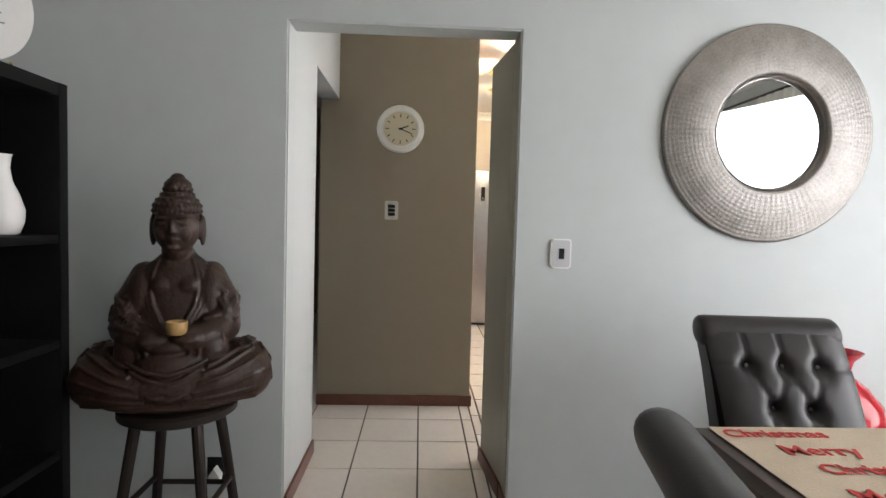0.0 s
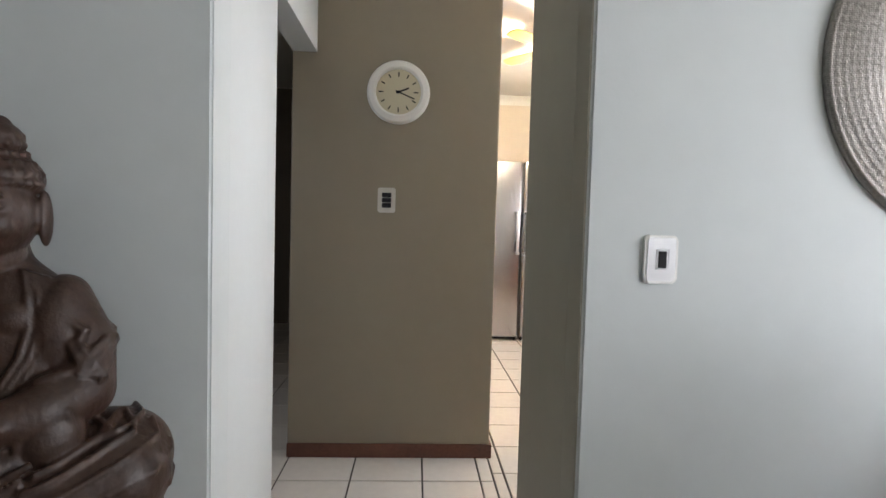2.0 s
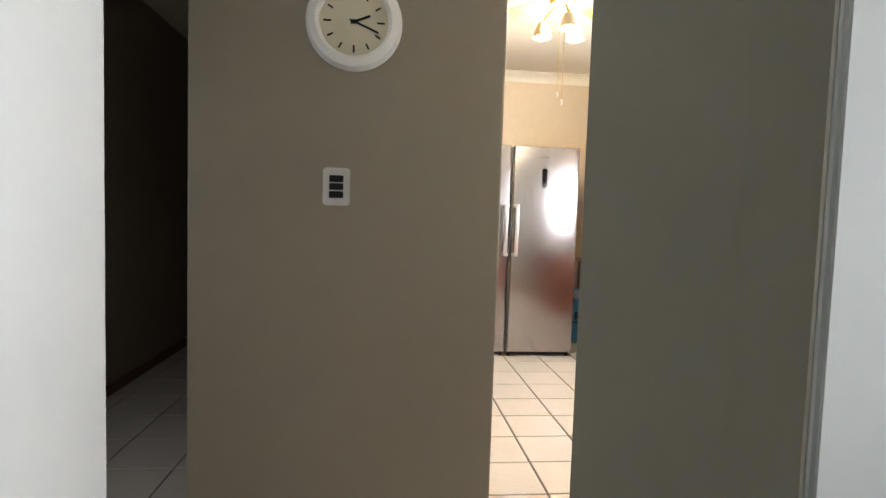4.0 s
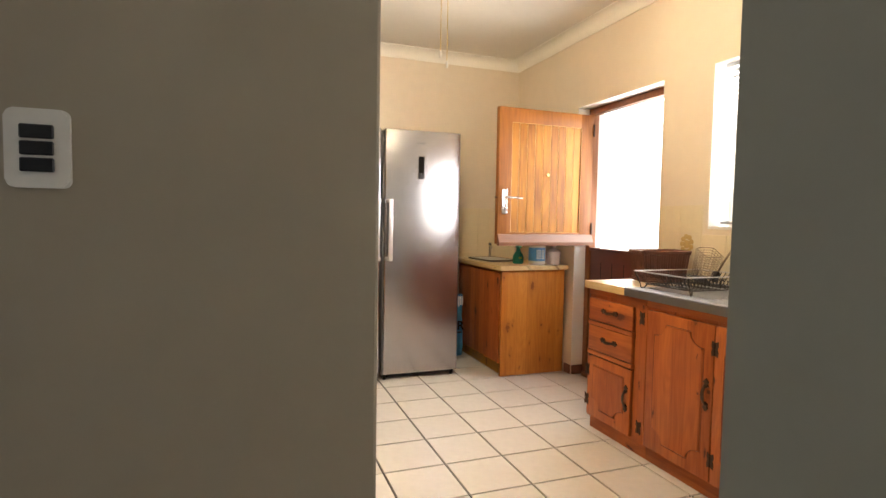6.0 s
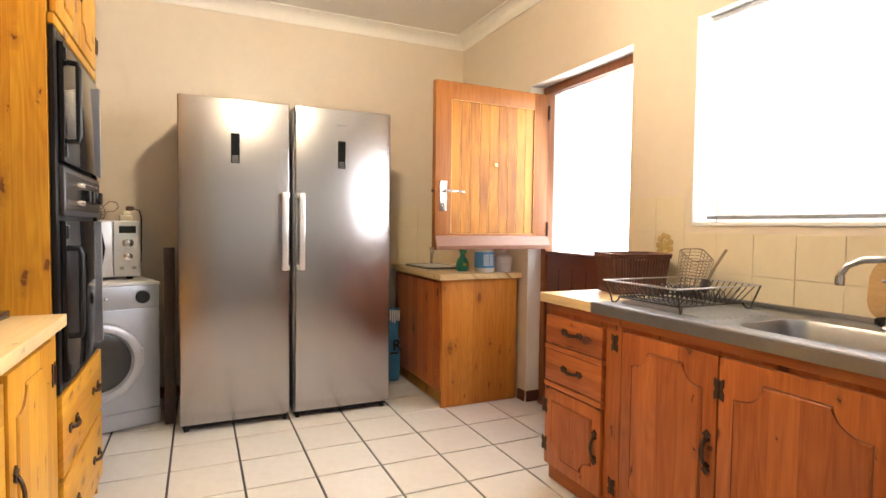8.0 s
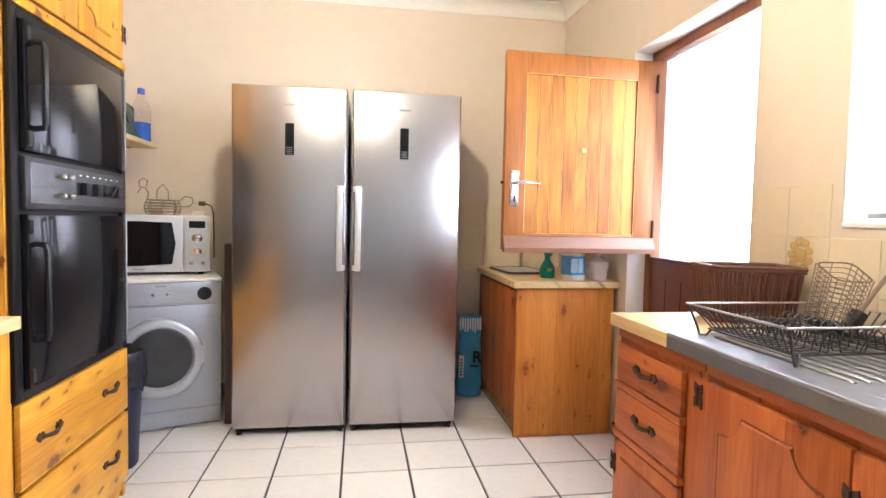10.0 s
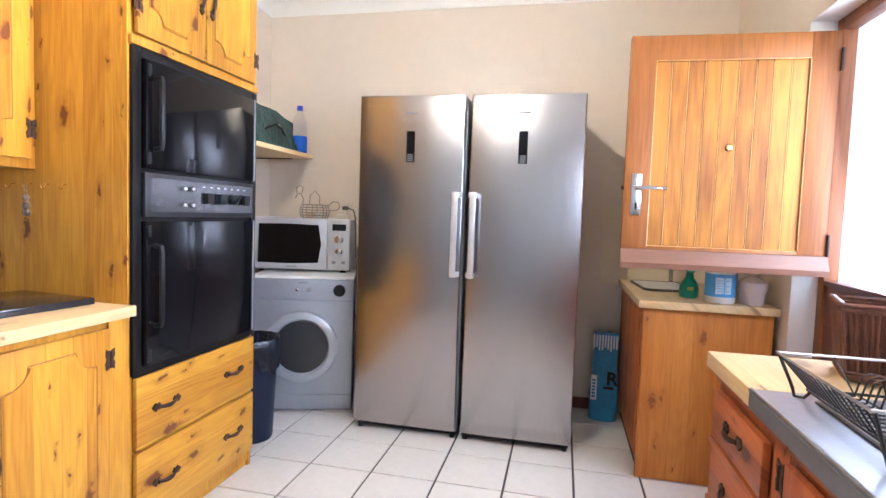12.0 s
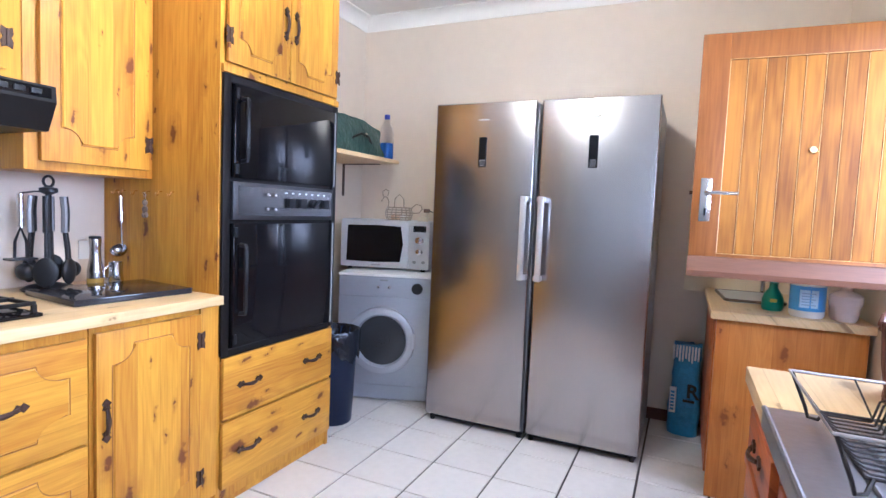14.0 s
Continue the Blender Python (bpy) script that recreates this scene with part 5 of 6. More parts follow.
# wire hen egg basket and plug adaptor on top
WIRE = mat("old_silver_wire", (0.30, 0.25, 0.19), 0.35, 0.8, 0.1, 20)
hn = thing("wire_hen_basket", "silver wire egg basket shaped like a hen", "egg basket", pose(-0.15, 7.08, 1.168, 0, 0, 15))
for k in range(6):
    z = 0.006 + 0.017 * k
    r = 0.058 + 0.026 * math.sin(math.pi * (k + 1.5) / 8)
    part("hoop", tube([(1.15 * r * math.cos(2 * math.pi * i / 18), r * math.sin(2 * math.pi * i / 18), z) for i in range(18)], 0.0033, 5, closed=True), WIRE, hn)
for k in range(8):
    a = 2 * math.pi * k / 8
    part("rib", tube([(1.15 * (0.058 + 0.026 * math.sin(math.pi * (q + 1.5) / 8)) * math.cos(a), (0.058 + 0.026 * math.sin(math.pi * (q + 1.5) / 8)) * math.sin(a), 0.006 + 0.017 * q) for q in range(6)], 0.0033, 5), WIRE, hn)
part("neck", tube([(-0.08, 0, 0.09), (-0.075, 0, 0.13), (-0.09, 0, 0.16), (-0.11, 0, 0.165), (-0.118, 0, 0.15), (-0.13, 0, 0.13)], 0.0036, 6), WIRE, hn)
part("comb", tube([(-0.118, 0, 0.165), (-0.122, 0, 0.20), (-0.10, 0, 0.215), (-0.078, 0, 0.205), (-0.085, 0, 0.17)], 0.0036, 6), WIRE, hn)
part("carrying_loop", tube([(-0.03, -0.02, 0.09), (-0.028, -0.015, 0.15), (0.0, 0, 0.185), (0.028, 0.015, 0.15), (0.03, 0.02, 0.09)], 0.0034, 6), WIRE, hn)
part("tail", tube([(0.09, 0, 0.09), (0.12, 0, 0.118), (0.155, 0, 0.112), (0.165, 0, 0.085), (0.145, 0, 0.06), (0.10, 0, 0.055)], 0.0036, 6), WIRE, hn)
for i, (x, y, c) in enumerate(((-0.03, -0.01, (0.55, 0.33, 0.20)), (0.03, 0.015, (0.70, 0.66, 0.60)), (0.005, -0.035, (0.60, 0.42, 0.28)))):
    eg = bmesh.new()
    bmesh.ops.create_uvsphere(eg, u_segments=14, v_segments=10, radius=0.022)
    for v in eg.verts:
        v.co.x *= 1.25
    solid("egg", eg, mat("egg_shell", c, 0.5, 0, 0.05, 40), "smooth egg lying in the wire basket", "egg", pose(-0.15 + x, 7.08 + y, 1.192, 0, 0, 50 * i), "eggs in the wire basket", smooth=60)
pa = thing("plug_adaptor", "cream multi-plug adaptor with a dark cable", "plug adaptor", pose(0.055, 7.06, 1.168, 0, 0, 15))
part("adaptor_block", made((-0.035, 0.03, -0.03, 0.03, 0, 0.035), bevel=0.005), mat("cream_plastic", (0.66, 0.60, 0.46), 0.4), pa)
part("plug", made((-0.02, 0.02, -0.025, 0.025, 0.036, 0.062), bevel=0.008), bpy.data.materials["cream_plastic"], pa)
part("cable_plug", made((0.0, 0.04, -0.02, 0.02, 0.063, 0.09), bevel=0.008), mat("brown_plug", (0.10, 0.06, 0.04), 0.4), pa)
part("cable", tube([(0.04, 0, 0.075), (0.07, 0, 0.065), (0.082, 0.01, 0.02), (0.085, 0.03, -0.08), (0.086, 0.06, -0.25)], 0.004, 6), BLACK_PLASTIC, pa)

# pine shelf with cool bag and bottle
ws = thing("wall_shelf", "pine shelf board on an iron bracket", "shelf")
part("board", made((LX + 0.001, -0.195, 6.30, 7.135, 1.565, 1.592), bevel=0.003), WORKTOP_WOOD, ws)
for y in (6.45, 7.095):
    part("bracket", made((LX + 0.001, LX + 0.006, y - 0.012, y + 0.012, 1.33, 1.564), (LX + 0.006, -0.33, y - 0.012, y + 0.012, 1.559, 1.564)), DARK_METAL, ws)
BAG = mat("dark_green_nylon", (0.016, 0.050, 0.042), 0.36, 0, 0.5, 10, 1.0, 26)
cbm = bmesh.new()
box(cbm, -0.15, 0.15, -0.29, 0.26, 0, 0.225)
bmesh.ops.subdivide_edges(cbm, edges=cbm.edges[:], cuts=7, use_grid_fill=True)
for v in cbm.verts:
    if v.co.z > 0.02:
        v.co += Vector((noise.noise(v.co * 9), noise.noise(v.co * 9 + Vector((3, 0, 0))), 0.6 * noise.noise(v.co * 7))) * 0.022
        v.co.x *= 1 - 0.18 * (v.co.z / 0.2) ** 2
        v.co.z -= 0.03 * max(0, v.co.y) / 0.22 * v.co.z / 0.2
cg = thing("cool_bag", "dark green soft cool bag lying on the pine shelf", "bag", pose(-0.395, 6.735, 1.5925))
part("bag_body", cbm, BAG, cg, smooth=60)
part("zip_seam", tube([(0.10, -0.2, 0.215), (0.11, -0.1, 0.222), (0.11, 0.05, 0.215), (0.10, 0.2, 0.185)], 0.005, 6), BLACK_PLASTIC, cg)
part("strap", tube([(0.132, -0.10, 0.09), (0.152, -0.02, 0.13), (0.156, 0.06, 0.12), (0.145, 0.12, 0.08)], 0.009, 6), BLACK_PLASTIC, cg)
part("buckle", made((0.145, 0.158, 0.02, 0.05, 0.115, 0.14), bevel=0.003), CHROME, cg)
bo = thing("blue_liquid_bottle", "clear plastic bottle half full of blue liquid", "bottle", pose(-0.255, 7.055, 1.5925) @ Matrix.Scale(1.1, 4))
part("bottle_body", lathe([(0.040, 0.001), (0.044, 0.008), (0.044, 0.17), (0.035, 0.20), (0.017, 0.235), (0.015, 0.25)], 24), glassy("clear_plastic", (0.93, 0.95, 1.0), 0.08, 1.15), bo)
part("liquid", lathe([(0.036, 0.005), (0.041, 0.010), (0.041, 0.10)], 24), mat("blue_liquid", (0.06, 0.19, 0.68), 0.1), bo, "blue liquid")
part("cap", lathe([(0.018, 0.25), (0.018, 0.276), (0.015, 0.279)], 18), mat("blue_cap", (0.03, 0.05, 0.40), 0.35), bo, "blue cap")

# kitchen bin
bn = thing("kitchen_bin", "dark blue plastic bin lined with a black bag", "bin", pose(-0.125, 6.325, 0))
part("bin_body", lathe([(0.105, 0.0), (0.11, 0.008), (0.132, 0.50), (0.138, 0.51), (0.138, 0.53), (0.130, 0.53), (0.105, 0.03)], 32), mat("dark_blue_bin", (0.010, 0.016, 0.040), 0.4, spec=0.25), bn)
bgm = lathe([(0.1455, 0.40), (0.1435, 0.46), (0.147, 0.53), (0.140, 0.545), (0.125, 0.53), (0.11, 0.30)], 40, False)
for v in bgm.verts:
    a = math.atan2(v.co.y, v.co.x)
    v.co += Vector((math.cos(a), math.sin(a), 0)) * (0.006 * abs(math.sin(7 * a + v.co.z * 20)))
    if v.co.z < 0.42:
        v.co.z += 0.035 * math.sin(5 * a) + 0.02 * math.sin(11 * a)
part("liner_bag", bgm, mat("glossy_black_bag", (0.010, 0.012, 0.018), 0.22, 0, 0.3, 20, 0.4, 30), bn, "glossy black liner bag", smooth=60)

# ---- passage ----


def switch_plate(label, m, rockers):
    s = thing("light_switch", label, "light switch", m)
    pl = prism(rounded_plate(-0.044, 0.044, -0.062, 0.062, 0.012), -0.009)
    bmesh.ops.bevel(pl, geom=[e for e in pl.edges if all(abs(v.co.y + 0.009) < 1e-6 for v in e.verts)], offset=0.004, segments=2, affect="EDGES")
    part("plate", pl, WHITE_PLASTIC if len(rockers) == 1 else GREY_PLATE, s)
    if len(rockers) == 1:
        part("cover", prism(rounded_plate(-0.037, 0.037, -0.056, 0.056, 0.010), -0.0022), BRUSHED_PLATE, s, "brushed silver cover", m=pose(0, -0.009, 0))
        part("rocker_frame", made((-0.014, 0.018, -0.0125, -0.0105, -0.027, 0.027), bevel=0.0015, seg=1), SILVER_PLASTIC, s)
    for u, v, w, h in rockers:
        part("rocker", made((u - w, u + w, -0.0150, -0.008, v - h, v + h), bevel=0.002, seg=1), BLACK_PLASTIC, s, "black rocker")
    return s


GREY_PLATE = mat("worn_grey_white_plastic", (0.60, 0.58, 0.54), 0.4, 0, 0.04, 8)
BRUSHED_PLATE = mat("brushed_silver_plate", (0.55, 0.55, 0.56), 0.4, 0.85, 0.05, 8, stretch=(1, 1, 20))
switch_plate("pale silver light switch plate with one black rocker", pose(0.490, 2.4655, 1.122), [(0.002, 0, 0.011, 0.022)])
switch_plate("white light switch plate with three black rockers", pose(-0.291, 3.8095, 1.307), [(0, -0.026, 0.023, 0.011), (0, 0, 0.023, 0.011), (0, 0.026, 0.023, 0.011)])

ck = thing("wall_clock", "round white wall clock with a cream face", "clock", pose(-0.244, 3.8095, 1.839, 90))
part("rim", lathe([(0.110, 0.012), (0.112, 0.030), (0.122, 0.036), (0.145, 0.030), (0.155, 0.012), (0.156, 0)], 56, False), WHITE_PLASTIC, ck, "glossy white rim")
part("backing", lathe([(0.150, 0), (0.150, 0.006)], 48), WHITE_PLASTIC, ck)
part("face", lathe([(0.113, 0.006), (0.113, 0.0125)], 48), mat("cream_clock_face", (0.66, 0.60, 0.44), 0.5, 0, 0.03, 10), ck, "cream face")
for k in range(12):
    L = 0.020 if k % 3 else 0.024
    part("hour_mark", made((-0.0028, 0.0028, 0.098 - L, 0.098, 0.0126, 0.014)), BLACK_PLASTIC, ck, m=pose(0, 0, 0, 0, 0, 30 * k))
part("hour_hand", made((-0.004, 0.004, -0.012, 0.055, 0.0145, 0.016)), BLACK_PLASTIC, ck, m=pose(0, 0, 0, 0, 0, -68))
part("minute_hand", made((-0.003, 0.003, -0.015, 0.085, 0.0165, 0.018)), BLACK_PLASTIC, ck, m=pose(0, 0, 0, 0, 0, -112))
part("pin", lathe([(0.007, 0.0126), (0.007, 0.020)], 12), BLACK_PLASTIC, ck)

# ---- living room ----
# black bookcase open towards the room
bk = thing("bookcase", "tall black open bookcase against the wall", "bookcase")
BLACK_WOOD = mat("black_painted_wood", (0.005, 0.005, 0.005), 0.6, 0, 0.3, 8, spec=0.15)
part("end_panel", made((-1.64, -1.262, 2.035, 2.075, 0, 1.652), bevel=0.003), BLACK_WOOD, bk)
part("end_panel", made((-1.64, -1.262, 0.60, 0.64, 0, 1.652), bevel=0.003), BLACK_WOOD, bk)
part("top_board", made((-1.64, -1.264, 0.64, 2.035, 1.61, 1.651), bevel=0.003), BLACK_WOOD, bk)
part("back_panel", made((-1.645, -1.63, 0.64, 2.035, 0.02, 1.61)), BLACK_WOOD, bk)
for z in (0.06, 0.45, 0.82, 1.165):
    part("shelf_board", made((-1.63, -1.268, 0.64, 2.035, z - 0.028, z), bevel=0.003), BLACK_WOOD, bk)
CERAMIC = mat("white_glazed_ceramic", (0.78, 0.76, 0.74), 0.2, 0, 0.02, 10)
vs = lathe([(0.035, 0), (0.045, 0.006), (0.056, 0.04), (0.058, 0.075), (0.045, 0.12), (0.028, 0.16), (0.022, 0.20), (0.026, 0.235), (0.030, 0.24), (0.024, 0.235), (0.018, 0.20)], 32)
solid("white_vase", vs, CERAMIC, "small white ceramic vase standing in the black bookcase", "vase", pose(-1.345, 1.90, 1.166), smooth=60)
pt = thing("display_plate", "white oval plate on a gilt stand on the bookcase", "plate", pose(-1.375, 1.885, 1.652, 0, 0, 40) @ Matrix.Scale(1.12, 4))
pb = lathe([(0.001, 0.004), (0.075, 0.004), (0.10, 0.014), (0.118, 0.018), (0.118, 0.022), (0.098, 0.020), (0.001, 0.010)], 40, False)
part("plate_disc", pb, CERAMIC, pt, "glazed white oval plate", m=pose(0, 0, 0.150, 80) @ Matrix.Diagonal((0.86, 1.22, 1, 1)))
for k in range(3):
    part("script_bar", made((-0.045 + 0.012 * k, 0.04 - 0.006 * k, -0.028, -0.0265, 0.115 + 0.025 * k, 0.118 + 0.025 * k)), mat("grey_script", (0.22, 0.20, 0.20), 0.5) if k == 0 else bpy.data.materials["grey_script"], pt)
part("stand", tube([(-0.05, -0.05, 0.012), (-0.05, -0.03, 0.004), (-0.04, 0.03, 0.004), (0, 0.05, 0.12), (0.04, 0.03, 0.004), (0.05, -0.03, 0.004), (0.05, -0.05, 0.012)], 0.004, 6), bpy.data.materials["brass"], pt, "gilt wire stand")

# stool
BS = pose(-0.965, 2.22, 0)
stl = thing("bar_stool", "dark wooden stool with splayed legs", "stool", BS @ Matrix.Diagonal((0.98, 0.98, 0.924, 1)))
STOOL = mat("dark_brown_stained_wood", (0.022, 0.015, 0.012), 0.45, 0, 0.2, 10, spec=0.3)
part("seat", lathe([(0.190, 0.562), (0.205, 0.572), (0.205, 0.597), (0.193, 0.606)], 40), STOOL, stl)
for sx, sy in ((-1, -1), (1, -1), (-1, 1), (1, 1)):
    part("leg", tube([(sx * 0.105, sy * 0.10, 0.572), (sx * 0.135, sy * 0.13, 0.30), (sx * 0.165, sy * 0.16, 0.0)], 0.021, 10, r_end=0.018), STOOL, stl)
for z, r in ((0.20, 0.146),):
    part("stretcher", tube([(-r, -r, z), (r, -r, z)], 0.011, 8), STOOL, stl)
    part("stretcher", tube([(-r, r, z), (r, r, z)], 0.011, 8), STOOL, stl)
    part("stretcher", tube([(-r, -r, z + 0.03), (-r, r, z + 0.03)], 0.011, 8), STOOL, stl)
    part("stretcher", tube([(r, -r, z + 0.03), (r, r, z + 0.03)], 0.011, 8), STOOL, stl)


def blob(bm, c, r, rot=0.0, lean=0.0):
    tmp = bmesh.new()
    bmesh.ops.create_uvsphere(tmp, u_segments=28, v_segments=18, radius=1)
    m = pose(c[0], c[1], c[2], lean, 0, rot) @ Matrix.Diagonal((r[0], r[1], r[2], 1))
    bmesh.ops.transform(tmp, matrix=m, verts=tmp.verts)
    me = bpy.data.meshes.new("tmp")
    tmp.to_mesh(me)
    tmp.free()
    bm.from_mesh(me)
    bpy.data.meshes.remove(me)


# seated statue: rounded masses fused into one skin, with robe folds laid over them
sb = bmesh.new()
# trunk: height, half width, half depth
TRUNK = [(0.06, 0.17, 0.12), (0.16, 0.172, 0.118), (0.26, 0.172, 0.108), (0.36, 0.172, 0.098), (0.43, 0.160, 0.088), (0.475, 0.125, 0.074), (0.505, 0.082, 0.060), (0.53, 0.054, 0.050), (0.56, 0.048, 0.048)]


def trunk_at(z):
    for (z0, w0, d0), (z1, w1, d1) in zip(TRUNK, TRUNK[1:]):
        if z <= z1:
            t = max(0, (z - z0) / (z1 - z0))
            return w0 + (w1 - w0) * t, d0 + (d1 - d0) * t
    return TRUNK[-1][1:]


def on_chest(x, z, out=0.0):
    w, d = trunk_at(z)
    return (x, 0.03 - d * math.sqrt(max(0.02, 1 - (x / w) ** 2)) - out, z)


trunk = [[sb.verts.new((w * math.cos(2 * math.pi * i / 40), 0.03 + d * math.sin(2 * math.pi * i / 40), z)) for i in range(40)] for z, w, d in [(z_, *trunk_at(z_)) for z_ in [0.06 + 0.5 * k / 30 for k in range(31)]]]
for a, b in zip(trunk, trunk[1:]):
    for i in range(40):
        sb.faces.new((a[i], a[(i + 1) % 40], b[(i + 1) % 40], b[i]))
sb.faces.new(list(reversed(trunk[0])))
sb.faces.new(trunk[-1])


def along_path(pts, t):
    """A point and radius on a bent limb, t from 0 to 1."""
    n = len(pts) - 1
    k = min(n - 1, int(t * n))
    f = t * n - k
    f = f * f * (3 - 2 * f) * 0.5 + f * 0.5
    return tuple(a + (b - a) * f for a, b in zip(pts[k], pts[k + 1]))


def limb(bm, pts, steps, squash=1.0):
    for k in range(steps + 1):
        x, y, z, r = along_path(pts, k / steps)
        blob(bm, (x, y, z), (r, r, r * squash))


def limb_fold(bm, pts, t0, t1, a0, a1, r):
    """A fold that winds over a limb, from angle a0 to a1 seen along it (0 outwards, 90 up)."""
    path = []
    for k in range(9):
        t = t0 + (t1 - t0) * k / 8
        x, y, z, rad = along_path(pts, t)
        q0, q1 = along_path(pts, max(0, t - 0.04)), along_path(pts, min(1, t + 0.04))
        d = Vector((q1[0] - q0[0], q1[1] - q0[1], q1[2] - q0[2])).normalized()
        e1 = d.cross(Vector((0, 0, 1))).normalized()
        e2 = e1.cross(d)
        a = radians(a0 + (a1 - a0) * k / 8)
        path.append(tuple(Vector((x, y, z)) + (e1 * math.cos(a) + e2 * math.sin(a)) * (rad * 1.01)))
    tube(path, r, 6, bm)


blob(sb, (0, 0.0, 0.030), (0.290, 0.190, 0.036))                             # hem under the legs
blob(sb, (0, -0.02, 0.075), (0.24, 0.15, 0.055))
for s in (-1, 1):
    arm = [(s * 0.118, 0.03, 0.438, 0.056), (s * 0.162, 0.015, 0.355, 0.060), (s * 0.172, -0.020, 0.272, 0.060), (s * 0.125, -0.090, 0.250, 0.058), (s * 0.058, -0.145, 0.245, 0.036)]
    leg = [(s * 0.120, 0.03, 0.130, 0.095), (s * 0.235, 0.0, 0.122, 0.108), (s * 0.255, -0.065, 0.108, 0.098), (s * 0.150, -0.135, 0.102, 0.068), (s * 0.020, -0.165, 0.095, 0.052)]
    limb(sb, arm, 22)
    limb(sb, leg, 22, 0.92)
    for k in range(6):                                                        # sleeve folds
        limb_fold(sb, arm, 0.02 + 0.10 * k, 0.52 + 0.08 * k, -10 + 40 * (k % 2), 150 - 22 * k, 0.0105 - 0.0006 * k)
        limb_fold(sb, arm, 0.06 + 0.10 * k, 0.50 + 0.07 * k, 190 - 14 * k, 60, 0.0090)
    for k in range(6):                                                        # folds over knee and shin
        limb_fold(sb, leg, 0.22 + 0.05 * k, 0.80 + 0.03 * k, 120 - 32 * k, 70 - 28 * k, 0.0065)
        limb_fold(sb, leg, 0.22 + 0.05 * k, 0.80 + 0.03 * k, 60 + 32 * k, 110 + 28 * k, 0.0065)
    for k in range(4):                                                        # robe edges over the chest
        o = 0.016 * k
        tube([on_chest(s * (0.058 + o * 0.7), 0.505 - o * 0.3), on_chest(s * (0.076 + o), 0.455), on_chest(s * (0.082 + o), 0.40), on_chest(s * (0.070 + o), 0.345, 0.004), on_chest(s * (0.042 + o), 0.295, 0.012), on_chest(s * (0.010 + o * 0.6), 0.255, 0.024)], 0.0088, 6, sb)
    blob(sb, (s * 0.115, 0.015, 0.360), (0.075, 0.075, 0.125))                # robe between arm and trunk
    blob(sb, (s * 0.120, -0.080, 0.205), (0.078, 0.068, 0.075), s * -25)      # hanging sleeve
    for k in range(5):
        tube([(s * (0.070 + 0.026 * k), -0.166 + 0.012 * k, 0.262), (s * (0.074 + 0.028 * k), -0.160 + 0.013 * k, 0.215), (s * (0.066 + 0.030 * k), -0.162 + 0.016 * k, 0.165)], 0.0075, 6, sb)
    for k in range(3):                                                        # folds down from the shoulders
        tube([on_chest(s * (0.120 + 0.012 * k), 0.462 - 0.008 * k), on_chest(s * (0.132 + 0.010 * k), 0.40), on_chest(s * (0.125 + 0.012 * k), 0.33, 0.004), on_chest(s * (0.100 + 0.02 * k), 0.275, 0.012)], 0.0075, 6, sb)
    blob(sb, (s * 0.045, -0.036, 0.414), (0.046, 0.031, 0.036))               # chest
    blob(sb, (s * 0.088, 0.02, 0.604), (0.013, 0.022, 0.056))                 # ears
    blob(sb, (s * 0.031, -0.072, 0.626), (0.021, 0.010, 0.006))               # lids
    blob(sb, (s * 0.032, -0.070, 0.645), (0.024, 0.012, 0.005))               # brows
    blob(sb, (s * 0.036, -0.052, 0.595), (0.028, 0.026, 0.030))               # cheeks
    blob(sb, (s * 0.045, -0.152, 0.248), (0.055, 0.030, 0.020), s * -15)      # hands
for k in range(4):                                                            # hanging folds of the lap
    o = 0.026 * k
    w = 0.135 - 0.012 * k
    tube([(-w, -0.168 - 0.006 * k, 0.185 - o), (-w * 0.5, -0.196 - 0.005 * k, 0.158 - o), (0.01, -0.205 - 0.004 * k, 0.146 - o), (w * 0.5, -0.196 - 0.005 * k, 0.158 - o), (w, -0.168 - 0.006 * k, 0.185 - o)], 0.0085, 6, sb)
blob(sb, (0, -0.120, 0.165), (0.125, 0.075, 0.060))
blob(sb, (0, -0.140, 0.105), (0.13, 0.065, 0.075))
blob(sb, (0, -0.125, 0.225), (0.085, 0.060, 0.032))
blob(sb, (0, 0.005, 0.535), (0.056, 0.052, 0.05))
blob(sb, (0, -0.002, 0.612), (0.082, 0.082, 0.088))
blob(sb, (0, -0.012, 0.582), (0.066, 0.068, 0.058))
blob(sb, (0, 0.018, 0.680), (0.087, 0.085, 0.056))
blob(sb, (0, 0.025, 0.752), (0.050, 0.050, 0.040))
blob(sb, (0, 0.025, 0.785), (0.026, 0.026, 0.018))
blob(sb, (0, -0.082, 0.614), (0.009, 0.012, 0.026))                           # nose
blob(sb, (0, -0.084, 0.597), (0.014, 0.010, 0.008))
blob(sb, (0, -0.074, 0.574), (0.022, 0.010, 0.005))                           # mouth
blob(sb, (0, -0.072, 0.565), (0.018, 0.010, 0.004))
blob(sb, (0, -0.064, 0.547), (0.024, 0.018, 0.014))
for row in range(4):                                                          # hair curls
    n = 17 - 2 * row
    for k in range(n):
        a = math.pi * (k + 0.5 * (row % 2)) / (n - 1) * 0.98
        r = (0.086, 0.083, 0.072, 0.056)[row]
        blob(sb, (-r * math.cos(a), 0.018 - r * math.sin(a), 0.670 + 0.019 * row), (0.008, 0.006, 0.008))
for row in range(2):
    for k in range(9):
        a = math.pi * (k + 0.5 * row) / 8
        r = (0.049, 0.043)[row]
        blob(sb, (-r * math.cos(a), 0.025 - r * math.sin(a), 0.745 + 0.018 * row), (0.008, 0.007, 0.008))
STATUE = mat("dark_brown_cast_stone", (0.037, 0.020, 0.014), 0.40, 0, 0.45, 9, 0.2, 90, spec=0.35)
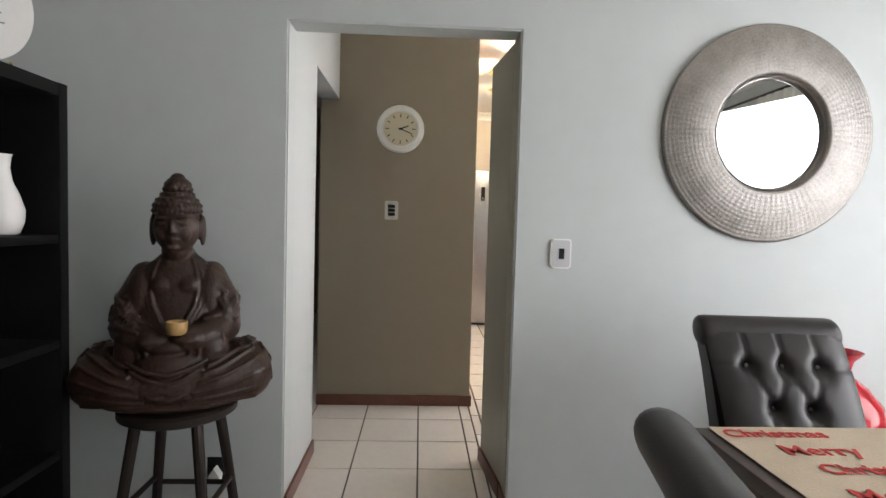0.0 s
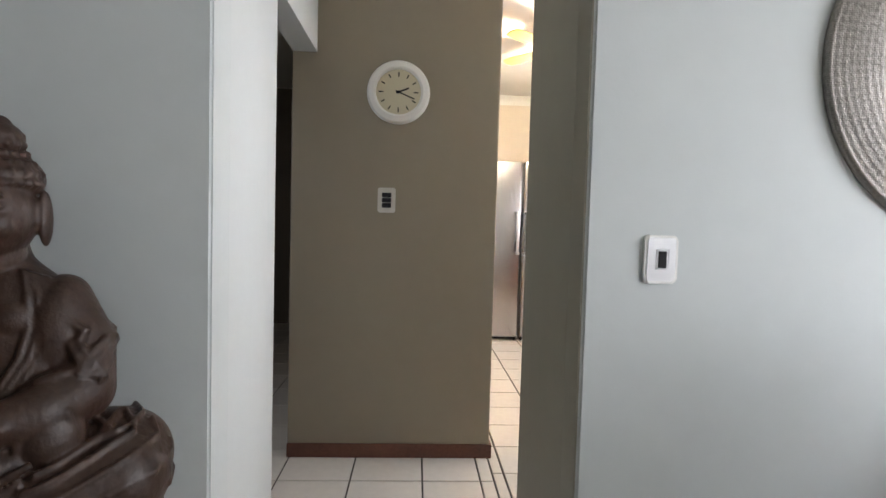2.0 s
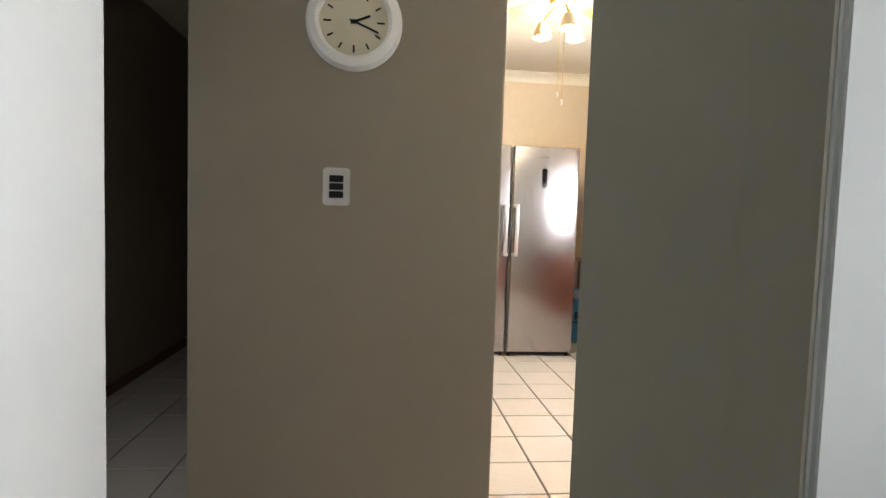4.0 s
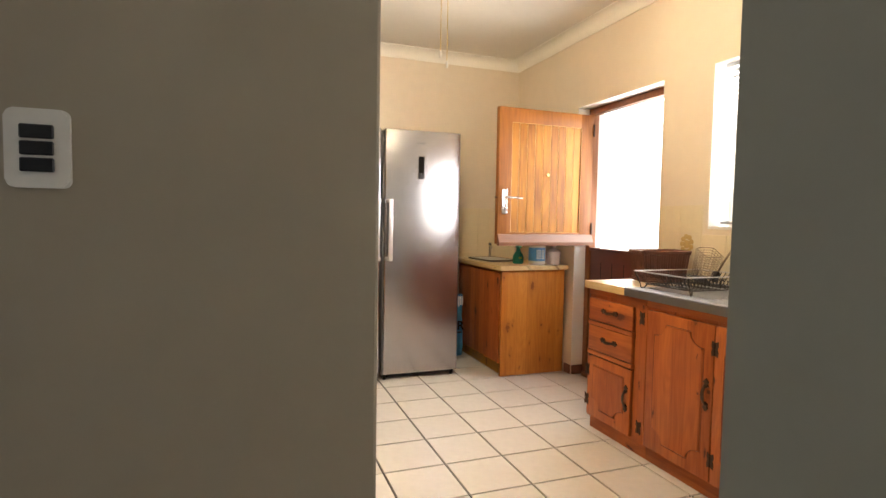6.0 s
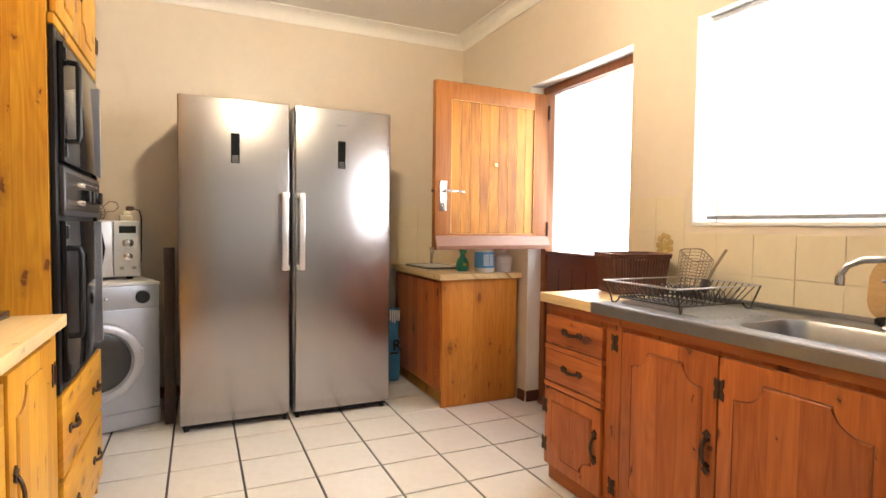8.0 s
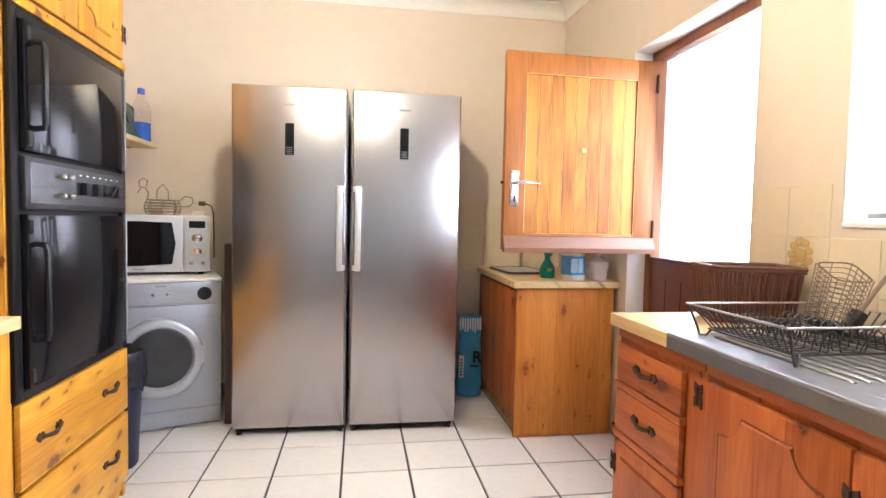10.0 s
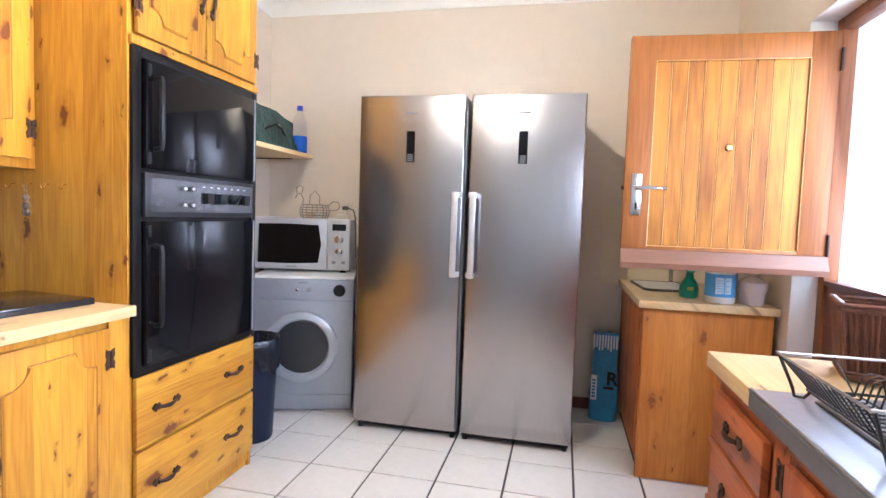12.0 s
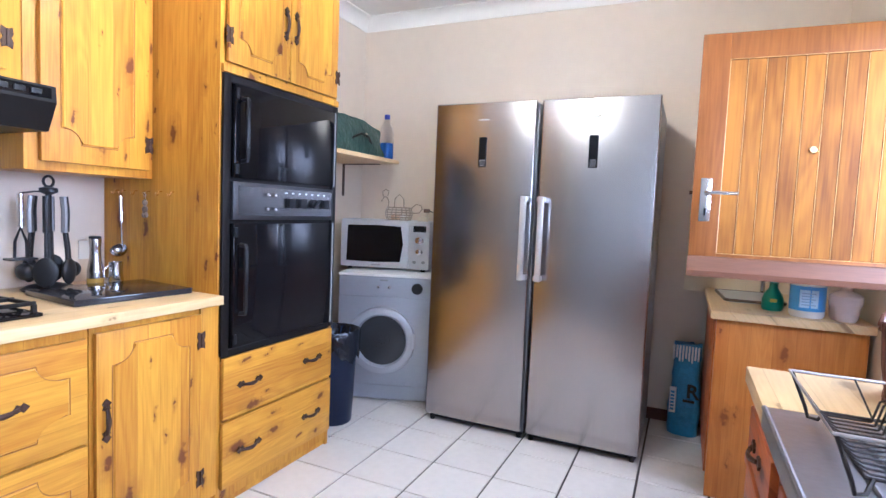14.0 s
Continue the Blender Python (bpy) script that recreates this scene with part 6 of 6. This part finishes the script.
st = solid("buddha_statue", sb, STATUE, "dark brown seated statue standing on the stool", "statue", BS @ pose(0.004, -0.01, 0.560, 0, -0.8, 12) @ Matrix.Diagonal((0.93, 0.98, 1.035, 1)), smooth=None)
rm = st.modifiers.new("fuse", "REMESH")
rm.mode, rm.voxel_size, rm.use_smooth_shade = "VOXEL", 0.0036, True
sm = st.modifiers.new("soften", "SMOOTH")
sm.factor, sm.iterations = 0.5, 4
solid("candle_bowl", lathe([(0.026, 0), (0.032, 0.004), (0.036, 0.042), (0.034, 0.044), (0.029, 0.040), (0.026, 0.012)], 28), mat("ochre_glazed_clay", (0.42, 0.26, 0.10), 0.35, 0, 0.15, 20), "small ochre clay candle bowl in the statue's lap", "bowl", BS @ pose(0.058, -0.154, 0.560 + 0.279), smooth=60)
ws2 = thing("wall_socket", "black and white wall socket behind the stool", "socket", pose(-0.915, 2.4655, 0.185))
part("plate", made((-0.04, 0.04, -0.008, -0.0005, -0.055, 0.055), bevel=0.003), BLACK_PLASTIC, ws2)
part("plug", prism([(-0.02, -0.04), (0.02, -0.04), (0.024, -0.01), (0.0, 0.025), (-0.02, -0.005)], -0.04), WHITE_PLASTIC, ws2, "white plug", m=pose(0.0, -0.008, 0))

# round mirror in a hammered metal frame
HAMMER = mat("hammered_silver", (0.28, 0.26, 0.243), 0.48, 0.95, 0.3, 14)
nt = HAMMER.node_tree
tc = nt.nodes.new("ShaderNodeTexCoord")
vo = nt.nodes.new("ShaderNodeTexVoronoi")
vo.feature, vo.inputs["Scale"].default_value, vo.inputs["Randomness"].default_value = "F1", 190, 0.5
bp = nt.nodes.new("ShaderNodeBump")
bp.inputs["Strength"].default_value, bp.inputs["Distance"].default_value = 0.45, 0.002
nt.links.new(tc.outputs["Object"], vo.inputs["Vector"])
nt.links.new(vo.outputs["Distance"], bp.inputs["Height"])
nt.links.new(bp.outputs[0], nt.nodes["Principled BSDF"].inputs["Normal"])
mi = thing("wall_mirror", "round mirror in a broad hammered silver frame", "mirror", pose(1.345, 2.4655, 1.645, 90))
mf = bmesh.new()
around, steps = 480, 46
prof = [(0.452, 0.0), (0.453, 0.014), (0.446, 0.022)]
for k in range(steps + 1):
    f = k / steps
    prof.append((0.442 - 0.190 * f, 0.022 + 0.026 * math.sin(math.pi * 0.5 * min(1, f * 1.25))))
prof += [(0.244, 0.044), (0.238, 0.034), (0.236, 0.014)]
rings = []
for r, z in prof:
    ring = []
    for i in range(around):
        a = 2 * math.pi * i / around
        lift = 0.0
        if 0.255 < r < 0.440:
            # pressed lattice: large lozenges near the glass, finer scales outside
            n_ = 40 if r < 0.345 else 60
            p = math.sin(n_ * a + r * 190) * math.sin(n_ * a - r * 190)
            lift = 0.0009 * max(-0.6, min(0.6, p * 1.6))
        ring.append(mf.verts.new((r * math.cos(a), r * math.sin(a), z + lift)))
    rings.append(ring)
for a, b in zip(rings, rings[1:]):
    for i in range(around):
        mf.faces.new((a[i], a[(i + 1) % around], b[(i + 1) % around], b[i]))
part("frame", mf, HAMMER, mi, "broad pressed silver frame", smooth=50)
part("inner_rim", lathe([(0.226, 0.018), (0.229, 0.030), (0.236, 0.036), (0.240, 0.030)], 96, False), mat("dark_rim", (0.22, 0.20, 0.19), 0.3, 0.9), mi)
part("mirror_glass", lathe([(0.236, 0.010), (0.236, 0.014)], 96), mat("mirror_silver", (0.92, 0.93, 0.93), 0.015, 1.0, 0.0, 2), mi, "clear mirror glass", smooth=20)

# dining chairs with buttoned backs
LEATHER = mat("black_leather", (0.016, 0.013, 0.013), 0.40, 0, 0.15, 14, 0.05, 220, spec=0.4)
BUTTONS = [(-0.125, 0.80), (0.0, 0.80), (0.125, 0.80), (-0.065, 0.68), (0.065, 0.68), (-0.125, 0.56), (0.0, 0.56), (0.125, 0.56)]


def top_roll():
    """The rolled top of the back, with soft rounded ends."""
    bm = bmesh.new()
    n, ends = 24, [(-0.250, 0.030), (-0.246, 0.044), (-0.236, 0.051), (-0.215, 0.053), (0.215, 0.053), (0.236, 0.051), (0.246, 0.044), (0.250, 0.030)]
    rings = [[bm.verts.new((x, 0.122 + r * math.cos(2 * math.pi * k / n), 0.893 + r * math.sin(2 * math.pi * k / n))) for k in range(n)] for x, r in ends]
    for a, b in zip(rings, rings[1:]):
        for k in range(n):
            bm.faces.new((a[k], a[(k + 1) % n], b[(k + 1) % n], b[k]))
    bm.faces.new(rings[0])
    bm.faces.new(rings[-1])
    return bm


def dining_chair(label, m):
    c = thing("dining_chair", label, "chair", m, "chairs round the table")
    nx, nz = 44, 48
    bm = bmesh.new()
    rows = []
    for j in range(nz + 1):
        z = 0.46 + 0.44 * j / nz
        row = []
        for i in range(nx + 1):
            x = -0.245 + 0.49 * i / nx
            edge = max(0.0, 1 - (abs(x) / 0.245) ** 6)
            d = 0.028 * edge
            for bx_, bz_ in BUTTONS:
                q = math.hypot(x - bx_, z - bz_)
                d -= 0.030 * math.exp(-(q / 0.030) ** 2)
            # creases run from button to button
            for (ax, az), (cx, cz) in CREASES:
                t = max(0, min(1, ((x - ax) * (cx - ax) + (z - az) * (cz - az)) / ((cx - ax) ** 2 + (cz - az) ** 2)))
                q = math.hypot(x - ax - t * (cx - ax), z - az - t * (cz - az))
                d -= 0.008 * math.exp(-(q / 0.007) ** 2)
            row.append(bm.verts.new((x * (0.93 + 0.07 * j / nz), -d + 0.112 * (j / nz) ** 2 - 0.02, z)))
        rows.append(row)
    for a, b in zip(rows, rows[1:]):
        for i in range(nx):
            bm.faces.new((a[i], a[i + 1], b[i + 1], b[i]))
    part("backrest", bm, LEATHER, c, "buttoned black leather back", smooth=70)
    sh = bmesh.new()
    for a, b in ((0.0, 1.0),):
        prism([(-0.02, 0.44), (0.0, 0.62), (0.035, 0.78), (0.08, 0.90), (0.14, 0.90), (0.10, 0.78), (0.07, 0.62), (0.06, 0.44)], 0.478, sh, axis="x")
    part("back_shell", sh, LEATHER, c, m=pose(-0.239, 0.028, 0))
    part("top_roll", top_roll(), LEATHER, c, "rolled leather top", smooth=70)
    part("seat", made((-0.24, 0.24, -0.46, 0.02, 0.40, 0.49), bevel=0.03, seg=4), LEATHER, c)
    for x in (-0.2, 0.2):
        for y in (-0.42, 0.02):
            part("leg", tube([(x, y, 0.40), (x * 1.05, y * 1.05, 0.0)], 0.022, 8, r_end=0.015), STOOL, c)
    for bx_, bz_ in BUTTONS:
        j = (bz_ - 0.46) / 0.44
        part("button", lathe([(0.008, 0), (0.007, 0.003), (0.003, 0.004)], 12), LEATHER, c, m=pose(bx_ * (0.93 + 0.07 * j), 0.010 + 0.10 * j * j - 0.02, bz_, 90))
    # the whole back rakes away from the seat
    rake = Matrix(((1, 0, 0, 0), (0, 1, 0.24, -0.24 * 0.46), (0, 0, 1, 0), (0, 0, 0, 1)))
    for ob in c.children:
        if ob.name.split(".")[0] in ("backrest", "back_shell", "top_roll"):
            ob.data.transform(rake @ ob.matrix_basis)
            ob.matrix_basis = Matrix()
        elif ob.name.split(".")[0] == "button":
            ob.matrix_basis = rake @ ob.matrix_basis
    return c


CREASES = []
for (a, b) in ((0, 3), (1, 3), (1, 4), (2, 4), (3, 5), (3, 6), (4, 6), (4, 7)):
    CREASES.append((BUTTONS[a], BUTTONS[b]))
for a in (0, 1, 2):
    CREASES.append((BUTTONS[a], (BUTTONS[a][0], 0.92)))
CREASES += [(BUTTONS[0], (-0.25, 0.80)), (BUTTONS[2], (0.25, 0.80)), (BUTTONS[5], (-0.25, 0.56)), (BUTTONS[7], (0.25, 0.56))]
first = dining_chair("black leather dining chair with a buttoned back facing the table", pose(1.085, 1.80, 0, 0, 0, -3) @ Matrix.Diagonal((0.94, 1, 1, 1)))
other = copy_thing(first, pose(0.502, 0.847, 0, 0, 0, 80))
tagged(other, "black leather dining chair with a rolled top at the table's end")

# dining table with a printed runner
dt = thing("dining_table", "dark stained wooden dining table with a printed cloth", "table")
TABLE = mat("dark_table_wood", (0.05, 0.032, 0.025), 0.35, 0, 0.25, 6, stretch=(0.3, 4, 4))
part("tabletop", made((0.605, 2.35, 0.35, 1.555, 0.705, 0.738), bevel=0.004), TABLE, dt)
for x in (0.73, 2.27):
    for y in (0.43, 1.43):
        part("leg", made((x - 0.035, x + 0.035, y - 0.035, y + 0.035, 0, 0.705), bevel=0.004), TABLE, dt)
CLOTH = mat("beige_linen_cloth", (0.56, 0.46, 0.34), 0.85, 0, 0.06, 12, 0.3, 220)
cl = bmesh.new()
nx, ny = 40, 30
vv = [[cl.verts.new((0.640 + 1.67 * i / nx, 0.40 + 1.150 * j / ny, 0.7395 + 0.0022 * (1 + noise.noise(Vector((i * 0.35, j * 0.3, 2)))))) for i in range(nx + 1)] for j in range(ny + 1)]
for j in range(ny):
    for i in range(nx):
        cl.faces.new((vv[j][i], vv[j][i + 1], vv[j + 1][i + 1], vv[j + 1][i]))
geo = bmesh.ops.extrude_face_region(cl, geom=cl.faces[:])
for v in geo["geom"]:
    if isinstance(v, bmesh.types.BMVert):
        v.co.z += 0.0012
tc_ = thing("table_cloth", "beige cloth printed with red festive words on the table", "tablecloth")
part("cloth", cl, CLOTH, tc_, smooth=60)
REDINK = mat("red_print", (0.52, 0.035, 0.03), 0.7, 0, 0.1, 30)
for text, x, y, s in (("Christmas", 0.70, 1.435, 0.062), ("Merry", 0.78, 1.335, 0.072), ("Christmas", 0.80, 1.245, 0.062), ("Christmas", 1.12, 1.435, 0.062), ("Merry", 1.12, 1.335, 0.072), ("Merry", 0.78, 1.13, 0.072)):
    lettering(text, s, REDINK, pose(x - 0.045, y + 0.047, 0.7452), "printed_word", tc_, 0.0004, 0.0012)

# red floor vase behind the chair
rv = lathe([(0.09, 0), (0.11, 0.01), (0.13, 0.12), (0.165, 0.38), (0.175, 0.50), (0.16, 0.585), (0.11, 0.645), (0.065, 0.68), (0.052, 0.71), (0.062, 0.745), (0.088, 0.775), (0.092, 0.78), (0.08, 0.772), (0.05, 0.735), (0.045, 0.70)], 48)
solid("red_vase", rv, mat("red_glazed_ceramic", (0.48, 0.012, 0.022), 0.12, 0, 0.05, 6), "glossy red ceramic floor vase behind the chair", "vase", pose(1.545, 2.265, 0), smooth=60)

# living room window and its curtains
lw = tagged(new("window_2"), "wide unseen white framed window added for light behind the camera", "window", kind="structure")
for nm, b in (("window_frame", (3.23, 3.27, LW0, LW0 + 0.05, LWB, LWT)), ("window_frame", (3.23, 3.27, LW1 - 0.05, LW1, LWB, LWT)), ("window_frame", (3.23, 3.27, LW0 + 0.05, LW1 - 0.05, LWT - 0.05, LWT)), ("window_frame", (3.23, 3.27, LW0 + 0.05, LW1 - 0.05, LWB, LWB + 0.05))):
    part(nm, made(b, bevel=0.003), WHITE_PAINT, lw)
pn = part("pane", made((3.248, 3.252, LW0 + 0.05, LW1 - 0.05, LWB + 0.05, LWT - 0.05)), GLASS, lw)
pn.visible_shadow = False
# added south window, unseen, that holds the living room's fill lamp
w3 = tagged(new("window_3"), "unseen white framed window added for light behind the camera", "window", kind="structure")
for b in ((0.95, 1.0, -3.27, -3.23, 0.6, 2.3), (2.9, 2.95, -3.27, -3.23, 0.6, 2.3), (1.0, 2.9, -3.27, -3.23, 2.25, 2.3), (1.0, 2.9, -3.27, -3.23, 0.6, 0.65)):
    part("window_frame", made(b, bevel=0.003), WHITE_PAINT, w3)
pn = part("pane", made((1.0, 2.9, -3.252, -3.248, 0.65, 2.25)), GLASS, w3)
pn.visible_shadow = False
w4 = tagged(new("window_4"), "hall window with white frame", "window", kind="structure")
for b in ((-1.97, -1.93, 2.85, 2.9, 0.95, 2.05), (-1.97, -1.93, 3.7, 3.75, 0.95, 2.05), (-1.97, -1.93, 2.9, 3.7, 2.0, 2.05), (-1.97, -1.93, 2.9, 3.7, 0.95, 1.0)):
    part("window_frame", made(b, bevel=0.003), WHITE_PAINT, w4)
pn = part("pane", made((-1.952, -1.948, 2.9, 3.7, 1.0, 2.0)), GLASS, w4)
pn.visible_shadow = False
CURTAIN = mat("white_curtain_cloth", (0.74, 0.73, 0.70), 0.9, 0, 0.04, 10, 0.2, 120)
cn = CURTAIN.node_tree
thin = cn.nodes.new("ShaderNodeBsdfTranslucent")
thin.inputs[0].default_value = (0.8, 0.79, 0.76, 1)
blend = cn.nodes.new("ShaderNodeMixShader")
blend.inputs[0].default_value = 0.10
cn.links.new(cn.nodes["Principled BSDF"].outputs[0], blend.inputs[1])
cn.links.new(thin.outputs[0], blend.inputs[2])
cn.links.new(blend.outputs[0], cn.nodes["Material Output"].inputs[0])
for y0, y1 in ((-0.45, 0.40), (-2.2, -1.8)):
    cu = bmesh.new()
    n = 60
    a = [cu.verts.new((3.10 + 0.035 * math.sin(i * 0.75), y0 + (y1 - y0) * i / n, 0.05)) for i in range(n + 1)]
    b = [cu.verts.new((3.10 + 0.025 * math.sin(i * 0.75 + 0.3), y0 + (y1 - y0) * i / n, 2.50)) for i in range(n + 1)]
    for i in range(n):
        cu.faces.new((a[i], a[i + 1], b[i + 1], b[i]))
    geo = bmesh.ops.extrude_face_region(cu, geom=cu.faces[:])
    for v in geo["geom"]:
        if isinstance(v, bmesh.types.BMVert):
            v.co.x += 0.003
    solid("curtain", cu, CURTAIN, "white pleated curtain hanging beside the window", "curtain", group="living room curtains", smooth=60)
rod = thing("curtain_rod", "dark curtain rod above the living room window", "curtain rod")
part("pole", tube([(3.10, -2.25, 2.515), (3.10, 2.05, 2.515)], 0.012, 10), DARK_METAL, rod)
for y in (-2.1, 1.95):
    part("bracket", tube([(3.10, y, 2.515), (3.199, y, 2.515)], 0.008, 8), DARK_METAL, rod)

# ---- tiles ----
tile_meshes = {}


def tile_mesh(w, d, t, gap, material, axis):
    key = (round(w, 3), round(d, 3), t, axis, material.name)
    if key not in tile_meshes:
        if axis == "z":
            bm = made((gap / 2, w - gap / 2, gap / 2, d - gap / 2, -0.012, 0), bevel=0.0015, seg=1)
        elif axis == "x":
            bm = made((-t, 0.004, gap / 2, w - gap / 2, gap / 2, d - gap / 2), bevel=0.001, seg=1)
        else:
            bm = made((gap / 2, w - gap / 2, -t, 0.004, gap / 2, d - gap / 2), bevel=0.001, seg=1)
        tile_meshes[key] = mesh_of("tile", bm, material)
    return tile_meshes[key]


def tile_field(parent, u0, u1, v0, v1, ou, ov, su, sv, place, t, gap, material, axis, skip=None):
    """Tiles of su x sv on a grid through (ou, ov), cut at the field's edges."""
    for i in range(math.floor((u0 - ou) / su), math.ceil((u1 - ou) / su)):
        for j in range(math.floor((v0 - ov) / sv), math.ceil((v1 - ov) / sv)):
            a0, a1 = max(u0, ou + i * su), min(u1, ou + (i + 1) * su)
            b0, b1 = max(v0, ov + j * sv), min(v1, ov + (j + 1) * sv)
            if a1 - a0 < 0.02 or b1 - b0 < 0.02 or (skip and skip((a0 + a1) / 2, (b0 + b1) / 2)):
                continue
            ob = new("tile", tile_mesh(a1 - a0, b1 - b0, t, gap, material, axis))
            ob.parent = parent
            ob.matrix_basis = pose(*place(a0, b0))


floor_ob = bpy.data.objects["floor"]
flat = lambda u, v: (u, v, 0.0)
S, SY, OY = 0.3115, 0.3125, 6.447
tile_field(floor_ob, -1.88, 0.19, 2.53, 7.34, -0.082, 2.879, 0.3355, 0.3375, flat, 0, 0.008, TILE, "z", lambda u, v: u > -0.76 and v > 3.9)
BREAK = OY - 8 * SY
tile_field(floor_ob, 0.19, 0.255, 2.53, BREAK, 0.19, 2.879, 0.065, 0.3375, flat, 0, 0.008, TILE, "z")
tile_field(floor_ob, 0.255, RX + 0.22, 2.53, BREAK, 0.935 - 2 * S, OY, S, SY, flat, 0, 0.0105, TILE, "z")
tile_field(floor_ob, LX, RX + 0.22, BREAK, 7.35, 0.935 - 2 * S, OY, S, SY, flat, 0, 0.0105, TILE, "z", lambda u, v: (u < -0.1 and v < 5.9) or (u < 0.02 and v < 4.0))
tile_field(floor_ob, -1.7, 2.2, -0.2, 2.53, -0.082, 2.879, 0.3355, 0.3375, flat, 0, 0.008, TILE, "z")
# the rest of the living room floor, out of sight behind the camera
rest = made((-3.2, -1.7, -3.2, 2.53, -0.012, -0.0005), (2.2, 3.2, -3.2, 2.53, -0.012, -0.0005), (-1.7, 2.2, -3.2, -0.2, -0.012, -0.0005))
tagged(part("screed", rest, TILE, floor_ob, smooth=None))

# cream wall tiles round the sink and behind the small cabinet
east = bpy.data.objects["wall_kitchen_east"]
tile_field(east, 3.0, D0 - 0.004, 0.86, 1.31, 5.44 - 0.165 * 20, 0.98, 0.165, 0.165, lambda u, v: (RX, u, v), 0.003, 0.0016, WALL_TILE, "x", lambda u, v: W0 < u < W1 and v > WB + 0.01)
north = bpy.data.objects["wall_kitchen_north"]
tile_field(north, 1.70, RX - 0.002, 0.83, 1.31, 1.70, 0.98, 0.165, 0.165, lambda u, v: (u, BY, v), 0.003, 0.0016, WALL_TILE, "y")
# flower motif on one tile
fm = mat("ochre_flower_print", (0.52, 0.36, 0.13), 0.3, 0, 0.25, 40)
for k in range(9):
    a = 2 * math.pi * k / 9
    part("petal", lathe([(0.0145, -0.0065), (0.0145, 0.0)], 10), fm, east, m=pose(RX - 0.0005, 5.215 + 0.036 * math.cos(a), 1.085 + 0.045 * math.sin(a), 0, 90))
part("petal", lathe([(0.024, -0.0070), (0.024, 0.0)], 14), fm, east, m=pose(RX - 0.0005, 5.215, 1.085, 0, 90))
